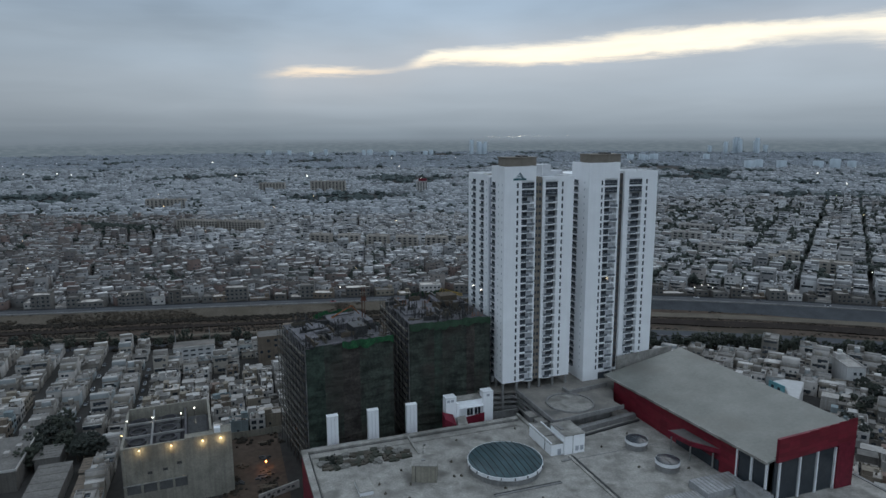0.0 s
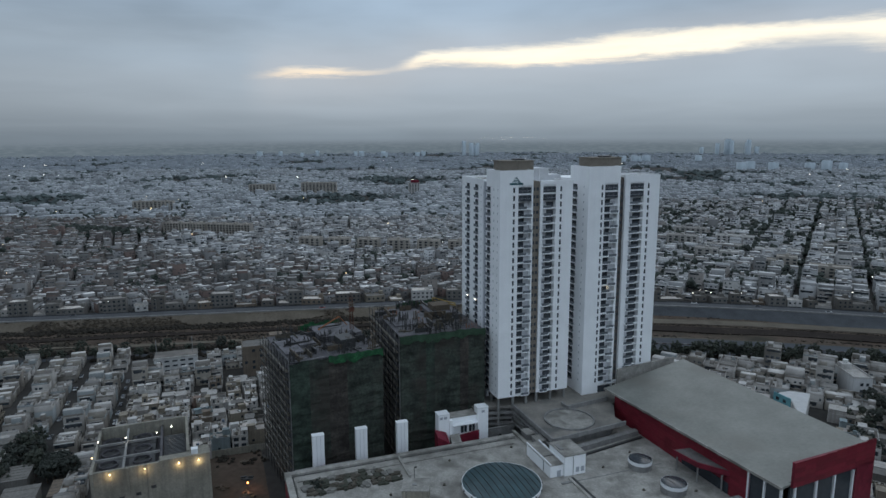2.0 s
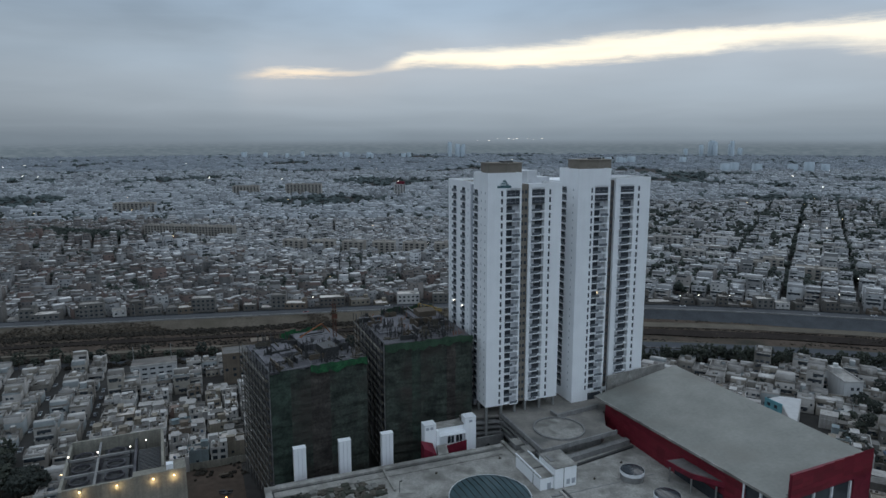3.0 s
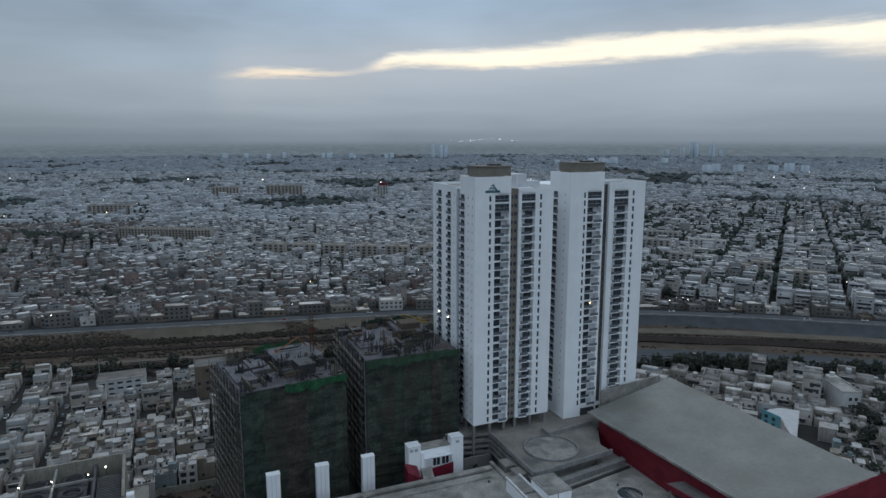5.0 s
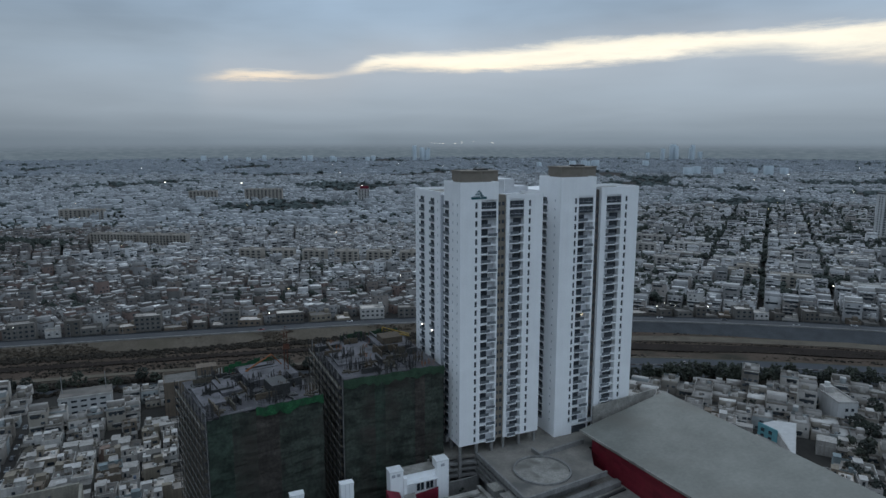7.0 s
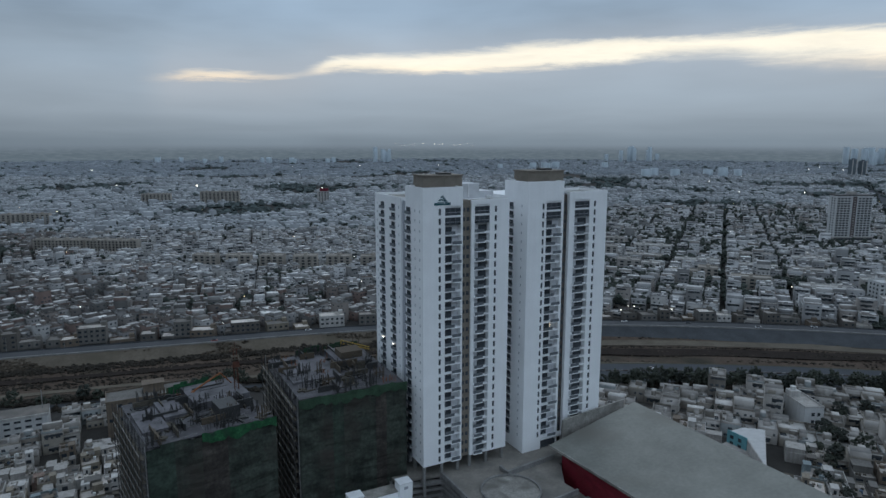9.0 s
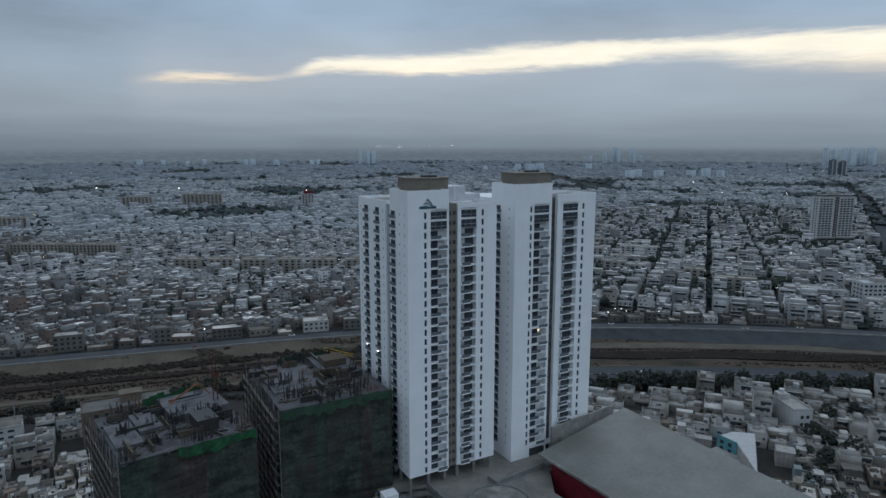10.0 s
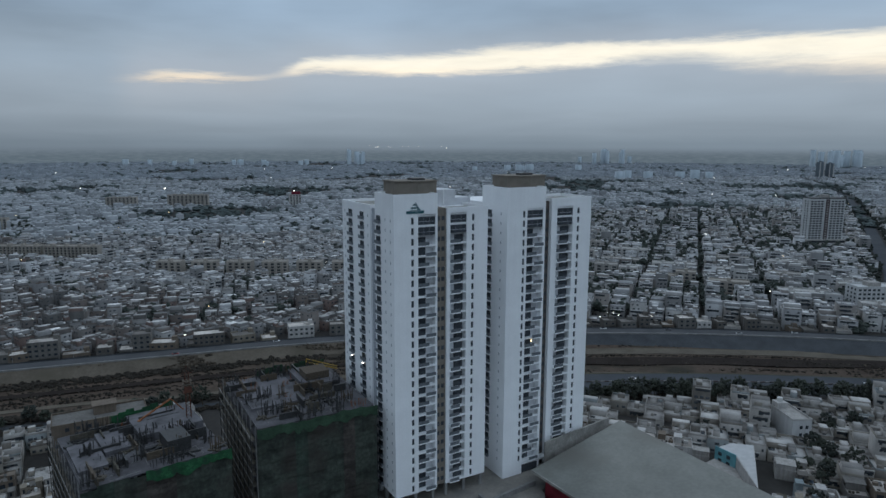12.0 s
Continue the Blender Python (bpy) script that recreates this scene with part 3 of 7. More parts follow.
def round_light(name, u, v, r, h, glass, label, ribs):
    """A round skylight on an upstand with a collar and glazing ribs."""
    t = thing(name, label, "skylight")
    t.matrix_world = ESTATE @ pose(u, v, 17.6, 0, 0, 0)
    g = Geo().cyl(0, 0, r * 0.965, 0, h * 0.64, 48)
    part("upstand", g, [CONC], t)
    g = Geo().cyl(0, 0, r, h * 0.64, h, 48)
    part("collar", g, [WHITE2], t, "pale metal collar")
    for k in range(18 if r > 8 else 0):
        a = 2 * math.pi * k / 18
        part("collar_clip", Geo().rbox((r + 0.1) * math.cos(a), (r + 0.1) * math.sin(a), a, 0.12, 0.16, h * 0.72, h * 0.95), [DARKSTEEL], t)
    g = Geo()
    seg, rings = 48, 5
    top = h + r * 0.075
    for k in range(rings):
        q = k / rings
        for i in range(seg):
            a = 2 * math.pi * i / seg
            rr = r * 0.985 * (1 - q)
            g.v.append((rr * math.cos(a), rr * math.sin(a), h + 0.02 + (top - h) * (1 - (1 - q) ** 2)))
    g.v.append((0, 0, top))
    for k in range(rings - 1):
        for i in range(seg):
            a, b = k * seg + i, k * seg + (i + 1) % seg
            g.f.append((a, b, b + seg, a + seg))
    o = (rings - 1) * seg
    g.f += [(o + i, o + (i + 1) % seg, len(g.v) - 1) for i in range(seg)]
    g.m = [0] * len(g.f)
    part("glazing", g, [glass], t, "dark blue-green glazing")
    for i in range(ribs):
        x = r * 0.96 * (2 * (i + 0.5) / ribs - 1)
        half = math.sqrt(max((r * 0.96) ** 2 - x * x, 0.01))
        g = Geo()
        prev = None
        for j in range(9):
            y = half * (j / 4 - 1)
            q = math.sqrt(x * x + y * y) / (r * 0.985)
            p = (x, y, h + 0.06 + (top - h) * (1 - q * q))
            if prev:
                g.tube(prev, p, 0.12 if ribs > 6 else 0.06, 4)
            prev = p
        part("rib", g, [DARKSTEEL], t)
    return t


round_light("skylight", -21.3, -49.6, 13.25, 3.3, DOMEGLASS, "large round blue-green skylight on the flat roof", 12)
round_light("skylight", 31.2, -52.4, 4.1, 3.3, GLASS, "small round dark skylight near the red wall", 4)
round_light("skylight", 31.9, -69.4, 4.2, 3.3, GLASS, "small round dark skylight beside the canopy", 4)


def roof_hut(name, label, u0, u1, v0, v1, h, mt, turn=0.0, extra=None):
    t = thing(name, label, "roof hut")
    t.matrix_world = ESTATE @ pose((u0 + u1) / 2, (v0 + v1) / 2, 17.6, 0, 0, turn)
    a, b = (u1 - u0) / 2, (v1 - v0) / 2
    part("body", Geo().box(-a, a, -b, b, 0, h - 0.25), [mt], t)
    part("roof_slab", Geo().box(-a - 0.2, a + 0.2, -b - 0.2, b + 0.2, h - 0.25, h), [ROOFING], t, "pale slab")
    for q in extra or ():
        part(q[0], Geo().box(*q[1]), [q[2]], t)
    return t


HUTWALL = mat("yellowed_hut_wall", (0.25, 0.232, 0.19), 0.9, 0.2, 0.3, 2.0, 0.2, streak=0.15)
roof_hut("tank_hut", "stained square water tank hut on the roof", -54.0, -45.6, -50.0, -42.4, 6.2, HUTWALL, -22, [("hatch", (-1.2, 0.2, -0.8, 0.6, 6.2, 6.45), CONC), ("pipe", (-3.0, -2.85, -3.82, -3.67, 0, 6.0), DARKSTEEL)])
roof_hut("vent_box", "low white vent box on the roof", -73.4, -68.9, -51.0, -42.5, 1.6, WHITE2, 0)
roof_hut("roof_hut", "white stair house with a pale slab roof", 2.9, 11.1, -48.9, -38.0, 7.5, WHITE, 0, [("vent_window", (k, k + 1.25, -5.56, -5.45, 1.0, 2.8), VENTGREY) for k in (0.3, 2.3)] + [("pipe", (-0.9, -0.75, -5.6, -5.45, 0, 7.2), CONC), ("roof_curb", (-3.4, -2.0, -1.0, 3.0, 7.5, 7.8), CONC)])
roof_hut("roof_hut", "narrow white stair head with a small door", -2.2, 2.8, -48.0, -30.5, 4.6, WHITE, 0, [("door", (0.1, 1.5, -8.85, -8.75, 0, 2.3), VENTGREY), ("ladder_rail", (-2.65, -2.5, -4.0, -3.85, 0, 5.2), DARKSTEEL), ("coping", (-2.7, -2.3, -8.95, 8.95, 4.6, 5.1), WHITE2), ("coping", (2.3, 2.7, -8.95, 8.95, 4.6, 5.1), WHITE2), ("roof_joint", (-2.3, 2.3, -2.4, -2.0, 4.6, 4.75), DARKSTEEL)])
roof_hut("plant_box", "grey plant boxes beside the parking ramp", 3.2, 6.6, -20.0, -15.0, 2.4, CONC)
roof_hut("plant_box", "grey plant boxes beside the parking ramp", 3.4, 6.8, -28.5, -23.5, 3.4, CONC)

# dark gutters inside the parapets
for b in ((-85.6, -85.0, -148, -16.4, 17.6, 17.64), (-85.0, -0.4, -17.0, -16.4, 17.6, 17.64)):
    part("gutter", Geo().box(*b), [DARKSTEEL], mall)

# building waste along the back parapet
rng = random.Random(5)
DEBRIS = mat("building_rubbish", (0.085, 0.075, 0.06), 0.95, 0.4, 0.5, 2.0, 0.5)
TARP = mat("dull_green_tarpaulin", (0.05, 0.052, 0.04), 0.8, 0.35, 0.6, 2.5, 0.4)
PALEBOARD = mat("grey_site_boards", (0.17, 0.165, 0.15), 0.9, 0.3, 0.6, 2.5, 0.3)
for k in range(34):
    u, v = -80.5 + 31 * (k % 12) / 11.5 + rng.uniform(-1.2, 1.2), -30 + 3.4 * (k // 12) + rng.uniform(-1.0, 1.0)
    g = Geo()
    for j in range(6):
        a, b, c = rng.uniform(0.5, 1.5), rng.uniform(0.4, 1.1), rng.uniform(0.3, 1.0)
        g.rbox(rng.uniform(-1.2, 1.2), rng.uniform(-0.9, 0.9), rng.choice((0.0, 0.2, 1.57)) + rng.uniform(-0.3, 0.3), a, b, 0, c)
    mt, words = ((DEBRIS, "pile of brown boards and building rubbish on the roof"), (TARP, "heap under a dull green tarpaulin on the roof"), (PALEBOARD, "stack of grey site boards on the roof"))[(k * 7 + k // 5) % 3]
    solid("rubbish_pile", g, [mt], words, "rubbish", group="rubbish on the roof", kind="stuff", m=ESTATE @ pose(u, v, 17.6))
g = Geo()
for k in range(26):
    g.clump(rng.gauss(0, 0.9), rng.gauss(0, 0.9), rng.uniform(0.4, 3.2), rng.uniform(0.35, 0.7), rng)
solid("roof_shrub", g, [LEAF2], "dark shrub among the rubbish on the roof", "shrub", m=ESTATE @ pose(-78.6, -27.4, 17.6))
for k in range(26):
    u, v = rng.uniform(-80, 42), rng.uniform(-75, -22)
    g = Geo().rbox(0, 0, 0.5, 0.45, 0.35, 0, 0.35).rbox(0.1, 0.1, 0.9, 0.2, 0.2, 0.35, 0.7)
    solid("roof_outlet", g, [DEBRIS], "small dark roof outlet", "roof outlet", group="roof outlets", m=ESTATE @ pose(u, v, 17.6, 0, 0, k * 40))
g = Geo().cyl(0, 0, 0.09, 0, 6.5, 6).box(-0.02, 0.9, -0.02, 0.02, 6.0, 6.5)
solid("mast", g, [DARKSTEEL], "thin steel mast on the roof", "mast", m=ESTATE @ pose(-47.2, -35.9, 17.6))

# ---------------------------------------------------------------- deck under the towers and parking levels
deck = thing("podium_deck", "stained concrete deck with open parking levels below", "deck")
deck.matrix_world = ESTATE
part("slab", Geo().prism([(7.2, -33.2), (41.0, -29.6), (40.4, -23.6), (46.6, -13.8), (47, -12), (86, -6), (86, 44), (-9, 44), (-9, 3.5), (7.2, 0.4)], 21.9, 22.9), [DECK], deck)
part("core", Geo().prism([(11, -29), (36, -27), (39.6, -24), (45.6, -13.6), (46, -10), (84, -4), (84, 42), (-8, 42), (-8, 6), (10, 3)], 0, 21.9), [CONC], deck)
for k, z in enumerate((15.4, 17.7, 19.8)):
    part("parking_floor", Geo().prism([(6.8, -33), (11, -33), (11, 1), (-10.0, 5.8), (-10.0, 2.8), (6.8, -0.6)], z, z + 0.9), [CONC], deck)
for v in (-32.4, -27.5, -22.5, -17.5, -12.5, -7.5, -2):
    part("column", Geo().box(7.2, 8.0, v - 0.4, v + 0.4, 17.6, 21.9), [CONC], deck)
for u in (-9.5, -4.5, 0.5):
    part("column", Geo().box(u - 0.4, u + 0.4, 2.2 - u * 0.3, 3.0 - u * 0.3, 10, 21.9), [CONC], deck)
part("wing_wall", Geo().box(-8.0, 7.0, -1.6, -0.8, 10, 15.4), [CONC], deck)
part("parapet", Geo().prism([(6.9, -33.6), (41.2, -30.0), (41.1, -29.4), (7.5, -33.0)], 22.0, 23.7), [CONC], deck)
part("parapet", Geo().box(6.7, 7.3, -33, 0.2, 22.0, 23.7), [CONC], deck)
part("parapet", Geo().prism([(55, -3.4), (88, 0.4), (88, 1.0), (55, -2.8)], 22.9, [33.8, 34.2, 34.2, 33.8]), [ROOFING], deck, "pale screen wall")
part("planter_wall", Geo().prism([(26, -11.5), (47, -8.8), (47, -7.9), (26, -10.6)], 22.9, 24.6), [CONC], deck)
part("planter_wall", Geo().prism([(26, -10.6), (26.8, -10.6), (26.8, -6.0), (26, -6.0)], 22.9, 24.4), [CONC], deck)
g = Geo().ring(21.9, -19.6, 9.3, 9.9, 22.9, 23.6)
part("ring_wall", g, [CONC], deck, "low round concrete upstand")
part("ring_floor", Geo().cyl(21.9, -19.6, 9.3, 22.9, 22.96, 40), [ROOFING], deck, "pale round screed")
part("step", Geo().prism([(14, -36), (46, -31.5), (46, -29), (14, -33.6)], 17.6, 19.6), [CONC], deck)
part("step", Geo().prism([(12, -39.5), (46, -34.0), (46, -33.0), (12, -38.5)], 17.6, 18.2), [DARKSTEEL], deck)

# ---------------------------------------------------------------- white gatehouse and three white pylons
gate = thing("gatehouse", "white rendered gatehouse with red base and two stair turrets", "building")
gate.matrix_world = ESTATE
part("wall", Geo().box(-24.3, -12.4, -6.9, -2.5, 12, 25.2), [WHITE], gate)
part("wall", Geo().box(-24.3, -23.2, -9.2, -6.9, 12, 25.2), [WHITE], gate)
part("roof", Geo().box(-24.3, -12.4, -7.1, -2.3, 25.2, 25.6), [ROOFING], gate)
part("turret", Geo().box(-28.8, -24.3, -8.5, -4.6, 12, 27.6), [WHITE], gate)
part("turret", Geo().box(-12.4, -8.0, -8.5, -4.6, 12, 28.1), [WHITE], gate)
for u0, u1, z in ((-28.8, -24.3, 27.6), (-12.4, -8.0, 28.1)):
    part("turret_cap", Geo().box(u0 - 0.12, u1 + 0.12, -8.62, -4.5, z, z + 0.3), [WHITE2], gate)
part("canopy", Geo().box(-23.2, -12.4, -9.4, -6.9, 22.6, 23.0), [WHITE2], gate)
part("floor_slab", Geo().box(-23.2, -12.4, -9.9, -6.9, 17.0, 17.6), [ROOFING], gate)
for u in (-19.0, -15.6):
    w = part("window", Geo().box(u, u + 2.5, -7.1, -6.9, 18.6, 21.6), [GLASS], gate)
    part("mullion", Geo().box(u + 1.15, u + 1.35, -7.2, -7.1, 18.6, 21.6), [WHITE2], w)
for u in (-28.3, -26.6):
    part("vent", Geo().box(u, u + 1.2, -8.6, -8.5, 25.9, 26.9), [VENTGREY], gate)
part("vent", Geo().box(-10.9, -9.6, -8.6, -8.5, 26.3, 27.2), [VENTGREY], gate)
part("red_band", Geo().prism([(-20.6, -10.3), (-12.6, -10.3), (-12.6, -9.9), (-20.6, -9.9)], 14.0, [19.3, 20.2, 20.2, 19.3]), [RED], gate, "dark red cladding band")
part("red_base", Geo().prism([(-30.4, -12.4), (-25.8, -13.2), (-25.8, -8.6), (-30.4, -8.6)], 8, [20.9, 18.2, 20.6, 22.4]), [RED], gate, "dark red cladding base")
part("ramp", Geo().prism([(-25.6, -14.6), (-21.6, -14.6), (-20.6, -9.2), (-24.4, -9.2)], 12, [18.6, 18.6, 19.6, 19.6]), [ROOFING], gate)
for u in (-76.6, -60.6, -44.8):
    p = solid("pylon", Geo().box(u, u + 4.2, -6.9, -4.5, 0, 26.3).box(u - 0.12, u + 4.32, -7.0, -4.4, 26.3, 26.6), [WHITE], "tall plain white pylon behind the roof parapet", "pylon", group="white pylons", m=ESTATE)
    for q in (1.4, 2.75):
        part("groove", Geo().box(u + q, u + q + 0.12, -6.98, -6.9, 0, 26.3), [BAYWALL], p)

# ---------------------------------------------------------------- the two residential towers
NST, SH, Z0 = 28, 3.1, 27.0




def balcony_stack(tw, u0, u1, vf, back, zs, flip=False, tops=2, side=None):
    """A stack of recessed balconies. side None: faces -v; else the stack sits in the side wall at u = side and u0, u1 are v values."""
    k = 0
    w = u1 - u0

    def put(name, a, b, f0, f1, z0, z1, mt, par, label=""):
        if side is None:
            g = Geo().box(a, b, vf + f0, vf + f1, z0, z1)
        else:
            g = Geo().box(side + f0, side + f1, a, b, z0, z1)
        return part(name, g, [mt], par, label)
    for i, z in enumerate(zs):
        if i >= len(zs) - tops:
            b = put("window_bay", u0, u1, 0.25, 0.45, z, z + 2.45, TOWERGLASS, tw, "wide dark window bay")
            for q in (0.33, 0.67):
                put("mullion", u0 + w * q - 0.07, u0 + w * q + 0.07, 0.15, 0.25, z, z + 2.45, RAIL, b)
            put("transom", u0, u1, 0.14, 0.25, z + 0.9, z + 1.0, VENTGREY, b)
            put("spandrel", u0, u1, 0.0, 0.45, z + 2.45, z + SH, WHITE2, b)
            continue
        long = i % 2 == 0
        a, c = (u0, u0 + w * 0.62) if not flip else (u1 - w * 0.62, u1)
        d0, d1 = (u0 + w * 0.40, u1) if not flip else (u0, u1 - w * 0.40)
        b = put("balcony", u0, u1, 0.06, back, z - 0.3, z, WHITE, tw)
        put("door_glass", a + 0.25, c - 0.2, back - 0.16, back - 0.05, z, z + 2.3, TOWERGLASS, b, "dark sliding door")
        if long:
            put("slab_edge", d0, d1, -0.85, 0.1, z - 0.3, z, WHITE, b)
            put("railing", d0 + 0.05, d1 - 0.05, -0.72, -0.64, z, z + 1.05, RAIL, b)
        else:
            put("railing", u0 + 0.05, u0 + w * 0.66, 0.12, 0.2, z, z + 1.05, RAIL, b)
            put("ledge", u0 + w * 0.66, u1, 0.1, 0.3, z, z + 0.3, WHITE2, b)


def front_block(tw, u0, u1, vf, vb, zb, zt, slit, bay, fin, tops=2):
    """A projecting wing: piers, a slit-window column, a recessed balcony bay and the body behind."""
    s0, s1 = slit
    b0, b1 = bay
    zs = [Z0 + 0.35 + SH * i for i in range(NST)]
    back = 2.0
    cuts = sorted([(s0, s1), (b0, b1)])
    x = u0
    for a, b in cuts + [(u1, u1)]:
        if a - x > 0.05:
            part("pier", Geo().box(x, a, vf, vf + back, zb, zt), [WHITE], tw)
        x = b
    ztop = zs[-1] + 2.6
    part("wall", Geo().box(u0, u1, vf + back, vb, zb, zt), [WHITE], tw)
    part("bay_wall", Geo().box(b0, b1, vf + back - 0.04, vf + back, zb + 0.3, ztop), [BAYWALL], tw)
    for a, b in cuts:
        part("lintel", Geo().box(a, b, vf, vf + back, ztop, zt), [WHITE], tw)
    # slit windows with white spandrels
    for z in zs:
        s = part("slit_window", Geo().box(s0, s1, vf + 0.25, vf + 0.35, z + 0.3, z + 2.3), [TOWERGLASS], tw)
        part("spandrel", Geo().box(s0, s1, vf + 0.02, vf + 0.35, z + 2.3, z + SH + 0.3 if z < zs[-1] else ztop), [WHITE], s)
    part("slit_base", Geo().box(s0, s1, vf + 0.02, vf + 0.35, zb, zs[0] + 0.3), [WHITE], tw)
    if zb < zs[0] - 1:
        part("bay_base", Geo().box(b0, b1, vf + 0.5, vf + back, zb, zs[0] - 0.25), [TOWERGLASS], tw, "dark shop window")
    balcony_stack(tw, b0, b1, vf, back - 0.04, zs, fin == "left", tops)
    part("roof", Geo().box(u0 + 0.3, u1 - 0.3, vf + 0.3, vb - 0.3, zt, zt + 0.06), [ROOFING], tw)
    for q in ((u0 - 0.05, u1 + 0.05, vf - 0.05, vf + 0.3), (u0 - 0.05, u1 + 0.05, vb - 0.3, vb), (u0 - 0.05, u0 + 0.3, vf + 0.3, vb - 0.3), (u1 - 0.3, u1 + 0.05, vf + 0.3, vb - 0.3)):
        part("parapet", Geo().box(*q, zt, zt + 1.1), [WHITE], tw)


def side_stack(tw, su, v0, v1, n=NST, vents=()):
    """Balconies and little vents on a wall that faces -u."""
    zs = [Z0 + 0.35 + SH * i for i in range(n)]
    for z in zs:
        b = part("balcony", Geo().box(su - 0.7, su, v0, v1, z - 0.22, z), [WHITE2], tw)
        part("railing", Geo().box(su - 0.68, su - 0.6, v0 + 0.05, v1 - 0.05, z, z + 1.05), [RAIL], b)
        part("railing", Geo().box(su - 0.6, su, v0 + 0.05, v0 + 0.12, z, z + 1.05), [RAIL], b)
        part("door_glass", Geo().box(su - 0.06, su + 0.0, v0 + 0.3, v1 - 0.3, z, z + 2.3), [TOWERGLASS], b)
    for v in vents:
        for z in zs:
            part("vent", Geo().box(su - 0.03, su, v, v + 0.45, z + 1.0, z + 1.9), [VENTGREY], tw)


def gap_wall(tw, u0, u1, vf, vb, zb, zt, mt):
    """The brown recess between two wings, with pairs of small windows."""
    part("recess_wall", Geo().box(u0, u1, vf, vb, zb, zt), [mt], tw)
    for i in range(NST):
        z = Z0 + 1.2 + SH * i
        for f in (0.14, 0.58):
            a = u0 + (u1 - u0) * f
            part("small_window", Geo().box(a, a + 1.0, vf - 0.06, vf, z, z + 1.3), [TOWERGLASS], tw)


def tower(name, label, west):
    t = thing(name, label, "tower block")
    t.matrix_world = ESTATE
    return t


west = tower("residential_tower", "white residential tower with stacked balconies and teal sign", True)
front_block(west, 0.0, 14.4, 0.0, 13.2, 27.0, 119.1, (5.6, 6.5), (7.9, 13.7), "right")
front_block(west, 18.0, 32.7, 0.6, 16.0, 27.0, 114.6, (26.9, 27.8), (19.2, 25.0), "left")
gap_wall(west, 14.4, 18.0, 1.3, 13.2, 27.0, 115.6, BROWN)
part("core", Geo().box(0.8, 31.6, 13.2, 36.0, 22.9, 114.8), [WHITE], west)
side_stack(west, 0.0, 8.9, 12.6, vents=(2.0, 5.6))
# rear block behind a deep recess, with two more balcony columns on its west wall
part("rear_block", Geo().box(0.0, 16.0, 16.8, 40.0, 22.9, 115.0), [WHITE], west)
for q in ((-0.05, 16.0, 16.75, 17.1), (-0.05, 16.0, 39.7, 40.05), (-0.05, 0.3, 17.1, 39.7)):
    part("parapet", Geo().box(*q, 115.0, 116.0), [WHITE], west)
part("roof", Geo().box(0.3, 15.7, 17.1, 39.7, 115.0, 115.1), [ROOFING], west)
part("recess_wall", Geo().box(0.6, 0.9, 13.2, 16.8, 22.9, 115.0), [VENTGREY], west)
side_stack(west, 0.0, 21.6, 25.2, vents=(18.4,))
side_stack(west, 0.0, 31.0, 34.8, vents=(37.6,))
# stilts
for u, v in ((0.5, 0.6), (7.0, 0.6), (13.2, 0.8), (18.2, 1.2), (24.8, 1.2), (31.4, 1.2), (0.6, 8), (13.2, 8), (18.2, 8), (31.4, 8)):
    part("stilt", Geo().box(u - 0.45, u + 0.45, v - 0.45, v + 0.45, 12, 27.0), [CONC], west)
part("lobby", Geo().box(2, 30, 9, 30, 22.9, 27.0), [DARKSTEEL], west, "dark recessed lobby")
# roof structures
part("roof_house", Geo().prism([(3.4, 6.5), (9.6, 3.2), (17.2, 5.6), (17.2, 14), (3.4, 14)], 119.1, 123.4), [BROWN], west, "brown roof house")
part("roof_house_slab", Geo().prism([(3.1, 6.3), (9.6, 2.9), (17.5, 5.3), (17.5, 14.3), (3.1, 14.3)], 123.4, 123.75), [BROWN], west)
part("roof_hatch", Geo().box(9.5, 13.6, 6.5, 10, 123.75, 124.4), [DARKSTEEL], west)
part("roof_room", Geo().box(20.5, 29.0, 14.5, 24, 114.8, 120.0), [BAYWALL], west)
part("roof_room", Geo().box(29.0, 35.5, 15.5, 24, 112.0, 117.2), [BAYWALL], west)
for a0 in (21.0, 24.4):
    part("pilaster", Geo().box(a0, a0 + 0.5, 14.3, 14.5, 115.4, 120.2), [WHITE2], west)
# the teal sign: plain peaks over a base bar
g = Geo()
for i in range(9):
    q = i / 9
    z0, z1 = 114.9 + 2.9 * q, 114.9 + 2.9 * (q + 0.08)
    hw = 2.2 * (1 - q)
    if i % 3 != 2:
        g.box(6.9 - hw, 6.9 + hw * (0.2 if i < 6 else 1), -0.12, 0.0, z0, z1)
    g.box(6.9 + hw * 0.35, 6.9 + hw, -0.12, 0.0, z0, z1)
g.box(4.0, 9.8, -0.12, 0.0, 114.5, 114.9)
g.box(4.0, 4.8, -0.12, 0.0, 114.9, 115.3).box(9.0, 9.8, -0.12, 0.0, 114.9, 115.3)
part("sign", g, [TEAL], west, "teal peaked sign on the parapet")

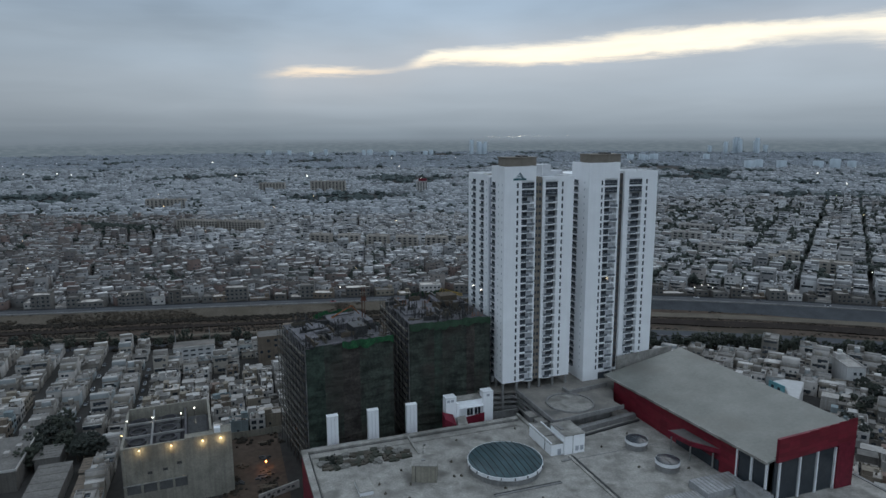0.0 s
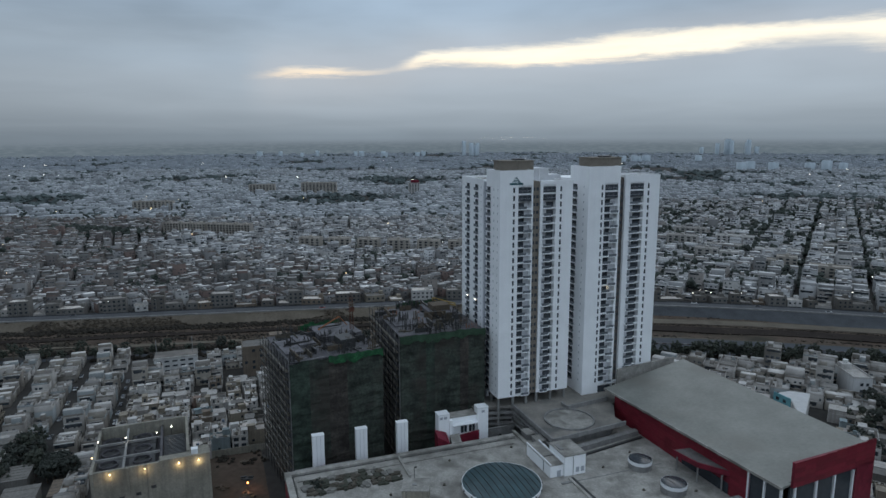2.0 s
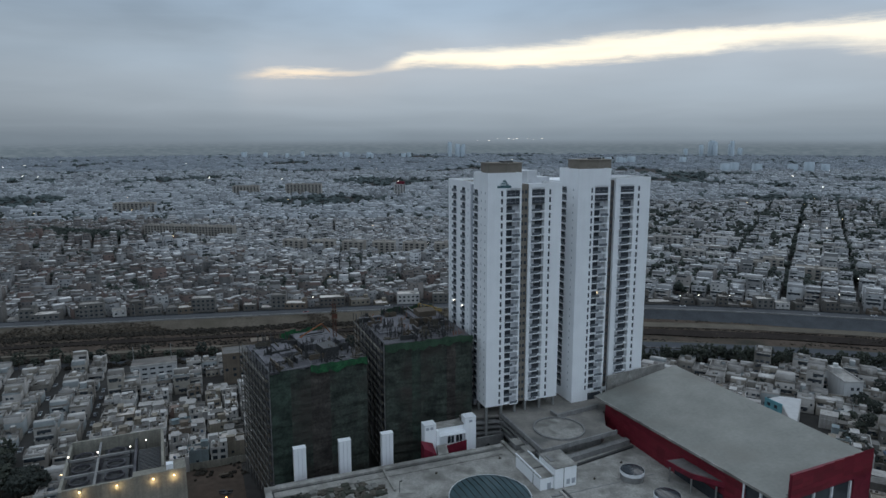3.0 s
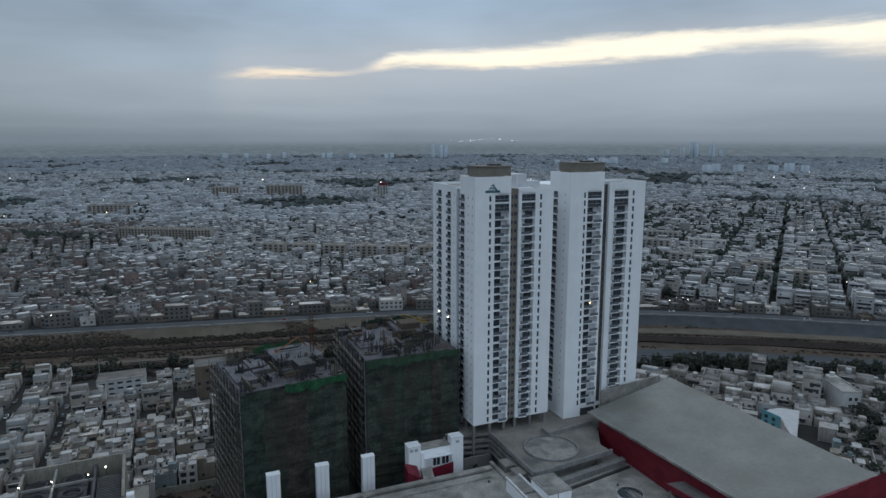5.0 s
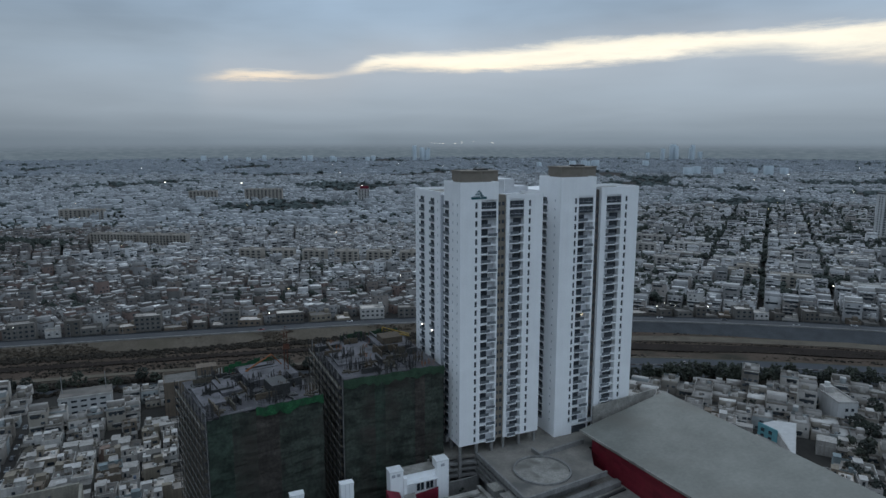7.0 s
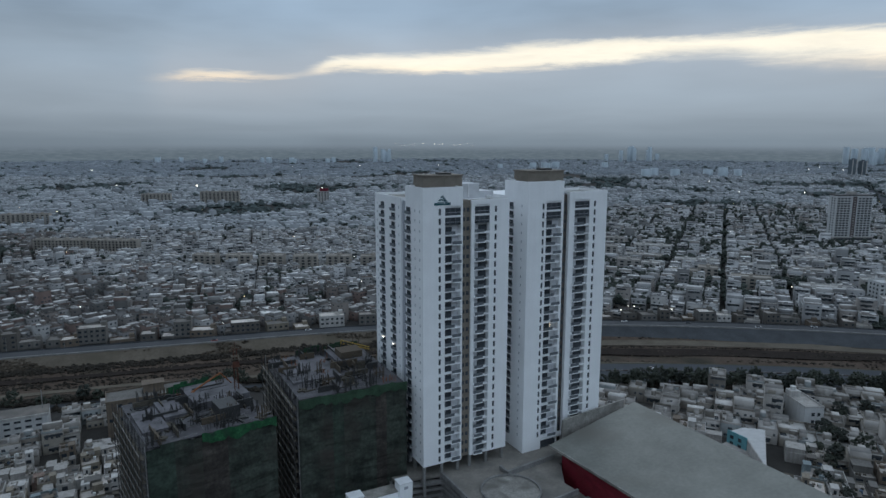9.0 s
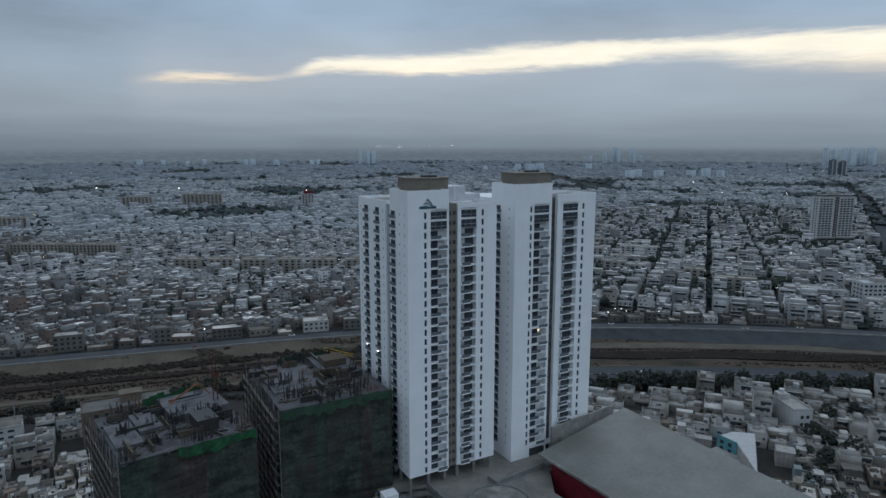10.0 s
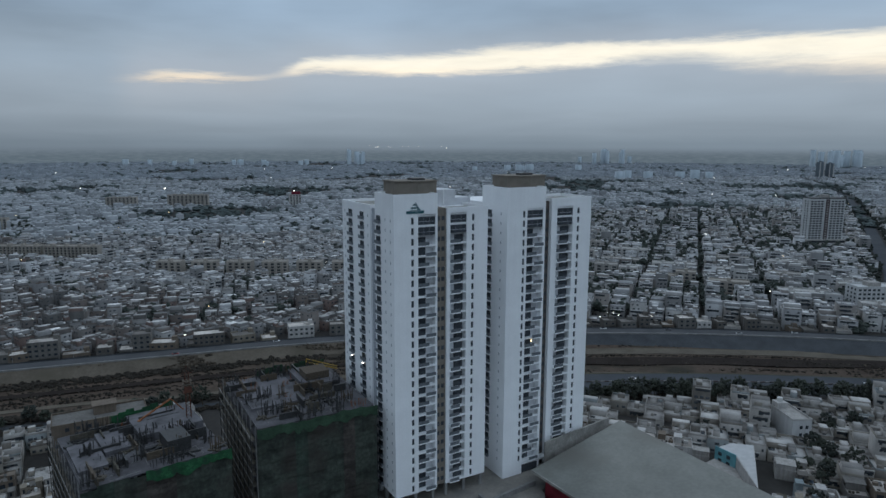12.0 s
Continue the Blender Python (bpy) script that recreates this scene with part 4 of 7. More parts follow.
east = tower("residential_tower", "white residential tower standing on the deck beside the red hall", False)
front_block(east, 39.7, 55.0, 0.0, 14.4, 22.9, 119.9, (45.9, 46.8), (47.6, 54.0), "right")
front_block(east, 58.2, 75.4, 0.8, 17.0, 22.9, 115.9, (69.3, 70.3), (60.6, 67.4), "left")
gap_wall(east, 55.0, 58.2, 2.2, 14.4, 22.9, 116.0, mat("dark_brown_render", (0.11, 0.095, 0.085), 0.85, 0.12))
part("core", Geo().box(40.5, 74.5, 14.4, 36.0, 22.9, 115.4), [WHITE], east)
side_stack(east, 39.7, 8.4, 12.4, vents=(3.2,))
part("roof_house", Geo().prism([(44.0, 6.5), (51, 3.4), (59.0, 5.8), (59.0, 15), (44.0, 15)], 119.9, 124.1), [BROWN], east, "brown roof house")
part("roof_house_slab", Geo().prism([(43.7, 6.3), (51, 3.1), (59.3, 5.5), (59.3, 15.3), (43.7, 15.3)], 124.1, 124.45), [BROWN], east)
part("roof_hatch", Geo().box(50, 54.6, 7, 10, 124.45, 125.1), [DARKSTEEL], east)
part("roof_room", Geo().box(59.0, 64.0, 15, 22, 116.0, 121.8), [BAYWALL], east)
part("ground_door", Geo().box(53.0, 54.2, -0.05, 0.0, 22.9, 25.8), [TOWERGLASS], east)
part("porch", Geo().box(47.6, 58.2, -0.2, 5.0, 26.2, 26.9), [WHITE2], east)
for v in (33.0, 23.6):
    part("lamp", Geo().cyl(-0.4, v, 0.22, 63.3, 63.6, 10), [LAMPW], west, "lit balcony lamp")
part("lamp", Geo().cyl(50.0, -0.5, 0.18, Z0 + SH * 14 - 0.7, Z0 + SH * 14 - 0.3, 10), [LAMPY], east, "lit balcony lamp")

# ---------------------------------------------------------------- red hall with the tilted roof
hall = thing("red_hall", "dark red hall with a tilted pale roof and glass front", "building")
hall.matrix_world = ESTATE
part("west_wall", Geo().prism([(47.3, -84.5), (48.0, -84.5), (48.0, -13.4), (47.3, -13.4)], 17.0, [30.2, 30.2, 27.3, 27.3]), [RED], hall)
part("back_wall", Geo().prism([(48, -14.2), (86.0, -6.5), (86.0, -5.7), (48, -13.4)], 5.0, [27.2, 32.2, 32.2, 27.2]), [RED], hall)
part("east_wall", Geo().prism([(82.0, -98.0), (82.8, -98.0), (87.0, -6.0), (86.2, -6.0)], 5.0, [36.5, 36.5, 32, 32]), [RED], hall)
roof = part("roof", Geo().prism([(45.9, -98.3), (84.4, -97.9), (90.6, -2.7), (45.7, -8.2)], [31.1, 37.1, 33.2, 27.8], [31.8, 37.8, 33.9, 28.5]), [HALLROOF], hall, "pale grey-green tilted sheet roof")
part("roof_edge", Geo().prism([(45.6, -98.5), (46.0, -98.5), (45.8, -8.0), (45.4, -8.0)], [31.0, 31.0, 27.7, 27.7], [31.85, 31.85, 28.55, 28.55]), [ROOFING], roof)
# glazed south-west corner and the red framed front
part("glazing", Geo().prism([(47.6, -97.2), (48.0, -97.2), (48.0, -84.5), (47.6, -84.5)], 17.4, [31.2, 31.2, 30.4, 30.4]), [GLASS], hall, "dark curtain glass")
for v in (-97.0, -91.0, -84.8):
    part("mullion", Geo().box(47.1, 47.6, v - 0.35, v + 0.35, 17.4, 30.9), [WHITE2], hall, "white mullion")
part("front_glass", Geo().box(49.6, 75.0, -98.0, -97.5, 15.0, 32.5), [GLASS], hall, "dark curtain glass")
for u in (51.2, 59.6, 66.9, 74.6):
    part("mullion", Geo().box(u - 0.3, u + 0.3, -98.6, -98.0, 15.0, 32.0), [WHITE2], hall, "white mullion")
part("front_band", Geo().prism([(49.4, -99.1), (82.2, -99.1), (82.2, -98.2), (49.4, -98.2)], [31.2, 33.4, 33.4, 31.2], [39.2, 40.7, 40.7, 39.2]), [RED], hall, "dark red fascia")
part("front_pier", Geo().box(75.0, 82.2, -99.1, -97.2, 14.0, 34.0), [RED], hall)
# red canopy over the side door, deeper at one end
pts = [(47.3, -77.4), (41.9, -68.4), (40.9, -57.4), (47.3, -58.2)]
tz = [25.0 + 0.035 * (-p[1] - 57) for p in pts]
c = part("canopy", Geo().prism(pts, [z - 1.7 for z in tz], tz), [RED], hall, "red canopy with a slanting front")
top = [(47.25, -76.6), (42.3, -68.0), (41.3, -57.9), (47.25, -58.7)]
part("canopy_top", Geo().prism(top, tz, [z + 0.08 for z in tz]), [mat("canopy_felt", (0.135, 0.125, 0.12), 0.9, 0.25, 0.15, 1.0, 0.2)], c, "brown-grey canopy felt")
for u, v in ((41.9, -58.6), (42.8, -67.8), (46.4, -75.0)):
    part("canopy_post", Geo().cyl(u, v, 0.3, 17.6, 23.4, 10), [CONC], hall)
part("door_glass", Geo().box(47.1, 47.3, -77, -55, 17.6, 21.4), [GLASS], hall)
# cladding panels on the long red wall and the fascia
pm = Geo().box(-0.06, 0.0, -1.97, 1.97, -0.72, 0.72).mesh("panel", [REDPANEL])
for i in range(18):
    for j in range(9):
        v, z = -15.4 - 4.0 * i, 18.4 + 1.5 * j
        if z + 0.7 < 27.0 + 3.0 * (-v - 14) / 72.5 and not (-77.5 < v < -58 and z < 25.5):
            o = part("panel", pm, None, hall)
            o.location = (47.3 - 0.02 * ((i * 7 + j * 3) % 3), v, z)
pm = Geo().box(-2.05, 2.05, -0.06, 0.0, -0.72, 0.72).mesh("panel", [REDPANEL])
for i in range(8):
    for j in range(5):
        o = part("panel", pm, None, hall)
        o.location = (51.5 + 4.08 * i, -99.1 - 0.02 * ((i * 5 + j) % 3), 32.2 + 0.37 * i + 1.5 * j)
SHEDSHEET = mat("pale_sheet_roof", (0.33, 0.33, 0.33), 0.8, 0.25, 0.3, 1.5, 0.2, stain=((0.2, 0.185, 0.165), 0.15))
for k, (u0, u1, v0, v1, h) in enumerate(((30.5, 46.8, -91.0, -82.0, 2.6), (41.0, 46.8, -101.0, -91.4, 4.4), (18.0, 29.5, -97.0, -86.0, 1.3))):
    t = solid("roof_shed", Geo().box(u0, u1, v0, v1, 17.6, 17.6 + h), [SHEDSHEET], "pale sheet shed roof on the mall roof", "shed", group="roof sheds", m=ESTATE)
    for j in range(10):
        a = u0 + (u1 - u0) * (j + 0.5) / 10
        part("corrugation", Geo().box(a - 0.12, a + 0.12, v0, v1, 17.6 + h, 17.7 + h), [CONC], t)
solid("terrace_wall", Geo().box(89.2, 89.9, -150, -94, 0, 17.4).box(89.0, 90.1, -150, -93.9, 17.4, 17.8), [CONC], "pale concrete parapet beside the hall", "wall", kind="structure", m=ESTATE)

RAWSLAB = mat("wet_slab", (0.090, 0.087, 0.094), 0.85, 0.35, 0.2, 1.0, 0.3, stain=((0.06, 0.057, 0.062), 0.12))
RAWSLAB2 = mat("fresh_slab", (0.127, 0.123, 0.132), 0.85, 0.25, 0.2, 1.0, 0.3, stain=((0.06, 0.06, 0.063), 0.15))

# ---------------------------------------------------------------- two netted concrete shells under construction
def netted_shell(u0, u1, v0, v1, ztop, label, seed):
    r = random.Random(seed)
    t = thing("building_shell", label, "construction")
    t.matrix_world = ESTATE
    n = int((ztop - 4) / 3.4)
    for i in range(n + 1):
        z = ztop - 3.4 * (n - i)
        part("floor_slab", Geo().box(u0 + 0.6, u1 - 0.6, v0 + 0.8, v1 - 0.6, z - 0.35, z), [RAWSLAB], t)
    for i in range(7):
        for j in range(5):
            a = u0 + 1.4 + (u1 - u0 - 2.8) * i / 6
            b = v0 + 1.6 + (v1 - v0 - 3.0) * j / 4
            if i in (0, 6) or j in (0, 4):
                part("column", Geo().box(a - 0.4, a + 0.4, b - 0.4, b + 0.4, 0, ztop - 0.35), [CONC], t)
    # netting in uneven hanging lengths
    m = 10
    for k in range(m):
        a, b = u0 + (u1 - u0) * k / m, u0 + (u1 - u0) * (k + 1) / m
        g = Geo()
        rows, colsn = 72, 7
        zt = ztop + r.uniform(-0.6, 0.5)
        for i in range(rows + 1):
            for j in range(colsn + 1):
                x = a + (b - a) * j / colsn
                z = 2 + (zt - 2) * i / rows
                y = v0 + 0.5 * noise.noise(Vector((x * 0.14, z * 0.35, seed))) + 0.2 * noise.noise(Vector((x * 0.35, z * 1.5, seed + 4))) - 0.07 * abs(math.sin(z * 0.92 + 1.4 * noise.noise(Vector((x * 0.1, z * 0.05, seed)))))
                g.v.append((x, y, z))
        off2 = len(g.v)
        g.v += [(x, y + 0.06, z) for x, y, z in g.v]
        for i in range(rows):
            for j in range(colsn):
                q = i * (colsn + 1) + j
                g.f.append((q, q + 1, q + colsn + 2, q + colsn + 1))
                g.f.append((off2 + q, off2 + q + colsn + 1, off2 + q + colsn + 2, off2 + q + 1))
        g.m = [0] * len(g.f)
        part("net", g, [NETBROWN if (seed, k) in ((1, 4), (1, 5), (2, 7)) else NETGREEN if (seed, k) in ((1, 0), (1, 1), (2, 3)) else NET], t)
    # bright net at the edge, along part of the top
    for k in range(m):
        if (k / m) < (0.38 if seed == 1 else 0.0):
            continue
        a, b = u0 + (u1 - u0) * k / m, u0 + (u1 - u0) * (k + 1) / m
        g = Geo()
        m2 = 6
        for q in range(m2):
            x0, x1 = a + (b - a) * q / m2, a + (b - a) * (q + 1) / m2
            h0, h1 = [1.6 + 2.4 * abs(noise.noise(Vector((xx * 0.35, seed * 3.0, 0.5)))) for xx in (x0, x1)]
            t0, t1 = [0.5 + 0.7 * noise.noise(Vector((xx * 0.5, seed * 5.0, 2.5))) for xx in (x0, x1)]
            g.prism([(x0, v0 - 0.75), (x1, v0 - 0.75), (x1, v0 - 0.66), (x0, v0 - 0.66)], [ztop - h0, ztop - h1, ztop - h1, ztop - h0], [ztop + t0, ztop + t1, ztop + t1, ztop + t0])
        part("edge_net", g, [NETBRIGHT if seed == 1 else NET2], t, "bright green edge net")
    # scaffolding on the west side
    for k in range(9):
        v = v0 + (v1 - v0) * k / 8
        for d in (0.3, 1.7):
            part("scaffold_pole", Geo().tube((u0 - d, v, 0), (u0 - d, v, ztop + r.uniform(0.5, 3.0)), 0.12, 5), [DARKSTEEL if d > 1 else CONC], t)
    for i in range(1, n + 1):
        z = 2 + 3.4 * i
        part("scaffold_board", Geo().box(u0 - 1.7, u0 - 0.4, v0, v1, z, z + 0.1), [DEBRIS], t)
        part("scaffold_bar", Geo().tube((u0 - 1.75, v0, z + 1.1), (u0 - 1.75, v1, z + 1.1), 0.09, 5), [CONC], t)
    # roof level: shuttering walls, starter bars, props and boards
    for k in range(26):
        a, b = r.uniform(u0 + 3, u1 - 3), r.uniform(v0 + 3, v1 - 3)
        ln, th, ht = r.uniform(1.5, 5.0), r.uniform(0.1, 0.25), r.uniform(0.8, 2.8)
        part("shutter_wall", Geo().rbox(a, b, r.choice((0, 1.5708)), ln, th, ztop, ztop + ht), [r.choice((DEBRIS, DARKSTEEL, BARK))], t)
    for k in range(56):
        a, b = r.uniform(u0 + 2, u1 - 2), r.uniform(v0 + 2, v1 - 2)
        kind = r.random()
        if kind < 0.5:
            g = Geo()
            for q in range(8):
                x, y = a + r.uniform(-1.2, 1.2), b + r.uniform(-1.2, 1.2)
                g.tube((x, y, ztop), (x + r.uniform(-0.2, 0.2), y + r.uniform(-0.2, 0.2), ztop + r.uniform(0.9, 2.6)), 0.05, 4)
            part("starter_bars", g, [ORANGE if r.random() < 0.25 else DARKSTEEL], t)["kind"] = "stuff"
        else:
            g = Geo()
            for q in range(5):
                g.rbox(a + r.uniform(-1.5, 1.5), b + r.uniform(-1.5, 1.5), r.uniform(0, 3), r.uniform(0.4, 2.2), r.uniform(0.1, 0.6), ztop, ztop + r.uniform(0.15, 0.7))
            part("shuttering_heap", g, [DEBRIS if r.random() < 0.6 else DARKSTEEL], t)["kind"] = "stuff"
    g = Geo()
    for k in range(60):
        a, b = r.uniform(u0 + 1, u1 - 6), r.uniform(v0 + 1, v1 - 6)
        if r.random() < 0.5:
            g.tube((a, b, ztop + 0.1), (a + r.uniform(2, 6), b + r.uniform(-0.4, 0.4), ztop + 0.15), 0.07, 4)
        else:
            g.tube((a, b, ztop + 0.1), (a + r.uniform(-0.4, 0.4), b + r.uniform(2, 6), ztop + 0.15), 0.07, 4)
    # close ranks of dark props and unfinished column cages along the edges
    for k in range(24):
        a = u0 + 2 + (u1 - u0 - 4) * (k + r.random()) / 24
        b = r.choice((v0 + 2.5, v0 + 9, v1 - 4, (v0 + v1) / 2)) + r.uniform(-1.5, 1.5)
        q = Geo()
        for s in range(10):
            x, y = a + r.uniform(-1.8, 1.8), b + r.uniform(-1.4, 1.4)
            q.tube((x, y, ztop), (x + r.uniform(-0.3, 0.3), y + r.uniform(-0.3, 0.3), ztop + r.uniform(2.0, 4.6)), 0.13, 4)
        q.box(a - 1.9, a + 1.9, b - 0.12, b + 0.12, ztop + 1.2, ztop + 1.45)
        part("prop_frame", q, [DARKSTEEL if r.random() < 0.7 else BARK], t, "dark forest of steel props")["kind"] = "stuff"
    part("loose_timber", g, [CONC], t, "loose pale bars and planks")["kind"] = "stuff"
    return t


NET2 = mat("faded_green_netting", (0.034, 0.066, 0.040), 0.9, 0.35, 0.3, 2.0, 0.4)
g1 = netted_shell(-83.3, -46.7, 6.0, 43.0, 52.3, "concrete shell wrapped in dark green netting under construction", 1)
g2 = netted_shell(-39.7, -3.4, 6.0, 49.0, 55.8, "taller netted concrete shell beside the white tower", 2)
for t, (a0, a1, b0, b1, z0, z1) in ((g1, (-65, -48, 24, 41, 52.3, 54.6)), (g1, (-82, -75, 15, 32, 52.3, 53.3)), (g1, (-74.5, -68, 22, 36, 52.3, 53.5)), (g2, (-37.5, -21, 20, 45, 55.8, 56.5)), (g2, (-19, -7, 28, 46, 55.8, 57.6))):
    part("pour_slab", Geo().box(a0, a1, b0, b1, z0, z1), [RAWSLAB2], t, "fresh grey slab")
for t, a, b in ((g1, (-69, -51), 42.4), (g2, (-29, -5), 48.4)):
    for k in range(8):
        x0, x1 = a[0] + (a[1] - a[0]) * k / 8, a[0] + (a[1] - a[0]) * (k + 1) / 8
        part("edge_net", Geo().box(x0, x1, b, b + 0.1, 52.4 if t == g1 else 55.8, (55.0 if t == g1 else 57.8) + (k % 3) * 0.5), [NETBRIGHT if t == g1 else NET2], t, "bright green edge net")
part("wall_lift", Geo().box(-61, -55, 13, 21, 52.3, 55.9), [DARKSTEEL], g1, "dark lift core")
part("wall_lift", Geo().box(-17, -9, 32, 39, 57.6, 60.0), [BARK], g2, "brown lift core")

# this shell stands at a slight angle to its neighbour
TURN1 = pose(-46.7, 6.0, 0, 0, 0, 9) @ pose(46.7, -6.0, 0)
g1.matrix_world = ESTATE @ TURN1

# slim orange hoist mast and boom
hoist = thing("tower_hoist", "slim rusty red hoist mast standing on the netted shell", "hoist")
hoist.matrix_world = ESTATE @ pose(-54.0, 28.0, 54.6) @ Matrix.Diagonal((0.8, 0.8, 0.66, 1.0))
for sx in (-0.8, 0.8):
    for sy in (-0.8, 0.8):
        part("mast_leg", Geo().tube((sx, sy, 0), (sx * 0.8, sy * 0.8, 21), 0.11, 5), [RUST], hoist)
for i in range(15):
    z = i * 1.4
    w = 0.8 - 0.16 * i / 15
    for a, b in (((-w, -w), (w, -w)), ((w, -w), (w, w)), ((w, w), (-w, w)), ((-w, w), (-w, -w))):
        part("brace", Geo().tube((*a, z), (*b, z + 1.4), 0.06, 4), [RUST], hoist)
part("cage", Geo().box(-1.3, 1.3, -1.5, -0.8, 12.0, 14.6).box(-1.6, 1.6, -1.6, 1.4, 11.8, 12.0), [RUST], hoist, "rusty lift cage")
part("top_frame", Geo().tube((-2.2, 0, 19.5), (2.4, 0, 20.6), 0.12, 5).tube((2.4, 0, 20.6), (0, 0, 24), 0.06, 4).tube((-2.2, 0, 19.5), (0, 0, 24), 0.06, 4).tube((0, 0, 21), (0, 0, 24), 0.1, 5), [RUST], hoist, "short head frame")
for z in (15.5, 17.0):
    part("platform", Geo().box(-1.6, 1.6, -1.6, 1.6, z, z + 0.12), [BARK], hoist)
boom = thing("concrete_boom", "folded orange concrete placing boom on the slab", "boom")
boom.matrix_world = ESTATE @ pose(-67.0, 32.0, 52.3)
part("pedestal", Geo().cyl(0, 0, 0.6, 0, 2.5, 10), [ORANGE], boom)
part("arm", Geo().tube((0, 0, 2.5), (9.0, 2.5, 6.4), 0.3, 6), [ORANGE], boom)
part("arm", Geo().tube((9.0, 2.5, 6.4), (12.5, 2.8, 2.2), 0.2, 6), [ORANGE], boom)
jib = solid("steel_jib", Geo().tube((-12, 47, 58.6), (-3.6, 39, 57.4), 0.3, 6).tube((-12, 47, 59.8), (-3.6, 39, 58.2), 0.22, 6).tube((-12, 47, 55.8), (-12, 47, 59.8), 0.22, 6), [YELLOW], "tan steel jib lying over the roof edge", "jib", m=ESTATE)

# ---------------------------------------------------------------- plant building with open cooling fans on the roof
plant = thing("plant_building", "beige concrete plant building with an open fan deck and wall lamps", "building")
PLANTM = ESTATE @ pose(-131, 14, 0, 0, 0, 2.5) @ pose(131, -14, 0)
plant.matrix_world = PLANTM
PLANTWALL = mat("beige_plant_wall", (0.225, 0.212, 0.178), 0.9, 0.25, 0.2, 1.5, 0.2, streak=0.16)
PLANTBAND = mat("grey_plant_band", (0.10, 0.10, 0.098), 0.9, 0.2, 0.2, 1.5, 0.2)
PU0, PU1, PE, PM, PV0, PV1, PH = -150.0, -119.0, -112.4, -128.7, -2.6, 31.5, 24.0
for nm, b in (("wall", (PU0, PU0 + 0.9, PV0, PV1, 0, PH)), ("wall", (PU1 - 0.9, PU1, 1.6, PV1, 0, PH + 0.6)), ("wall", (PU0 + 0.9, PM, PV0, PV0 + 0.9, 0, PH)), ("wall", (PM, PE, PV0 - 0.8, 1.6, 0, PH + 0.1)), ("wall", (PU0 + 0.9, PU1 - 0.9, PV1 - 0.9, PV1, 0, PH + 1.2)),
              ("partition", (PM, PM + 0.8, 1.6, PV1 - 0.9, 0, PH - 1)), ("floor_slab", (PU0 + 0.9, PU1 - 0.9, PV0 + 0.9, PV1 - 0.9, PH - 6.2, PH - 5.8)), ("wall", (PU1, PE, 1.6, 16.0, 0, PH - 5))):
    part(nm, Geo().box(*b), [PLANTWALL if nm == "wall" else RAWSLAB], plant)
part("parapet", Geo().box(PM, PE, PV0 - 0.8, PV0 - 0.4, PH + 0.1, PH + 0.8).box(PE - 0.4, PE, PV0 - 0.4, 1.6, PH + 0.1, PH + 0.8), [PLANTWALL], plant)
part("roof_box", Geo().box(-118.4, -116.2, -1.4, 0.8, PH + 0.1, PH + 1.9), [WHITE2], plant, "white roof box")
for u in (-149.3, -143.9, -138.6, -133.3):
    part("pilaster", Geo().box(u - 0.4, u + 0.4, PV0 - 0.5, PV0, 0, PH), [PLANTWALL], plant)
for u0, u1 in ((-148.9, -144.3), (-143.5, -139.0), (-138.2, -133.7), (-132.9, PM)):
    part("wall_band", Geo().box(u0, u1, PV0 - 0.05, PV0, 6.2, 9.4), [PLANTBAND], plant, "dark grey painted band")
for b in ((PU0, PM, 6.5, 7.1), (PU0, PM, 18.3, 18.9)):
    part("roof_beam", Geo().box(b[0], b[1], b[2], b[3], PH - 0.7, PH + 0.1), [CONC], plant)
part("roof_beam", Geo().box(-140.3, -139.6, PV0 + 0.9, PV1 - 0.9, PH - 0.8, PH - 0.1), [CONC], plant)
for i, u in enumerate((-145.2, -134.6)):
    for j, v in enumerate((7.4, 16.4, 25.6)):
        f = part("cooling_fan", Geo().box(u - 4.2, u + 4.2, v - 4.4, v + 4.4, PH - 5.8, PH - 3.2), [DARKSTEEL], plant, "square steel cooling unit")
        g = Geo().ring(u, v, 2.7, 3.1, PH - 3.2, PH - 2.2, 24)
        part("fan_cowl", g, [RAWSLAB], f)
        g = Geo()
        for k in range(6):
            g.rbox(u + 1.3 * math.cos(k * 1.047), v + 1.3 * math.sin(k * 1.047), k * 1.047, 1.25, 0.3, PH - 2.9, PH - 2.8)
        part("fan_blade", g, [DARKSTEEL], f)
for k in range(18):
    v = 2.4 + k * 1.0
    part("louvre", Geo().box(PM + 1.4, PU1 - 1.4, v, v + 0.6, PH - 1.9 + 0.04 * k, PH - 1.6 + 0.04 * k), [DARKSTEEL], plant)
for u, z in ((-141.8, 13.0), (-136.6, 13.4), (-131.8, 15.0)):
    part("wall_vent", Geo().box(u, u + 1.6, PV0 - 0.06, PV0, z, z + 1.0), [DARKSTEEL], plant)
part("ledge", Geo().box(PU0, PM, PV0 - 0.6, PV0, 9.6, 9.9), [CONC], plant)
for k, (u, v) in enumerate(((-143.9, PV0 - 0.9), (-133.3, PV0 - 0.9), (-122.5, PV0 - 1.2), (-116.2, PV0 - 1.2), (PU0 - 0.6, 11.5))):
    lamp = part("wall_lamp", Geo().box(u - 0.2, u + 0.2, v - 0.05, v + 0.3, PH - 1.15, PH - 0.98), [LAMPY], plant, "lit amber wall lamp")
    pl = new("wall_lamp_light", bpy.data.lights.new("wall_lamp_light", "POINT"))
    pl.data.energy, pl.data.color, pl.data.shadow_soft_size = 190, (1.0, 0.72, 0.36), 0.25
    pl.location = PLANTM @ Vector((u, v - 0.5, PH - 1.7))
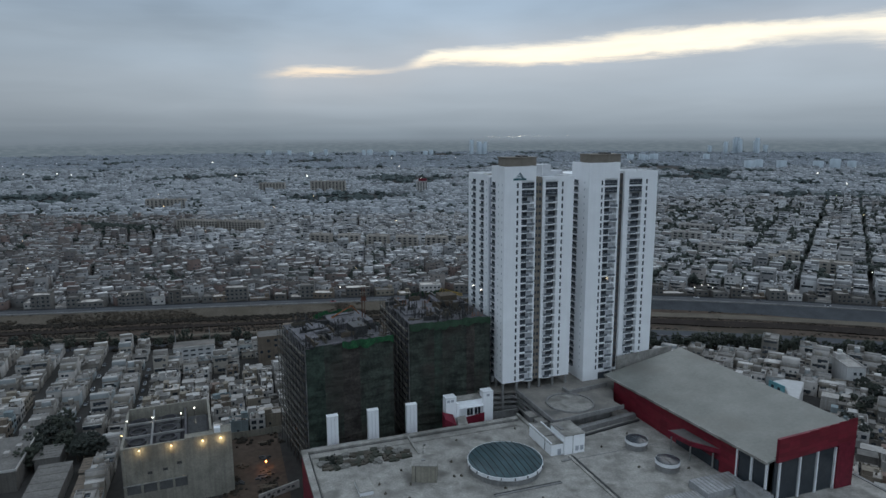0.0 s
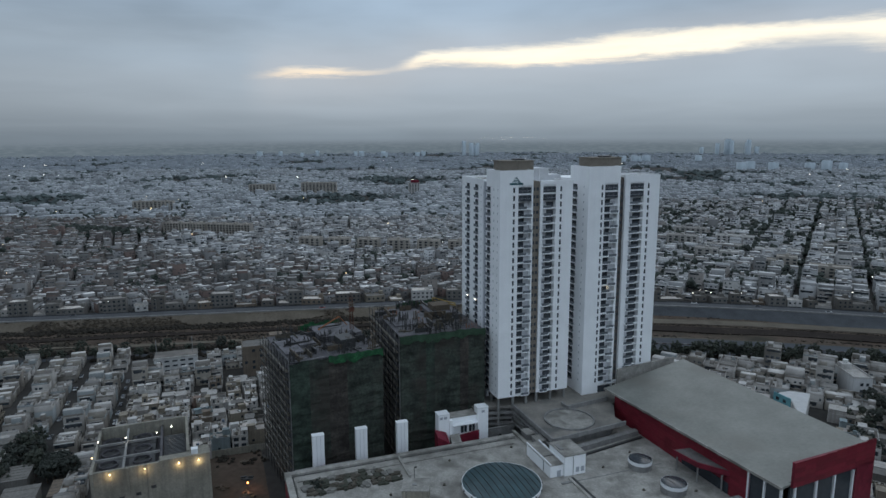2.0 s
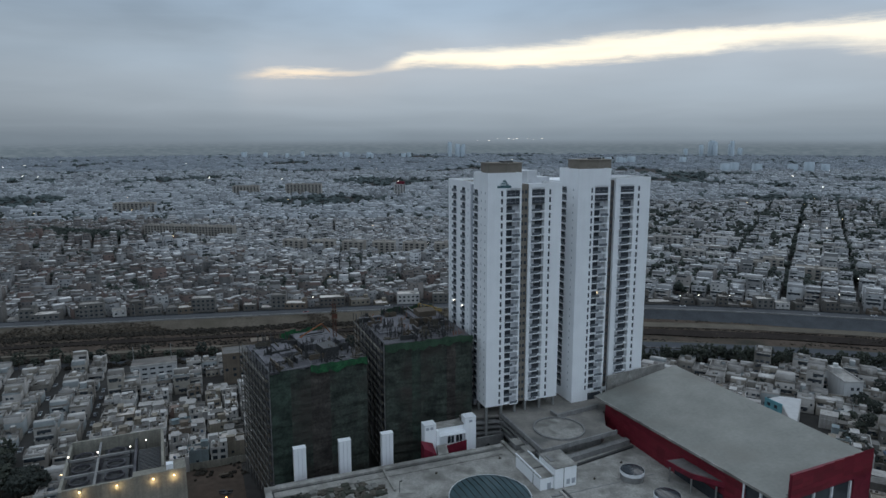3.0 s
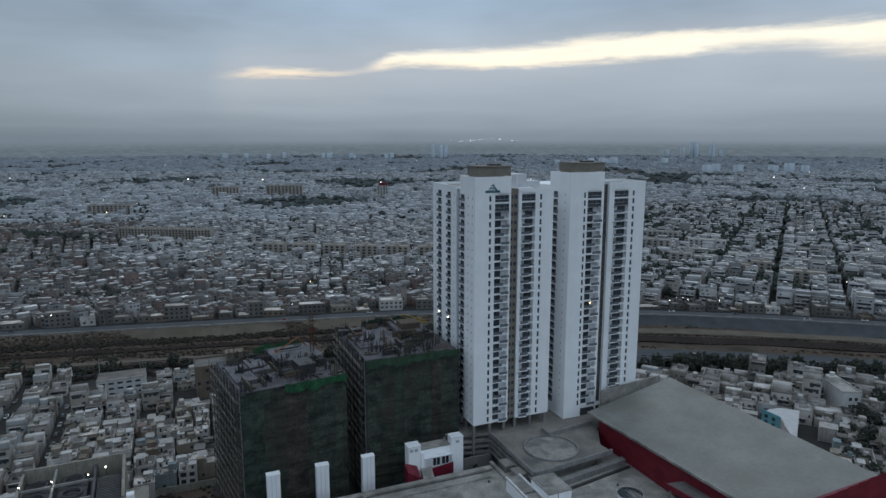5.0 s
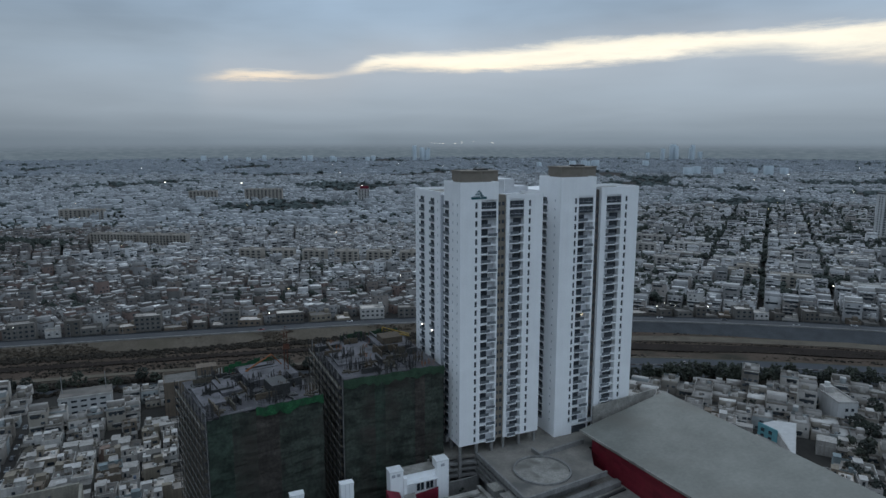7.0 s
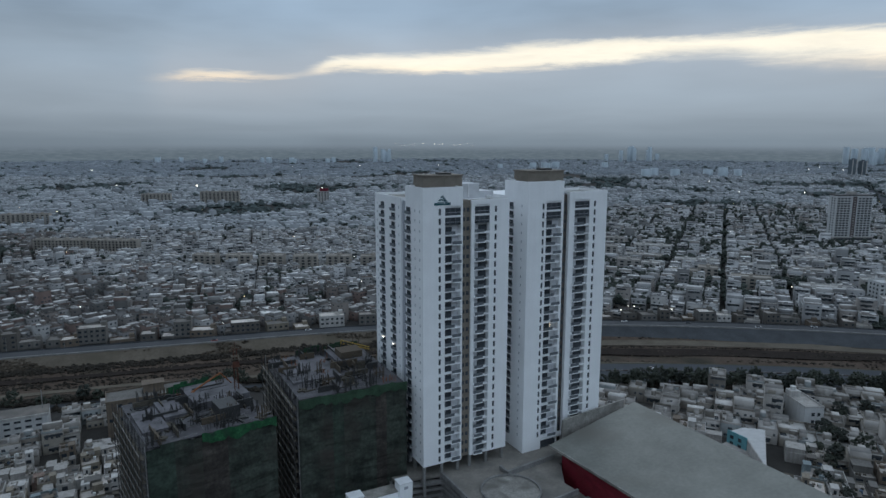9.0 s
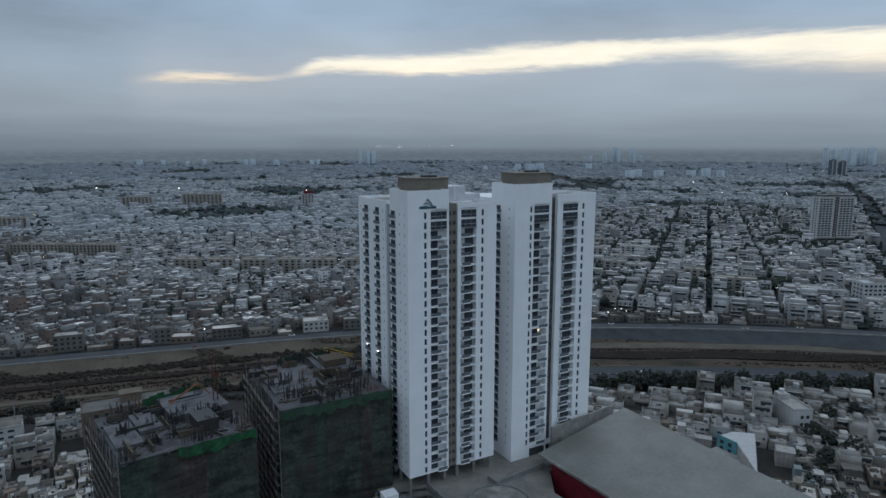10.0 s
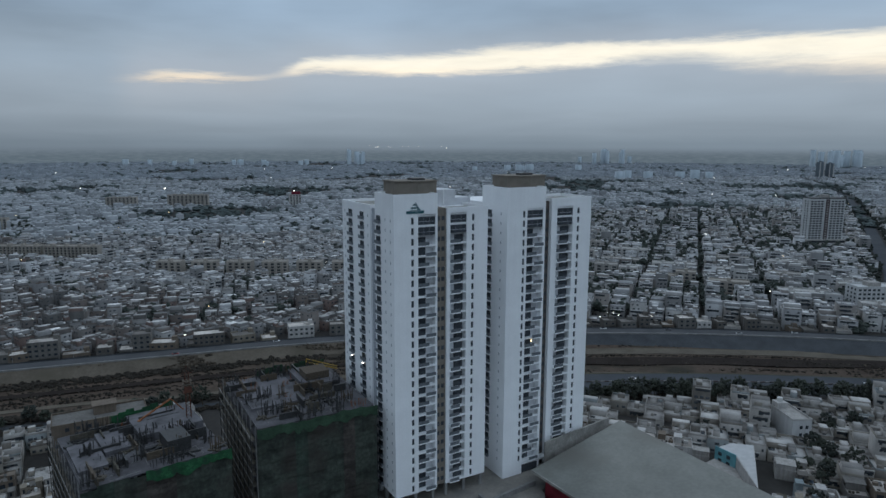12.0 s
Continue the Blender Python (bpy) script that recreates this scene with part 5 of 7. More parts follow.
for k, (u, v) in enumerate(((-149.0, 18.0), (-140.0, 18.0), (-129.8, 18.2), (-124.8, 21.6))):
    q = part("lamp_post", Geo().cyl(u, v, 0.1, PH - 5.8, PH + 1.6, 6), [DARKSTEEL], plant)
    part("lamp_head", Geo().rbox(u, v, 0.3, 0.22, 0.16, PH + 1.65, PH + 1.88), [LAMPW], q, "lit white lamp head")
    if k in (1, 3):
        pl = new("post_lamp_light", bpy.data.lights.new("post_lamp_light", "POINT"))
        pl.data.energy, pl.data.color, pl.data.shadow_soft_size = 70, (1.0, 0.93, 0.78), 0.3
        pl.location = PLANTM @ Vector((u, v, PH + 1.2))
fire = new("yard_lamp_light", bpy.data.lights.new("yard_lamp_light", "POINT"))
fire.data.energy, fire.data.color, fire.data.shadow_soft_size = 320, (1.0, 0.42, 0.16), 0.3
fire.location = (*P(-99.2, 11.0), 3.2)
yl = thing("yard_lamp", "lit orange yard lamp on a short post", "lamp", *P(-99.2, 11.6), 0)
part("post", Geo().cyl(0, 0, 0.1, 0, 3.0, 6), [DARKSTEEL], yl)
part("lamp_head", Geo().cyl(0, 0, 0.26, 3.0, 3.4, 8), [lamp_mat("orange_lamp", (1.0, 0.4, 0.13), 4)], yl)


# ---------------------------------------------------------------- near houses
def house_proto(k, rng):
    """One flat-roofed terraced house: body, roof, parapets, stair room, tank, balcony, windows. Front faces -y."""
    w, d = rng.uniform(6.2, 8.6), rng.uniform(8.5, 11.5)
    n = rng.choice((1, 1, 2, 2, 2, 2))
    h = 0.4 + 3.05 * n
    wm = HOUSEWALL[(0, 5, 2, 1, 0, 6, 5, 4, 0, 2, 3, 5, 7, 0, 0, 1, 5, 5)[k % 18]]
    t = thing("house", "", "house")
    a, b = w / 2, d / 2
    body = part("body", Geo().box(-a, a, -b, b, 0, h), [wm], t)
    part("roof", Geo().box(-a + 0.2, a - 0.2, -b + 0.2, b - 0.2, h, h + 0.06), [HROOF], t)
    ph = rng.uniform(0.7, 1.1)
    g = Geo().box(-a, a, -b, -b + 0.2, h, h + ph).box(-a, a, b - 0.2, b, h, h + ph).box(-a, -a + 0.2, -b + 0.2, b - 0.2, h, h + ph).box(a - 0.2, a, -b + 0.2, b - 0.2, h, h + ph)
    part("parapet", g, [wm], t)
    sx = rng.choice((-1, 1))
    sw, sd, sh = rng.uniform(2.2, 3.4), rng.uniform(2.6, 4.6), rng.uniform(2.3, 2.8)
    cx, cy = sx * (a - sw / 2 - 0.25), rng.choice((-1, 1)) * (b - sd / 2 - 0.25) * rng.uniform(0.5, 1)
    st = part("stair_room", Geo().box(cx - sw / 2, cx + sw / 2, cy - sd / 2, cy + sd / 2, h + 0.06, h + sh).box(cx - sw / 2 - 0.2, cx + sw / 2 + 0.2, cy - sd / 2 - 0.2, cy + sd / 2 + 0.2, h + sh, h + sh + 0.18), [wm], t)
    part("stair_door", Geo().box(cx - 0.45, cx + 0.45, cy - sd / 2 - 0.05, cy - sd / 2, h + 0.06, h + 2.0), [GLASS], st)
    if rng.random() < 0.8:
        tx, ty = -sx * rng.uniform(0.8, a - 1.2), rng.uniform(-b + 1.3, b - 1.3)
        if rng.random() < 0.5:
            part("water_tank", Geo().cyl(tx, ty, 0.65, h + 0.06, h + 1.4, 10).cyl(tx, ty, 0.3, h + 1.4, h + 1.55, 8), [TANK], t)
        else:
            part("water_tank", Geo().box(tx - 0.9, tx + 0.9, ty - 0.7, ty + 0.7, h + 0.06, h + 1.3), [wm], t)
    g = Geo()
    for j in range(rng.randint(3, 6)):
        bx, by = rng.uniform(-a + 0.8, a - 0.8), rng.uniform(-b + 0.8, b - 0.8)
        g.box(bx - rng.uniform(0.2, 0.7), bx + rng.uniform(0.2, 0.7), by - rng.uniform(0.2, 0.6), by + rng.uniform(0.2, 0.6), h + 0.06, h + rng.uniform(0.3, 1.0))
    part("roof_clutter", g, [DEBRIS], t, "small odds and ends on the roof")["kind"] = "stuff"
    # flat dark box: the shade of an open well put into its colour
    lx, ly = rng.uniform(-a + 1.5, a - 1.5), rng.uniform(-b + 2, b - 2)
    part("light_well", Geo().box(lx - 1.0, lx + 1.0, ly - 1.3, ly + 1.3, h + 0.06, h + 0.2), [DARKSTEEL], t, "flat dark patch painted as a shaded light well")
    if rng.random() < 0.5:
        px, py = rng.uniform(-a + 1.8, a - 1.8), rng.uniform(-b + 2, b - 2)
        part("shade_sheet", Geo().prism([(px - 1.6, py - 1.3), (px + 1.6, py - 1.3), (px + 1.6, py + 1.3), (px - 1.6, py + 1.3)], [h + 1.9, h + 1.9, h + 2.3, h + 2.3], [h + 1.98, h + 1.98, h + 2.38, h + 2.38]).tube((px - 1.5, py - 1.2, h), (px - 1.5, py - 1.2, h + 1.9), 0.05, 4).tube((px + 1.5, py - 1.2, h), (px + 1.5, py - 1.2, h + 1.9), 0.05, 4).tube((px + 1.5, py + 1.2, h), (px + 1.5, py + 1.2, h + 2.3), 0.05, 4).tube((px - 1.5, py + 1.2, h), (px - 1.5, py + 1.2, h + 2.3), 0.05, 4), [DEBRIS], t, "sheet roof on thin posts")
    if rng.random() < 0.45:
        q = rng.uniform(0.35, 0.6)
        part("upper_room", Geo().box(-a + 0.25, a - 0.25, b - d * q, b - 0.25, h + 0.06, h + 2.9).box(-a + 0.05, a - 0.05, b - d * q - 0.3, b - 0.05, h + 2.9, h + 3.1), [wm], t)
    for i in range(n):
        z = 0.4 + 3.05 * i
        if i and rng.random() < 0.6:
            part("balcony", Geo().box(-a * 0.9, a * 0.9, -b - 0.9, -b, z - 0.15, z).box(-a * 0.9, a * 0.9, -b - 0.9, -b - 0.8, z, z + 0.85), [wm], t)
        for x in ((-0.5, 0.45) if w > 7 else (0.0,)):
            ww, wh = rng.uniform(1.6, 2.6), rng.uniform(1.3, 2.0)
            part("window", Geo().box(x * a - ww / 2, x * a + ww / 2, -b - 0.05, -b, z + 0.8, z + 0.8 + wh), [GLASS], t)
        if rng.random() < 0.5:
            y = rng.uniform(-0.4, 0.4) * b
            part("window", Geo().box(a, a + 0.05, y - 0.6, y + 0.6, z + 0.9, z + 2.1), [GLASS], t)
        if rng.random() < 0.5:
            y = rng.uniform(-0.4, 0.4) * b
            part("window", Geo().box(-a - 0.05, -a, y - 0.6, y + 0.6, z + 0.9, z + 2.1), [GLASS], t)
    words = {0: "white", 1: "cream", 2: "grey", 3: "pale blue", 4: "tan", 5: "off-white", 6: "bare block", 7: "dusty pink"}[HOUSEWALL.index(wm)]
    storeys = {1: "one", 2: "two", 3: "three"}[n]
    tagged(t, "%s %s-storey flat-roofed house with parapet and roof room" % (words, storeys), "house", "terraced houses")
    return t, w, d


hr = random.Random(11)
protos = [house_proto(k, hr) for k in range(18)]
used = [False] * len(protos)
nhouse = 0
overflow = []      # houses past the nearest three hundred: (x, y, angle)


def put_house(x, y, ang, near, wide=1.0, cap=140):
    """Sets a copy of one of the house types, or notes the plot for the joined rest."""
    global nhouse
    if not near or nhouse >= cap:
        overflow.append((x, y, ang))
        return
    k = hr.randrange(len(protos))
    t, w, d = protos[k]
    m = pose(x, y, 0, 0, 0, math.degrees(ang) + hr.uniform(-2, 2))
    if used[k]:
        m = m @ Matrix.Diagonal((wide, wide, 0.5 + 0.5 * wide, 1.0))
    nhouse += 1
    if not used[k]:
        t.matrix_world = m
        used[k] = True
    else:
        copy_thing(t, m)


def blocked_left(u, v):
    """Plots taken by the estate, the plant building and its yard."""
    if -158 < u < -113 and -30 < v < 36:
        return True
    if -113 <= u < -90 and v < 46:
        return True
    if u > -91 and v < 47:
        return True
    if -97 < u < -54 and 131 < v < 156:
        return True
    if -146 < u < -114 and 150 < v < 173:
        return True
    if -206 < u < -168 and v < 62:
        return True
    if -194 < u < -180 and v < 84:
        return True
    if -88 < u and v < 60:
        return True
    return False


# close-packed small houses between the plant building, the shells and the river
u = -147.0
col = 0
while u < -34:
    v = 36 + hr.uniform(0, 4)
    while v < 165:
        wv = hr.uniform(5.6, 7.4)
        x, y = P(u + hr.uniform(-0.8, 0.8), v + wv / 2)
        if y < canal_y(x) - 94 and not blocked_left(u - 4, v) and not blocked_left(u + 4, v + 8) and hr.random() < 0.95:
            put_house(x, y, A21 + radians(hr.choice((0, 0, 90, -90, 180)) + hr.uniform(-5, 5)), u < -62 and v < 120, 0.82)
        v += wv + (2.0 if hr.random() < 0.25 else 0.1)
    col += 1
    u += 7.0 + (1.6 if col % 2 == 0 else 0)
# west quarter: terraces along the same axes as the estate
u = -348.4
while u < -170:
    for lane in (0, 1):
        cu = u + 4.6 + lane * 9.2
        v = -20 + hr.uniform(0, 4)
        while v < 260:
            wv = hr.uniform(6.6, 8.8)
            x, y = P(cu, v + wv / 2)
            ok = y < canal_y(x) - 94 and not blocked_left(cu, v) and x > -400
            seen = x > -19 - 0.74 * (y + 268) - 25
            if ok and seen and y > -70 and hr.random() < 0.965:
                put_house(x, y, A21 + radians(90 if lane else -90), v < 120 and cu > -226)
            v += wv
            if hr.random() < 0.04:
                v += 5
    u += 24.8
nleft = nhouse
print('houses west', nleft, len(overflow))

# east quarter: rows run south-east, fronts to the south-west
A60 = radians(60)
q = -150.0
row = 0
while q < 300:
    for lane in (0, 1):
        cq = q + lane * 11.2
        p = -160.0 + hr.uniform(0, 5)
        while p < 420:
            wv = hr.uniform(6.6, 8.8)
            x = 98 + p * math.cos(A60 - math.pi / 2) + cq * math.cos(A60)
            y = -6 + p * math.sin(A60 - math.pi / 2) + cq * math.sin(A60)
            u_, v_ = x * CU + y * SU, -x * SU + y * CU
            ok = y < canal_y(x) - 127 and not (u_ < 93 and v_ < 50) and not (u_ < 95 and v_ < -60) and u_ > 60
            ok = ok and math.hypot(x - 191.5, y - 76) > 11 and math.hypot(x - 143, y - 37) > 18
            seen = x < -19 + 0.78 * (y + 268) + 20 and y > -75 and x < 430
            if ok and seen and hr.random() < 0.95:
                put_house(x, y, A60 + radians(-90 if lane == 0 else 90) + hr.uniform(-0.05, 0.05), x < 250, 1.02, 250)
            p += wv * 1.02
            if hr.random() < 0.06:
                p += 6
    q += 22.4 + 4.2
    row += 1
print('houses all', nhouse, len(overflow))
for k, (t, w, d) in enumerate(protos):
    if not used[k]:
        t.matrix_world = pose(*P(-240, 150 + 12 * k), 0, 0, 0, 21)

# the long white four-storey block by the river and the large white house to the east
blk = thing("white_block", "white block with rows of dark strip windows and roof masts", "building", *P(-130.0, 163.5), 0, 21)
part("body", Geo().box(-11.5, 11.5, -7, 7, 0, 8.6), [WHITE_], blk)
part("roof", Geo().box(-11.7, 11.7, -7.2, 7.2, 8.6, 9.0), [HROOF], blk)
part("parapet", Geo().box(-11.7, 11.7, -7.3, -7.0, 8.6, 9.8), [HOUSEWALL[0]], blk)
for i in range(3):
    for j in range(5):
        x = -10.2 + j * 4.2
        part("window", Geo().box(x, x + 2.6, -7.08, -7.0, 1.2 + 2.8 * i, 2.2 + 2.8 * i), [GLASS], blk)
for x in (-10.5, 9.0):
    part("mast", Geo().cyl(x, 2, 0.2, 9.0, 18, 6), [CONC], blk)
big = thing("white_house", "large plain white house with a roof tank", "house", 191.5, 76, 0, -4)
part("body", Geo().box(-4.6, 4.6, -9.5, 9.5, 0, 10.6), [WHITE_], big)
part("roof", Geo().box(-4.4, 4.4, -9.3, 9.3, 10.6, 10.68), [HOUSEWALL[5]], big)
part("parapet", Geo().box(-4.7, 4.7, -9.6, -9.3, 10.6, 11.5).box(-4.7, -4.4, -9.3, 9.6, 10.6, 11.5).box(4.4, 4.7, -9.3, 9.6, 10.6, 11.5), [HOUSEWALL[0]], big)
part("roof_room", Geo().box(-3.5, 1.5, 4.5, 9.2, 10.6, 13.4), [HOUSEWALL[0]], big)
part("tank", Geo().cyl(-1, 7, 1.3, 13.4, 15.2, 12), [TANK], big)
for x, z in ((-1.2, 6.6), (1.6, 6.6), (-1.2, 3.0), (1.6, 3.0)):
    part("window", Geo().box(x, x + 1.4, -9.58, -9.5, z, z + 1.6), [GLASS], big)

corner = thing("corner_house", "white wedge-shaped corner house with a turquoise front", "house")
part("body", Geo().prism([(134.6, 16.8), (154.9, 49.3), (146.6, 52.7), (137.7, 49.6), (141.2, 40.6)], 0, 9.6), [HOUSEWALL[0]], corner)
part("roof", Geo().prism([(135.0, 17.8), (154.4, 49.1), (146.5, 52.3), (138.3, 49.4), (141.8, 40.6)], 9.6, 9.75), [mat("white_roof_paint", (0.46, 0.46, 0.455), 0.9, 0.1)], corner)
TURQ = mat("turquoise_paint", (0.13, 0.33, 0.37), 0.85, 0.12)
f = part("front", Geo().prism([(137.4, 49.6), (137.7, 49.6), (141.2, 40.6), (140.9, 40.4)], 0.2, 10.6), [TURQ], corner, "turquoise painted front")
for z in (1.4, 4.6, 7.4):
    for q_ in (0.25, 0.65):
        x, y = 137.45 + 3.5 * q_, 49.5 - 9.1 * q_
        part("window", Geo().rbox(x, y, math.atan2(-9.1, 3.5), 0.8, 0.25, z, z + 1.5), [GLASS], f)
part("low_wing", Geo().prism([(134.0, 17.0), (141.2, 40.4), (137.3, 49.4), (127.4, 44.5)], 0, 5.0), [HOUSEWALL[5]], corner)

# tan unfinished building behind the shell, between the houses and the river
tan = thing("unfinished_building", "tan bare-walled unfinished building with dark panels as window holes", "building", *P(-75.5, 143.5), 0, 21)
TANWALL = HOUSEWALL[4]
part("body", Geo().box(-18.5, 18.5, -7.5, 7.5, 0, 16.6), [TANWALL], tan)
part("roof", Geo().box(-18.2, 18.2, -7.2, 7.2, 16.6, 16.7), [HOUSEWALL[2]], tan)
part("parapet", Geo().box(-18.6, 18.6, -7.6, -7.3, 16.6, 17.5).box(-18.6, 18.6, 7.3, 7.6, 16.6, 17.5).box(-18.6, -18.3, -7.3, 7.3, 16.6, 17.5).box(18.3, 18.6, -7.3, 7.3, 16.6, 17.5), [TANWALL], tan)
part("roof_room", Geo().box(-2.5, 6.5, -1.0, 5.0, 16.7, 20.6).box(-2.9, 6.9, -1.4, 5.4, 20.6, 20.85), [TANWALL], tan)
# dark panels on the wall; the shade inside the openings is their colour
for i in range(5):
    for k in range(9):
        if hr.random() < 0.85:
            x = -16.8 + 4.1 * k
            part("window_hole", Geo().box(x - 0.8, x + 0.8, -7.56, -7.5, 1.0 + 3.25 * i, 2.6 + 3.25 * i), [GLASS], tan)
    for y in (-4, 2.5):
        part("window_hole", Geo().box(-18.56, -18.5, y - 0.8, y + 0.8, 1.0 + 3.25 * i, 2.6 + 3.25 * i), [GLASS], tan)

# long sheds and a large flat roof beyond the plant building
for u0, u1, v0, v1, h, words in ((-184, -172.5, 4, 34, 5.2, "long low shed with a pale sheet roof"), (-206, -190, 26, 59, 8.2, "wide pale-roofed workshop with parapet walls"), (-187, -178, 38, 50, 6.2, "small plain workshop with a flat roof"), (-168, -158, -2, 22, 4.2, "narrow lean-to shed with a dull roof"), (-169, -161, 26, 38, 3.6, "low brown shed with a flat roof")):
    s = thing("shed", words, "shed", group="sheds by the plant building")
    s.matrix_world = ESTATE
    part("wall", Geo().box(u0, u1, v0, v1, 0, h), [HOUSEWALL[2 if h < 8 else 6]], s)
    part("roof", Geo().box(u0 - 0.3, u1 + 0.3, v0 - 0.3, v1 + 0.3, h, h + 0.15), [HOUSEWALL[2 if h > 4.5 else 4]], s)
    if h > 8:
        part("parapet", Geo().box(u0 - 0.3, u1 + 0.3, v0 - 0.35, v0 - 0.1, h + 0.15, h + 1.1).box(u1 + 0.1, u1 + 0.35, v0 - 0.1, v1 + 0.3, h + 0.15, h + 1.1), [HOUSEWALL[0]], s)
        for k in range(4):
            part("roof_block", Geo().box(u0 + 2 + 3.2 * k, u0 + 4 + 3.2 * k, v0 + 4 + 5 * k, v0 + 6.5 + 5 * k, h + 0.15, h + 1.0 + 0.3 * k), [HOUSEWALL[5]], s)
    else:
        for k in range(5):
            b = v0 + (v1 - v0) * (k + 0.5) / 5
            part("roof_seam", Geo().box(u0 - 0.3, u1 + 0.3, b - 0.12, b + 0.12, h + 0.15, h + 0.24), [HOUSEWALL[6]], s)
wall_ = solid("yard_wall", Geo().prism([P(-103.5, -13.4), P(-88.2, -7.4), P(-88.4, -6.8), P(-103.7, -12.8)], 0, 3.0), [HOUSEWALL[5]], "whitewashed yard wall with dark painted scrawls", "wall")
for k in range(7):
    a = 0.08 + 0.12 * k
    p0 = Vector(P(-103.5 + 15.3 * a, -13.4 + 6 * a - 0.06))
    p1_ = Vector(P(-103.5 + 15.3 * (a + 0.07), -13.4 + 6 * (a + 0.07) - 0.06))
    part("scrawl_bar", Geo().prism([(p0.x, p0.y), (p1_.x, p1_.y), (p1_.x + 0.01, p1_.y + 0.05), (p0.x + 0.01, p0.y + 0.05)], 1.0 + 0.3 * (k % 3), 1.9 + 0.3 * (k % 2)), [DARKSTEEL], wall_)

# dry open yard round the shells
solid("yard", Geo().prism([P(-116, -40), P(-92, -40), P(-92, 44), P(-116, 44)], 0.0, 0.05), [BED], "trampled brown building yard", "yard", kind="structure")
for k in range(10):
    x, y = P(hr.uniform(-110, -95), hr.uniform(-20, 40))
    g = Geo()
    for j in range(10):
        g.rbox(hr.uniform(-1.6, 1.6), hr.uniform(-1.2, 1.2), hr.choice((0.3, 0.36, 1.9)), hr.uniform(0.5, 1.8), hr.uniform(0.15, 0.5), 0, hr.uniform(0.2, 0.9))
    solid("material_stack", g, [BARK if k % 3 else DARKSTEEL], "stack of brown building material in the yard", "stack", group="yard stacks", kind="stuff", m=pose(x, y, 0.05))
solid("yard_fence", Geo().prism([P(-116, 43), P(-90, 43), P(-90, 43.2), P(-116, 43.2)], 0, 3.2), [PLANTWALL], "plain yard wall", "wall", kind="structure")


# ---------------------------------------------------------------- trees
def tree_proto(rng, h, r, leaf, label):
    t = thing("tree", label, "tree")
    g = Geo().tube((0, 0, 0), (0.1, 0, h * 0.45), 0.28, 7, r1=0.16)
    for k in range(5):
        a = rng.random() * 6.28
        g.tube((0.1, 0, h * rng.uniform(0.3, 0.45)), (r * 0.6 * math.cos(a), r * 0.6 * math.sin(a), h * rng.uniform(0.6, 0.8)), 0.12, 5, r1=0.04)
    part("trunk", g, [BARK], t)
    g = Geo()
    for k in range(64):
        a, q = rng.random() * 6.28, math.sqrt(rng.random())
        z = rng.uniform(0.38, 1.0)
        rr = r * q * (1.15 - 0.55 * abs(z - 0.6) / 0.4)
        g.clump(rr * math.cos(a), rr * math.sin(a), h * z, rng.uniform(0.45, 1.0), rng)
    part("crown", g, [leaf], t)
    return t


tr = random.Random(21)
tprotos = [tree_proto(tr, 9.0, 3.2, LEAF2, "bushy dark green street tree"), tree_proto(tr, 12.0, 3.6, LEAF2, "tall dusty green roadside tree"), tree_proto(tr, 6.0, 2.6, LEAF, "low spreading dusty tree"), tree_proto(tr, 10.0, 4.0, LEAF, "broad dusty green tree")]
tused = [False] * 4


def put_tree(x, y, z=0.0, k=None, s=1.0):
    k = tr.randrange(4) if k is None else k
    m = pose(x, y, z, 0, 0, tr.uniform(0, 360))
    if not tused[k]:
        tprotos[k].matrix_world = m
        tused[k] = True
        return
    copy_thing(tprotos[k], m)


for i in range(112):
    x = 70 + i * 2.5 + tr.uniform(-2, 2)
    put_tree(x, canal_y(x) - 113.5 - tr.uniform(0, 11), k=tr.choice((0, 2, 3, 3)))
for i in range(44):
    x = -420 + i * 9 + tr.uniform(-3, 3)
    put_tree(x, canal_y(x) - 84 - tr.uniform(0, 9), k=tr.choice((0, 2, 2, 3)))
for i in range(26):
    x, y = P(tr.uniform(-215, -160), tr.uniform(40, 56)) if i < 14 else (tr.uniform(150, 250), tr.uniform(0, 60))
    put_tree(x, y, k=tr.choice((0, 2, 3)))
for i in range(16):
    a, b, sp = tr.choice(((184, 57, 6), (189, 51, 5), (176, 39, 6), (168, 22, 5), (212, 66, 7), (150, 78, 5)))
    put_tree(a + tr.gauss(0, sp), b + tr.gauss(0, sp), k=tr.choice((0, 2, 2)))
# scrub on the river bed and along the foot of the bank
g, gd = Geo(), Geo()
for i in range(9000):
    x = tr.uniform(-430, 480)
    d = tr.uniform(-76, -19)
    q = noise.noise(Vector((x * 0.012, d * 0.13, 4.0))) + 0.5 * noise.noise(Vector((x * 0.06, d * 0.3, 1.0)))
    if q < 0.02 or abs(d + 62.5) < 3.5 and x < 60 or x > 60 and (abs(d + 76) < 3 or abs(d + 30.5) < 6):
        continue
    r = tr.uniform(0.35, 1.15)
    (gd if q > 0.3 else g).clump(x, canal_y(x) + d, bedz(x, d) + r * 0.25, r, tr, 0.5)
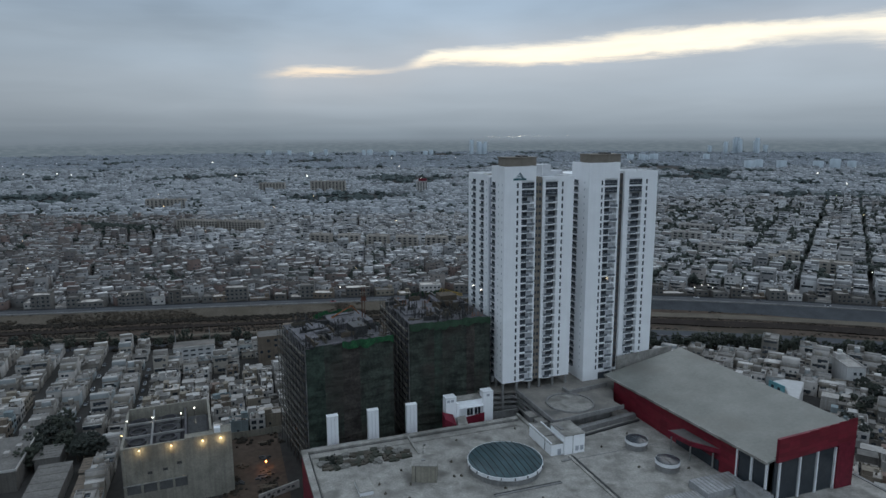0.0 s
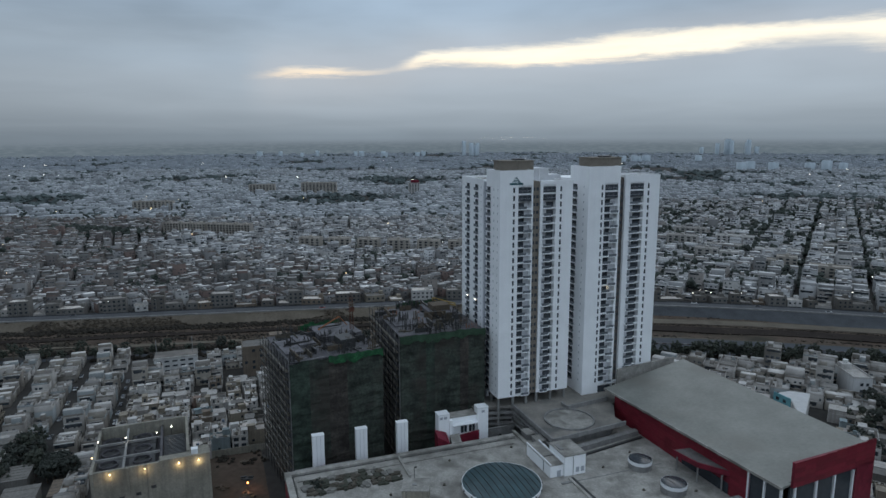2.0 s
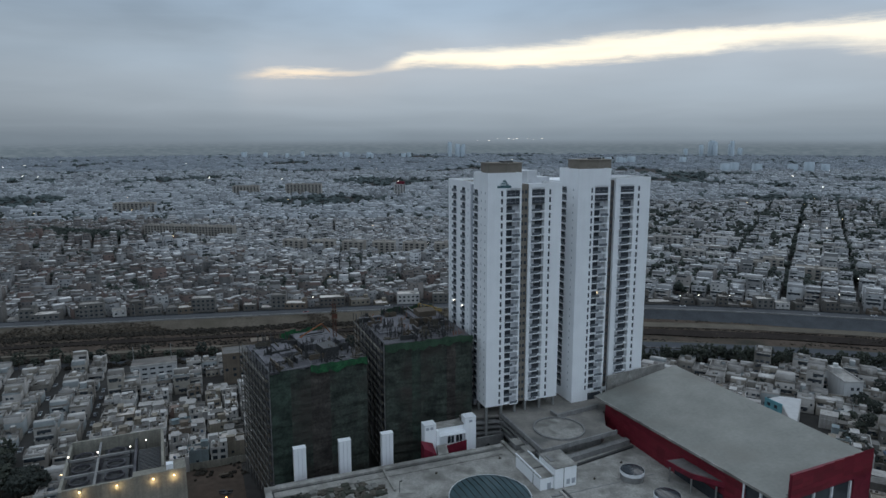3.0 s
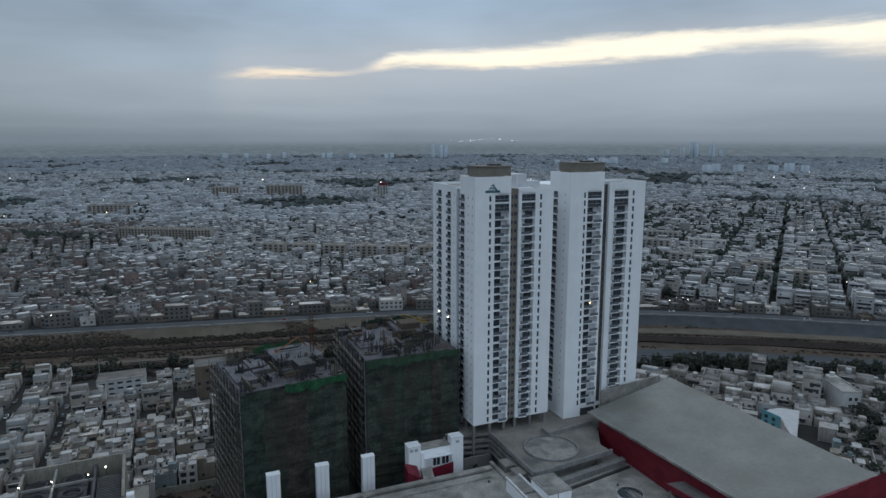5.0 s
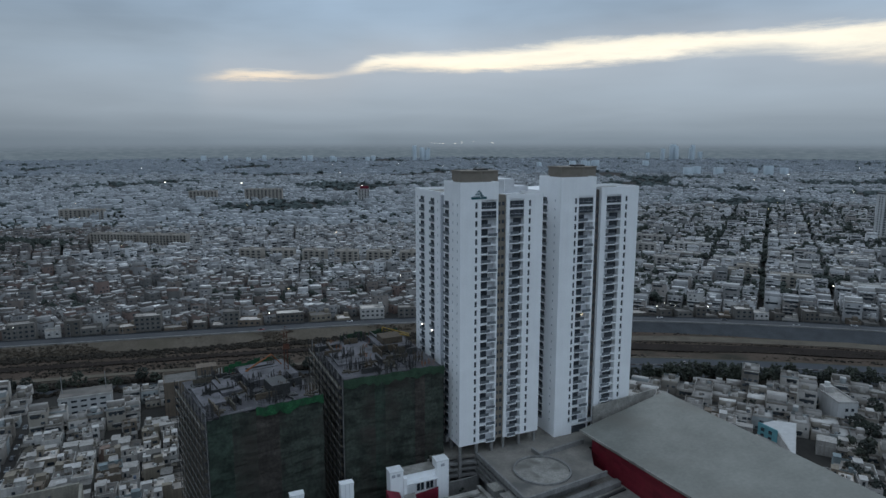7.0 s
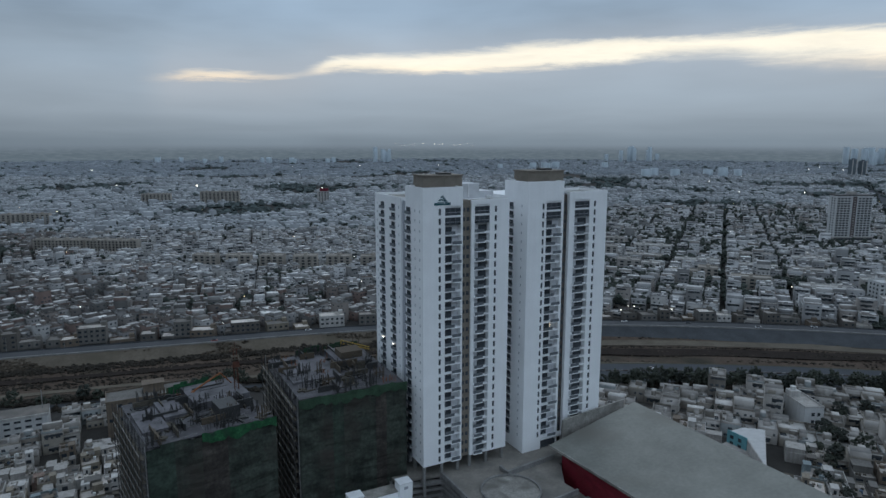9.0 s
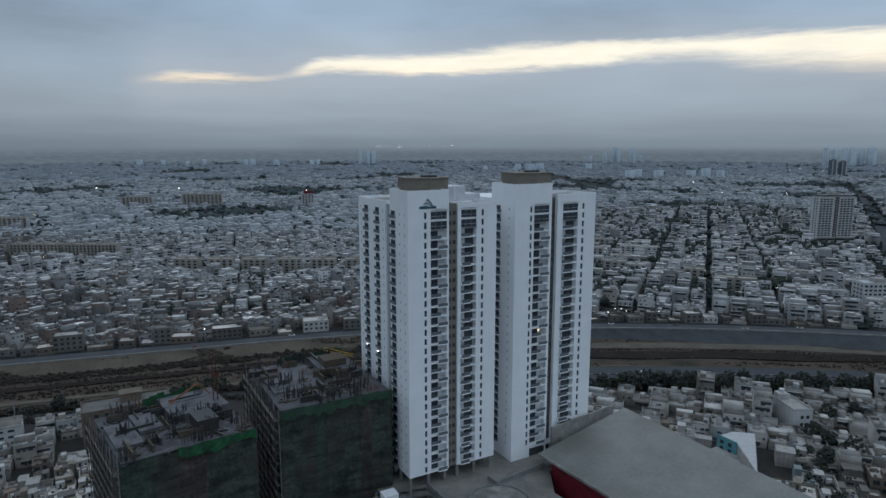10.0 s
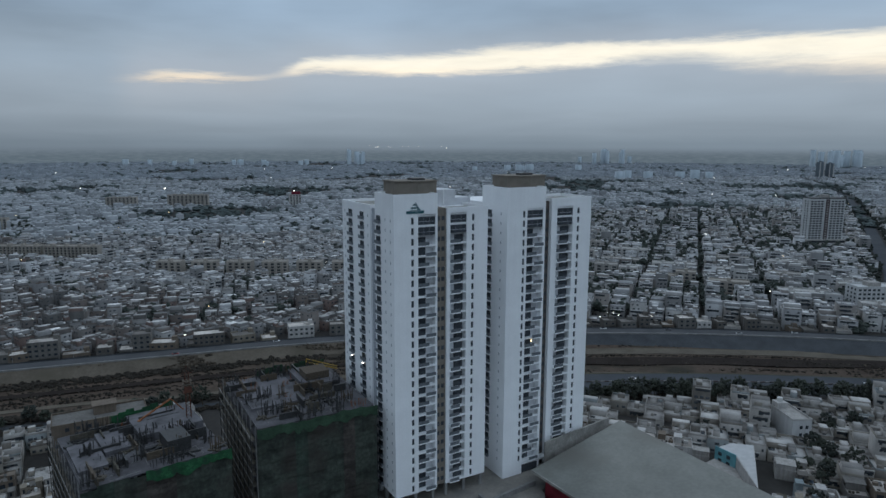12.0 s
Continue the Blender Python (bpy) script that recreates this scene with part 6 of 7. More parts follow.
# continuous dark belts: bank foot, both sides of the channels, behind the houses
for x0, x1, d0, wide, rmax, step in ((-430, 60, -21.5, 3.4, 2.1, 0.55), (-430, 60, -26.5, 2.4, 1.6, 0.8), (-430, 60, -34.5, 1.2, 1.2, 1.4), (-430, 70, -43.0, 1.5, 1.2, 1.2), (50, 480, -40.0, 1.2, 1.0, 1.2), (50, 480, -49.0, 3.4, 1.2, 0.7), (50, 480, -56.0, 1.5, 1.1, 1.2), (-430, 40, -50, 3.0, 1.2, 1.0), (-430, 30, -56, 2.0, 1.0, 1.5), (-430, 20, -71, 2.6, 1.6, 0.9), (-430, 20, -81, 3.2, 2.6, 0.7), (-430, 20, -95, 2.0, 2.2, 0.9), (62, 480, -117, 2.5, 2.8, 0.7), (62, 480, -122, 2.5, 3.0, 0.8)):
    x = x0
    while x < x1:
        if noise.noise(Vector((x * 0.018, d0 * 0.7, 6.0))) > -0.28:
            r = tr.uniform(0.5, 1.0) * rmax
            d = d0 + tr.gauss(0, wide * 0.6)
            z = 0.0 if d < -78 else bedz(x, d)
            gd.clump(x, canal_y(x) + d, z + r * 0.35, r, tr, 0.65)
        x += step * tr.uniform(0.5, 1.5)
for i in range(3800):
    x = tr.uniform(-420, 60)
    q = tr.random() ** 0.6
    if noise.noise(Vector((x * 0.022, q * 0.8, 8.0))) < 0.02:
        continue
    r = tr.uniform(0.4, 1.3)
    (gd if tr.random() < 0.12 else g).clump(x, canal_y(x) - 7.6 - bank_w(x) * q, 3.0 - 4.8 * q + r * 0.2, r, tr, 0.45)
for i in range(150):
    uu, vv = tr.choice(((-114.5, 8), (-113, 0), (-95, 38), (-108, 41), (-100, -4), (-112, -12)))
    x, y = P(uu + tr.gauss(0, 2.2), vv + tr.gauss(0, 4.5))
    r = tr.uniform(0.4, 1.3)
    gd.clump(x, y, r * 0.35, r, tr, 0.7)
solid("scrub", g, [SCRUB], "dry brown scrub on the river bed", "scrub", kind="stuff")
solid("thorn_scrub", gd, [DARKSCRUB], "dark thorny scrub in belts along the river bed", "scrub", kind="stuff")
# dark group of trees by the sheds
for du_, dv_ in ((-189, 66), (-184, 70), (-188, 75), (-183, 78), (-186, 62), (-180, 66), (-171, 47), (-168, 52), (-166, 44)):
    put_tree(*P(du_ + tr.uniform(-1, 1), dv_ + tr.uniform(-1, 1)), 0.0, tr.choice((0, 3)), tr.uniform(0.85, 1.1))

# ---------------------------------------------------------------- the city beyond the river
cr_ = np.random.RandomState(3)


class Mass:
    """Gathers many boxes as arrays for one mesh."""

    def __init__(self):
        self.v, self.f, self.m, self.n = [], [], [], 0

    def boxes(self, cx, cy, ang, hx, hy, z0, z1, mi_wall=0, mi_top=1):
        cx, cy, ang, hx, hy, z0, z1 = [np.broadcast_to(np.asarray(q, float), np.shape(cx)) for q in (cx, cy, ang, hx, hy, z0, z1)]
        k = len(cx)
        if not k:
            return
        c, s = np.cos(ang), np.sin(ang)
        vv = np.zeros((k, 8, 3))
        for i, (a, b, top) in enumerate(((-1, -1, 0), (1, -1, 0), (1, 1, 0), (-1, 1, 0), (-1, -1, 1), (1, -1, 1), (1, 1, 1), (-1, 1, 1))):
            vv[:, i, 0] = cx + a * hx * c - b * hy * s
            vv[:, i, 1] = cy + a * hx * s + b * hy * c
            vv[:, i, 2] = z1 if top else z0
        base = self.n + 8 * np.arange(k)[:, None, None]
        quads = np.array([(4, 5, 6, 7), (0, 1, 5, 4), (1, 2, 6, 5), (2, 3, 7, 6), (3, 0, 4, 7)])[None]
        self.v.append(vv.reshape(-1, 3))
        self.f.append((base + quads).reshape(-1, 4))
        mm = np.tile(np.array([mi_top, mi_wall, mi_wall, mi_wall, mi_wall]), k)
        self.m.append(mm)
        self.n += 8 * k

    def mesh(self, name, mats):
        v, f, m = np.concatenate(self.v), np.concatenate(self.f), np.concatenate(self.m)
        me = bpy.data.meshes.new(name)
        me.vertices.add(len(v))
        me.vertices.foreach_set("co", v.ravel())
        me.loops.add(f.size)
        me.loops.foreach_set("vertex_index", f.ravel())
        me.polygons.add(len(f))
        me.polygons.foreach_set("loop_start", np.arange(0, f.size, 4))
        for q in mats:
            me.materials.append(q)
        me.polygons.foreach_set("material_index", m)
        me.update(calc_edges=True)
        return me


def split_x(y):
    return 40 + 0.16 * (y - 262)


CANAL = np.vectorize(canal_y)


def wedge(x, y, extra=40):
    """Inside the part of the plain that the flight looks over."""
    lo = -19 - 0.78 * (y + 266) - extra
    hi = -19 + 1.02 * (y + 200) + extra
    return (x > lo) & (x < hi)


HIGHWAY = [(420, 250), (479, 317), (564, 411), (708, 591), (846, 759), (1254, 1277), (1632, 1820), (1897, 2295)]
STREET0, STREETW = 160.0, 53.8
# walk-up rows of the planned quarter: along the cross direction, along the street, length
APTS = [(STREET0 + STREETW * (k + 0.5) + o, b_, w_) for k, o, b_, w_ in ((0, -9, -212, 22), (0, 12, -205, 18), (1, -8, -232, 24), (1, 13, -226, 18), (2, -4, -242, 34), (3, 0, -262, 40), (4, -6, -292, 26), (0, 0, -158, 40), (1, -10, -168, 22), (1, 12, -166, 20), (2, 4, -176, 36), (3, -6, -182, 28), (0, 2, -84, 42), (2, 0, -104, 44), (4, 0, -214, 42), (3, 4, -110, 36), (-1, 4, -130, 34), (-1, 0, -60, 38))]
KEEP = [(-455, 612, 18), (-485, 620, 20), (-515, 630, 20), (-545, 640, 20), (-575, 650, 20), (618, 582, 40), (405, 276, 20), (424, 274, 20), (-410, 633, 24), (-380, 628, 24), (-350, 623, 24), (-320, 618, 24), (-300, 615, 22), (-398, 429, 14), (-371, 511, 14)] + [(-188 + 35 * k, 500 - 5 * k, 17) for k in range(6)] + [(200 + (aa + d) * math.cos(radians(-30)) - bb * math.sin(radians(-30)), 700 + (aa + d) * math.sin(radians(-30)) + bb * math.cos(radians(-30)), 11) for aa, bb, ln in APTS for d in (-ln / 3, 0, ln / 3)]


def free(x, y):
    """True where no larger block or road stands."""
    ok = np.ones(np.shape(x), bool)
    for cx, cy, r in KEEP:
        ok &= (x - cx) ** 2 + (y - cy) ** 2 > r * r
    for (x0, y0), (x1, y1) in zip(HIGHWAY, HIGHWAY[1:]):
        dx, dy = x1 - x0, y1 - y0
        t = np.clip(((x - x0) * dx + (y - y0) * dy) / (dx * dx + dy * dy), 0, 1)
        ok &= (x - x0 - t * dx) ** 2 + (y - y0 - t * dy) ** 2 > 19 ** 2
    return ok


def quarter(ang, du, dv, gap_u, every, region, jitter=0.15, fill=0.96, start=-1500.0, cross=0):
    """Plots on a turned grid; gap_u: street width after every so many plots across."""
    ca, sa = math.cos(ang), math.sin(ang)
    R = 1500
    out = []
    a = start
    i = 0
    while a < R:
        nv = int(2 * R / dv)
        b = -R + dv * (np.arange(nv) + cr_.uniform(0, 1))
        b = b + cr_.uniform(-jitter, jitter, nv) * dv
        aj = a + cr_.uniform(-0.06, 0.06, nv) * du
        x = 200 + aj * ca - b * sa
        y = 700 + aj * sa + b * ca
        if cross:      # gaps of the side lanes, staggered from block to block
            b = np.where((b + 37.0 * (i // every)) % cross < 5.5, -9e4, b)
            x = np.where(b < -8e4, 9e5, x)
        ok = region(x, y) & free(x, y) & (cr_.rand(nv) < fill)
        if ok.any():
            out.append(np.stack([x[ok], y[ok]], 1))
        i += 1
        a += du + (gap_u if i % every == 0 else 0.0)
    return np.concatenate(out)


def windows_for(M, cx, cy, ang, hx, hy, h, mi, n_u=3, n_v=2, storeys=3.05, p=0.62):
    """Small proud window boxes on the two walls that look towards the river."""
    c, s = np.cos(ang), np.sin(ang)
    for i in range(5):
        z = 0.9 + storeys * i
        okz = h > z + 1.6
        for j in range(n_u):
            ok = okz & (cr_.rand(len(cx)) < p)
            t = ((j + 0.5 + cr_.uniform(-0.2, 0.2, len(cx))) / n_u * 2 - 1) * hx * 0.85
            sg = np.where(c > 0, -1.0, 1.0)      # the long wall whose normal points to -y
            x = cx + t * c - sg * hy * s
            y = cy + t * s + sg * hy * c
            M.boxes(x[ok], y[ok], ang[ok], 0.35 + 0.6 * cr_.rand(ok.sum()), 0.06, z, z + 0.9 + 0.5 * cr_.rand(ok.sum()), mi, mi)
        for j in range(n_v):
            ok = okz & (cr_.rand(len(cx)) < p)
            t = ((j + 0.5 + cr_.uniform(-0.2, 0.2, len(cx))) / n_v * 2 - 1) * hy * 0.85
            sg = np.where(s > 0, -1.0, 1.0)
            x = cx + sg * hx * c - t * s
            y = cy + sg * hx * s + t * c
            M.boxes(x[ok], y[ok], ang[ok], 0.06, 0.35 + 0.6 * cr_.rand(ok.sum()), z, z + 0.9 + 0.5 * cr_.rand(ok.sum()), mi, mi)


def fringe(x, y):
    """Ragged border between the brown and the paler houses."""
    return 110 * np.array([noise.noise(Vector((a * 0.021, b * 0.021, 2.5))) + 0.7 * noise.noise(Vector((a * 0.06, b * 0.06, 7.5))) for a, b in zip(x, y)])


def banded(M, cx, cy, ang, hx, hy, h, dark, pale):
    """Balcony shade coloured in as dark strips, with projecting slabs, on the river-facing wall."""
    c, s = np.cos(ang), np.sin(ang)
    sg = np.where(c > 0, -1.0, 1.0)
    for i in range(6):
        z = 0.5 + 3.05 * i
        ok = (h > z + 2.5) & (cr_.rand(len(cx)) < 0.6)
        n = int(ok.sum())
        w = hx * cr_.uniform(0.45, 0.92, len(hx))
        o = (hx - w) * cr_.uniform(-0.9, 0.9, len(hx))
        x, y = cx + o * c - sg * hy * s, cy + o * s + sg * hy * c
        M.boxes(x[ok], y[ok], ang[ok], w[ok], 0.07, z + cr_.uniform(0.8, 1.2, n), z + cr_.uniform(2.1, 2.6, n), dark, dark)
        M.boxes(x[ok] + (sg * -0.5 * s)[ok], y[ok] + (sg * 0.5 * c)[ok], ang[ok], w[ok] + 0.2, 0.55, z + 2.75, z + 2.95, pale, 1)


def build_quarter(name, pts, ang0, du, dv, mats, label, hmean, hvar, win=True, tall=0.06, bands=False):
    k = len(pts)
    cx, cy = pts[:, 0], pts[:, 1]
    ang = ang0 + cr_.uniform(-0.04, 0.04, k)
    hx, hy = du * cr_.uniform(0.40, 0.49, k), dv * cr_.uniform(0.40, 0.50, k)
    st = np.clip(np.round(cr_.normal(hmean, hvar, k)), 1, 6)
    st = np.where(cr_.rand(k) < tall, st + 2, st)
    h = 0.5 + 3.05 * st
    M = Mass()
    M.boxes(cx, cy, ang, hx, hy, 0, h)
    c, s = np.cos(ang), np.sin(ang)
    # parapets front and side
    for lx, ly, px, py in ((0, -1, 1, 0), (0, 1, 1, 0), (-1, 0, 0, 1), (1, 0, 0, 1)):
        ox, oy = lx * (hx - 0.12), ly * (hy - 0.12)
        M.boxes(cx + ox * c - oy * s, cy + ox * s + oy * c, ang, np.where(px, hx, 0.12), np.where(py, hy, 0.12), h, h + 0.85, 0, 0)
    # stair rooms, tanks, upper rooms
    ok = cr_.rand(k) < 0.75
    ox, oy = cr_.uniform(-0.5, 0.5, k) * hx, cr_.uniform(-0.5, 0.5, k) * hy
    M.boxes((cx + ox * c - oy * s)[ok], (cy + ox * s + oy * c)[ok], ang[ok], hx[ok] * cr_.uniform(0.25, 0.45, ok.sum()), hy[ok] * cr_.uniform(0.25, 0.5, ok.sum()), h[ok], h[ok] + cr_.uniform(1.8, 2.9, ok.sum()))
    ok = cr_.rand(k) < 0.4
    ox, oy = cr_.uniform(-0.7, 0.7, k) * hx, cr_.uniform(-0.7, 0.7, k) * hy
    M.boxes((cx + ox * c - oy * s)[ok], (cy + ox * s + oy * c)[ok], ang[ok], 0.7, 0.7, h[ok], h[ok] + 1.4, 1, 1)
    if bands:
        banded(M, cx, cy, ang, hx, hy, h, 2, 0)
    # second level over part of the house
    ok = cr_.rand(k) < 0.42
    f = cr_.uniform(0.3, 0.6, k)
    sd = np.where(cr_.rand(k) < 0.5, 1.0, -1.0)
    oy = sd * hy * (1 - f)
    M.boxes((cx - oy * s)[ok], (cy + oy * c)[ok], ang[ok], (hx * 0.96)[ok], (hy * f * 0.98)[ok], h[ok], (h + cr_.uniform(2.4, 3.2, k))[ok])
    # flat dark boxes added to the roofs, coloured as shaded wells and panels
    ok = cr_.rand(k) < 0.55
    ox, oy = cr_.uniform(-0.6, 0.6, k) * hx, cr_.uniform(-0.6, 0.6, k) * hy
    M.boxes((cx + ox * c - oy * s)[ok], (cy + ox * s + oy * c)[ok], ang[ok], cr_.uniform(0.6, 1.6, ok.sum()), cr_.uniform(0.8, 2.0, ok.sum()), h[ok], h[ok] + 0.25, 2, 2)
    # small odds and ends on the roofs
    for q in range(2):
        ok = cr_.rand(k) < 0.7
        ox, oy = cr_.uniform(-0.8, 0.8, k) * hx, cr_.uniform(-0.8, 0.8, k) * hy
        M.boxes((cx + ox * c - oy * s)[ok], (cy + ox * s + oy * c)[ok], ang[ok], cr_.uniform(0.3, 1.4, ok.sum()), cr_.uniform(0.3, 1.0, ok.sum()), h[ok], h[ok] + cr_.uniform(0.4, 1.3, ok.sum()), 0, 0)
    if win:
        windows_for(M, cx, cy, ang, hx, hy, h, 2)
    ob = new(name, M.mesh(name, mats))
    return tagged(ob, label, "houses", kind="stuff")


MIDY = 760


def patch(x, y, which):
    """Irregular districts of differing street direction."""
    q = np.array([noise.noise(Vector((a * 0.0055, b * 0.0055, 9.0))) for a, b in zip(x, y)])
    cls = np.where(q < -0.10, 0, np.where(q < 0.12, 1, 2))
    return cls == which


for i, (deg, du, dv) in enumerate(((27, 8.8, 10.6), (8, 10.4, 8.8), (44, 9.2, 11.2))):
    for y0, y1, mats, words, st in ((0, 440, [FARWALL_L, FARROOF_L, GLASS], "crowded grey-brown flat-roofed houses beyond the river", 1.8), (440, MIDY, [FARWALL_R, FARROOF_R, GLASS], "paler crowded flat-roofed houses farther from the river", 1.9)):
        pts = quarter(radians(deg), du, dv, 3.2, 3, lambda x, y, i=i: (y > CANAL(x) + 26) & (y < MIDY) & ((((y + 0.35 * (x + 100) + fringe(x, y)) < 360) | (x + 0.6 * fringe(x, y) < -330 - 0.3 * (y - 440))) == (y0 == 0)) & (x < split_x(y)) & wedge(x, y) & patch(x, y, i), 0.3, 0.95)
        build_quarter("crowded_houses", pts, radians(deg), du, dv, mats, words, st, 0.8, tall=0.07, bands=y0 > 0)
right_pts = quarter(radians(-30), 12.4, 11.2, 4.2, 4, lambda x, y: (y > CANAL(x) + 27) & (y < MIDY + 260) & (x >= split_x(y)) & wedge(x, y), 0.3, 0.93, STREET0 + 2.1 + 6.2 - 30 * STREETW, 92)
near_ = right_pts[:, 1] < 470
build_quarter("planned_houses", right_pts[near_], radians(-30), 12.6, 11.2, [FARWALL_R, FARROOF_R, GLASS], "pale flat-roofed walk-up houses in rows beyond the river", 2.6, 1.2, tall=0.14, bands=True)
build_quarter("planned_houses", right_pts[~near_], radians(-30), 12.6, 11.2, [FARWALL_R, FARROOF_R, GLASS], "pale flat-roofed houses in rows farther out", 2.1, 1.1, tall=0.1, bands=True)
more = np.array(overflow)
for side, nm in ((more[:, 0] < 20, "west_houses"), (more[:, 0] >= 20, "east_houses")):
    q = more[side]
    build_quarter(nm, q[:, :2], A21 if nm == "west_houses" else A60 - math.pi / 2, 9.6 if nm == "east_houses" else 8.6, 12.0 if nm == "east_houses" else 7.4, [NEARWALL, NEARROOF, GLASS], "pale flat-roofed terraced houses near the river", 1.3, 0.6, bands=True, tall=0.03)




def far_points(y0, y1, step):
    k = int((y1 - y0) * (0.78 + 1.02) * ((y0 + y1) / 2 + 230) / (step * step))
    y = y0 + (y1 - y0) * cr_.rand(k)
    lo, hi = -19 - 0.78 * (y + 266) - 60, -19 + 1.02 * (y + 200) + 60
    keep = cr_.rand(k) < (hi - lo) / (hi - lo).max()
    x = lo + (hi - lo) * cr_.rand(k)
    return x[keep], y[keep]


M = Mass()
for y0, y1, step, hx0, hx1, hm in ((760, 1300, 12.5, 5, 9, 1.9), (1300, 2300, 17, 6, 12, 1.9), (2300, 4900, 27, 8, 20, 2.2)):
    x, y = far_points(y0, y1, step)
    ok = ~((y < MIDY + 262) & (x > split_x(y)))
    # green and open gaps
    gaps = np.array([noise.noise(Vector((a * 0.0032, b * 0.0032, 5.0))) for a, b in zip(x, y)])
    ok &= (gaps < 0.26) & free(x, y)
    x, y = x[ok], y[ok]
    k = len(x)
    ang = np.where(x < split_x(y), radians(27), radians(-30)) + cr_.uniform(-0.06, 0.06, k)
    st = np.clip(np.round(cr_.normal(hm, 1.0, k)), 1, 7)
    h = 3.1 * st
    # the farthest houses take the rim palette, with more haze in the colour
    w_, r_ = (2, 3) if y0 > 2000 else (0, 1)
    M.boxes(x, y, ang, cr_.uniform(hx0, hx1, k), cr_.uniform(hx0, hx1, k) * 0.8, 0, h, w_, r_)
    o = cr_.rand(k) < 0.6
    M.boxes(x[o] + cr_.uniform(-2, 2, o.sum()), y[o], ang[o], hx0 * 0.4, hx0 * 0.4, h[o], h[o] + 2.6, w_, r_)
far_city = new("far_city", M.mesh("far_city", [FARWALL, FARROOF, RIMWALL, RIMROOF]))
tagged(far_city, "grey low city reaching to the horizon, haze mixed into its colours", "city", kind="stuff")
# clusters of higher blocks, with the haze put into their colour
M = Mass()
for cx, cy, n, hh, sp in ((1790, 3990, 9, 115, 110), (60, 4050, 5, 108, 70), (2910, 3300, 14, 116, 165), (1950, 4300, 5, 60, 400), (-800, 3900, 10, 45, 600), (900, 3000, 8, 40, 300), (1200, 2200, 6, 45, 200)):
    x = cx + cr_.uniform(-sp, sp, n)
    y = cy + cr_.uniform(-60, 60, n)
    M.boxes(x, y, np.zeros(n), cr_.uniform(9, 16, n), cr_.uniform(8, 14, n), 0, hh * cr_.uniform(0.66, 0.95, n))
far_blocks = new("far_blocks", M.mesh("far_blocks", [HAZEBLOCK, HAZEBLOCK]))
tagged(far_blocks, "grey high-rise blocks near the horizon, paled for haze in their colour", "tower blocks", kind="stuff")


# ---------------------------------------------------------------- apartment rows and slabs that stand out
def apartment(x, y, turn, length, deep, storeys, mt, label, bays):
    t = thing("apartment_block", label, "apartment block", x, y, 0, turn, "apartment blocks")
    h = 0.6 + 3.1 * storeys
    a, b = length / 2, deep / 2
    part("body", Geo().box(-a, a, -b, b, 0, h), [mt], t)
    part("parapet", Geo().box(-a - 0.1, a + 0.1, -b - 0.1, -b + 0.25, h, h + 1.0).box(-a - 0.1, a + 0.1, b - 0.25, b + 0.1, h, h + 1.0).box(-a - 0.1, -a + 0.25, -b + 0.25, b - 0.25, h, h + 1.0).box(a - 0.25, a + 0.1, -b + 0.25, b - 0.25, h, h + 1.0), [mt], t)
    w = length / bays
    g = Geo()
    for k in range(bays):
        g.box(-a + w * (k + 0.08), -a + w * (k + 0.36), -b - 1.4, -b, 0, h + 0.6)
    part("stair_fin", g, [mt], t)["kind"] = "stuff"
    g = Geo()
    for i in range(storeys):
        for k in range(bays):
            x0 = -a + w * (k + 0.46)
            g.box(x0, x0 + w * 0.46, -b - 0.08, -b, 0.9 + 3.1 * i, 2.6 + 3.1 * i)
    part("glazing", g, [GLASS], t)["kind"] = "stuff"
    for k in range(max(1, bays // 3)):
        x0 = -a + length * (k + 0.5) / max(1, bays // 3)
        part("stair_room", Geo().box(x0 - 1.6, x0 + 1.6, -2.4, 2.4, h, h + 2.7), [mt], t)
    return t


apartment(-390, 630, -9, 62, 12, 5, CREAM, "long cream apartment row with stair fins", 14)
apartment(-325, 619, -9, 62, 12, 5, CREAM, "long cream apartment row with stair fins", 14)
for k in range(6):
    apartment(-188 + 35 * k, 500 - 5 * k, -12 + 8 * (k % 2), 25, 12, 5, CREAM, "weathered cream apartment block with flat roof", 4)
apartment(-560, 900, 5, 70, 13, 6, CREAM, "plain beige apartment block with flat roof", 10)
apartment(-330, 1230, 0, 80, 16, 9, CREAM, "taller beige apartment block with flat roof", 10)
apartment(-470, 1260, 4, 60, 14, 7, CREAM, "plain beige apartment block with flat roof", 8)
apartment(-110, 1180, 6, 24, 16, 10, HOUSEWALL[0], "white mid-rise block with a red sign", 4)
solid("red_sign", Geo().box(-8, 10, -0.5, 0.5, 0, 6), [RED], "plain red roof sign", "sign", m=pose(-108, 1171, 32.6, 0, 0, 6))
for aa, bb, ln in APTS:
    x, y = 200 + aa * math.cos(radians(-30)) - bb * math.sin(radians(-30)), 700 + aa * math.sin(radians(-30)) + bb * math.cos(radians(-30))
    pale_ = (int(aa) + int(bb)) % 3
    apartment(x, y, -30, ln, 13, 4 + int(aa) % 2, (CREAM, HOUSEWALL[5], HOUSEWALL[0])[pale_], ("cream walk-up row with stair fins", "off-white walk-up block with stair fins", "white walk-up block with stair fins")[pale_], max(3, int(ln / 6)))

g = Geo()
for (x0, y0), (x1, y1) in zip(HIGHWAY, HIGHWAY[1:]):
    d = Vector((x1 - x0, y1 - y0)).normalized()
    nx, ny = -d.y * 9, d.x * 9
    g.prism([(x0 - nx, y0 - ny), (x1 - nx, y1 - ny), (x1 + nx, y1 + ny), (x0 + nx, y0 + ny)], 0.0, 0.3)
solid("highway", g, [ASPHALT], "wide dark road running out through the city", "road", kind="structure")

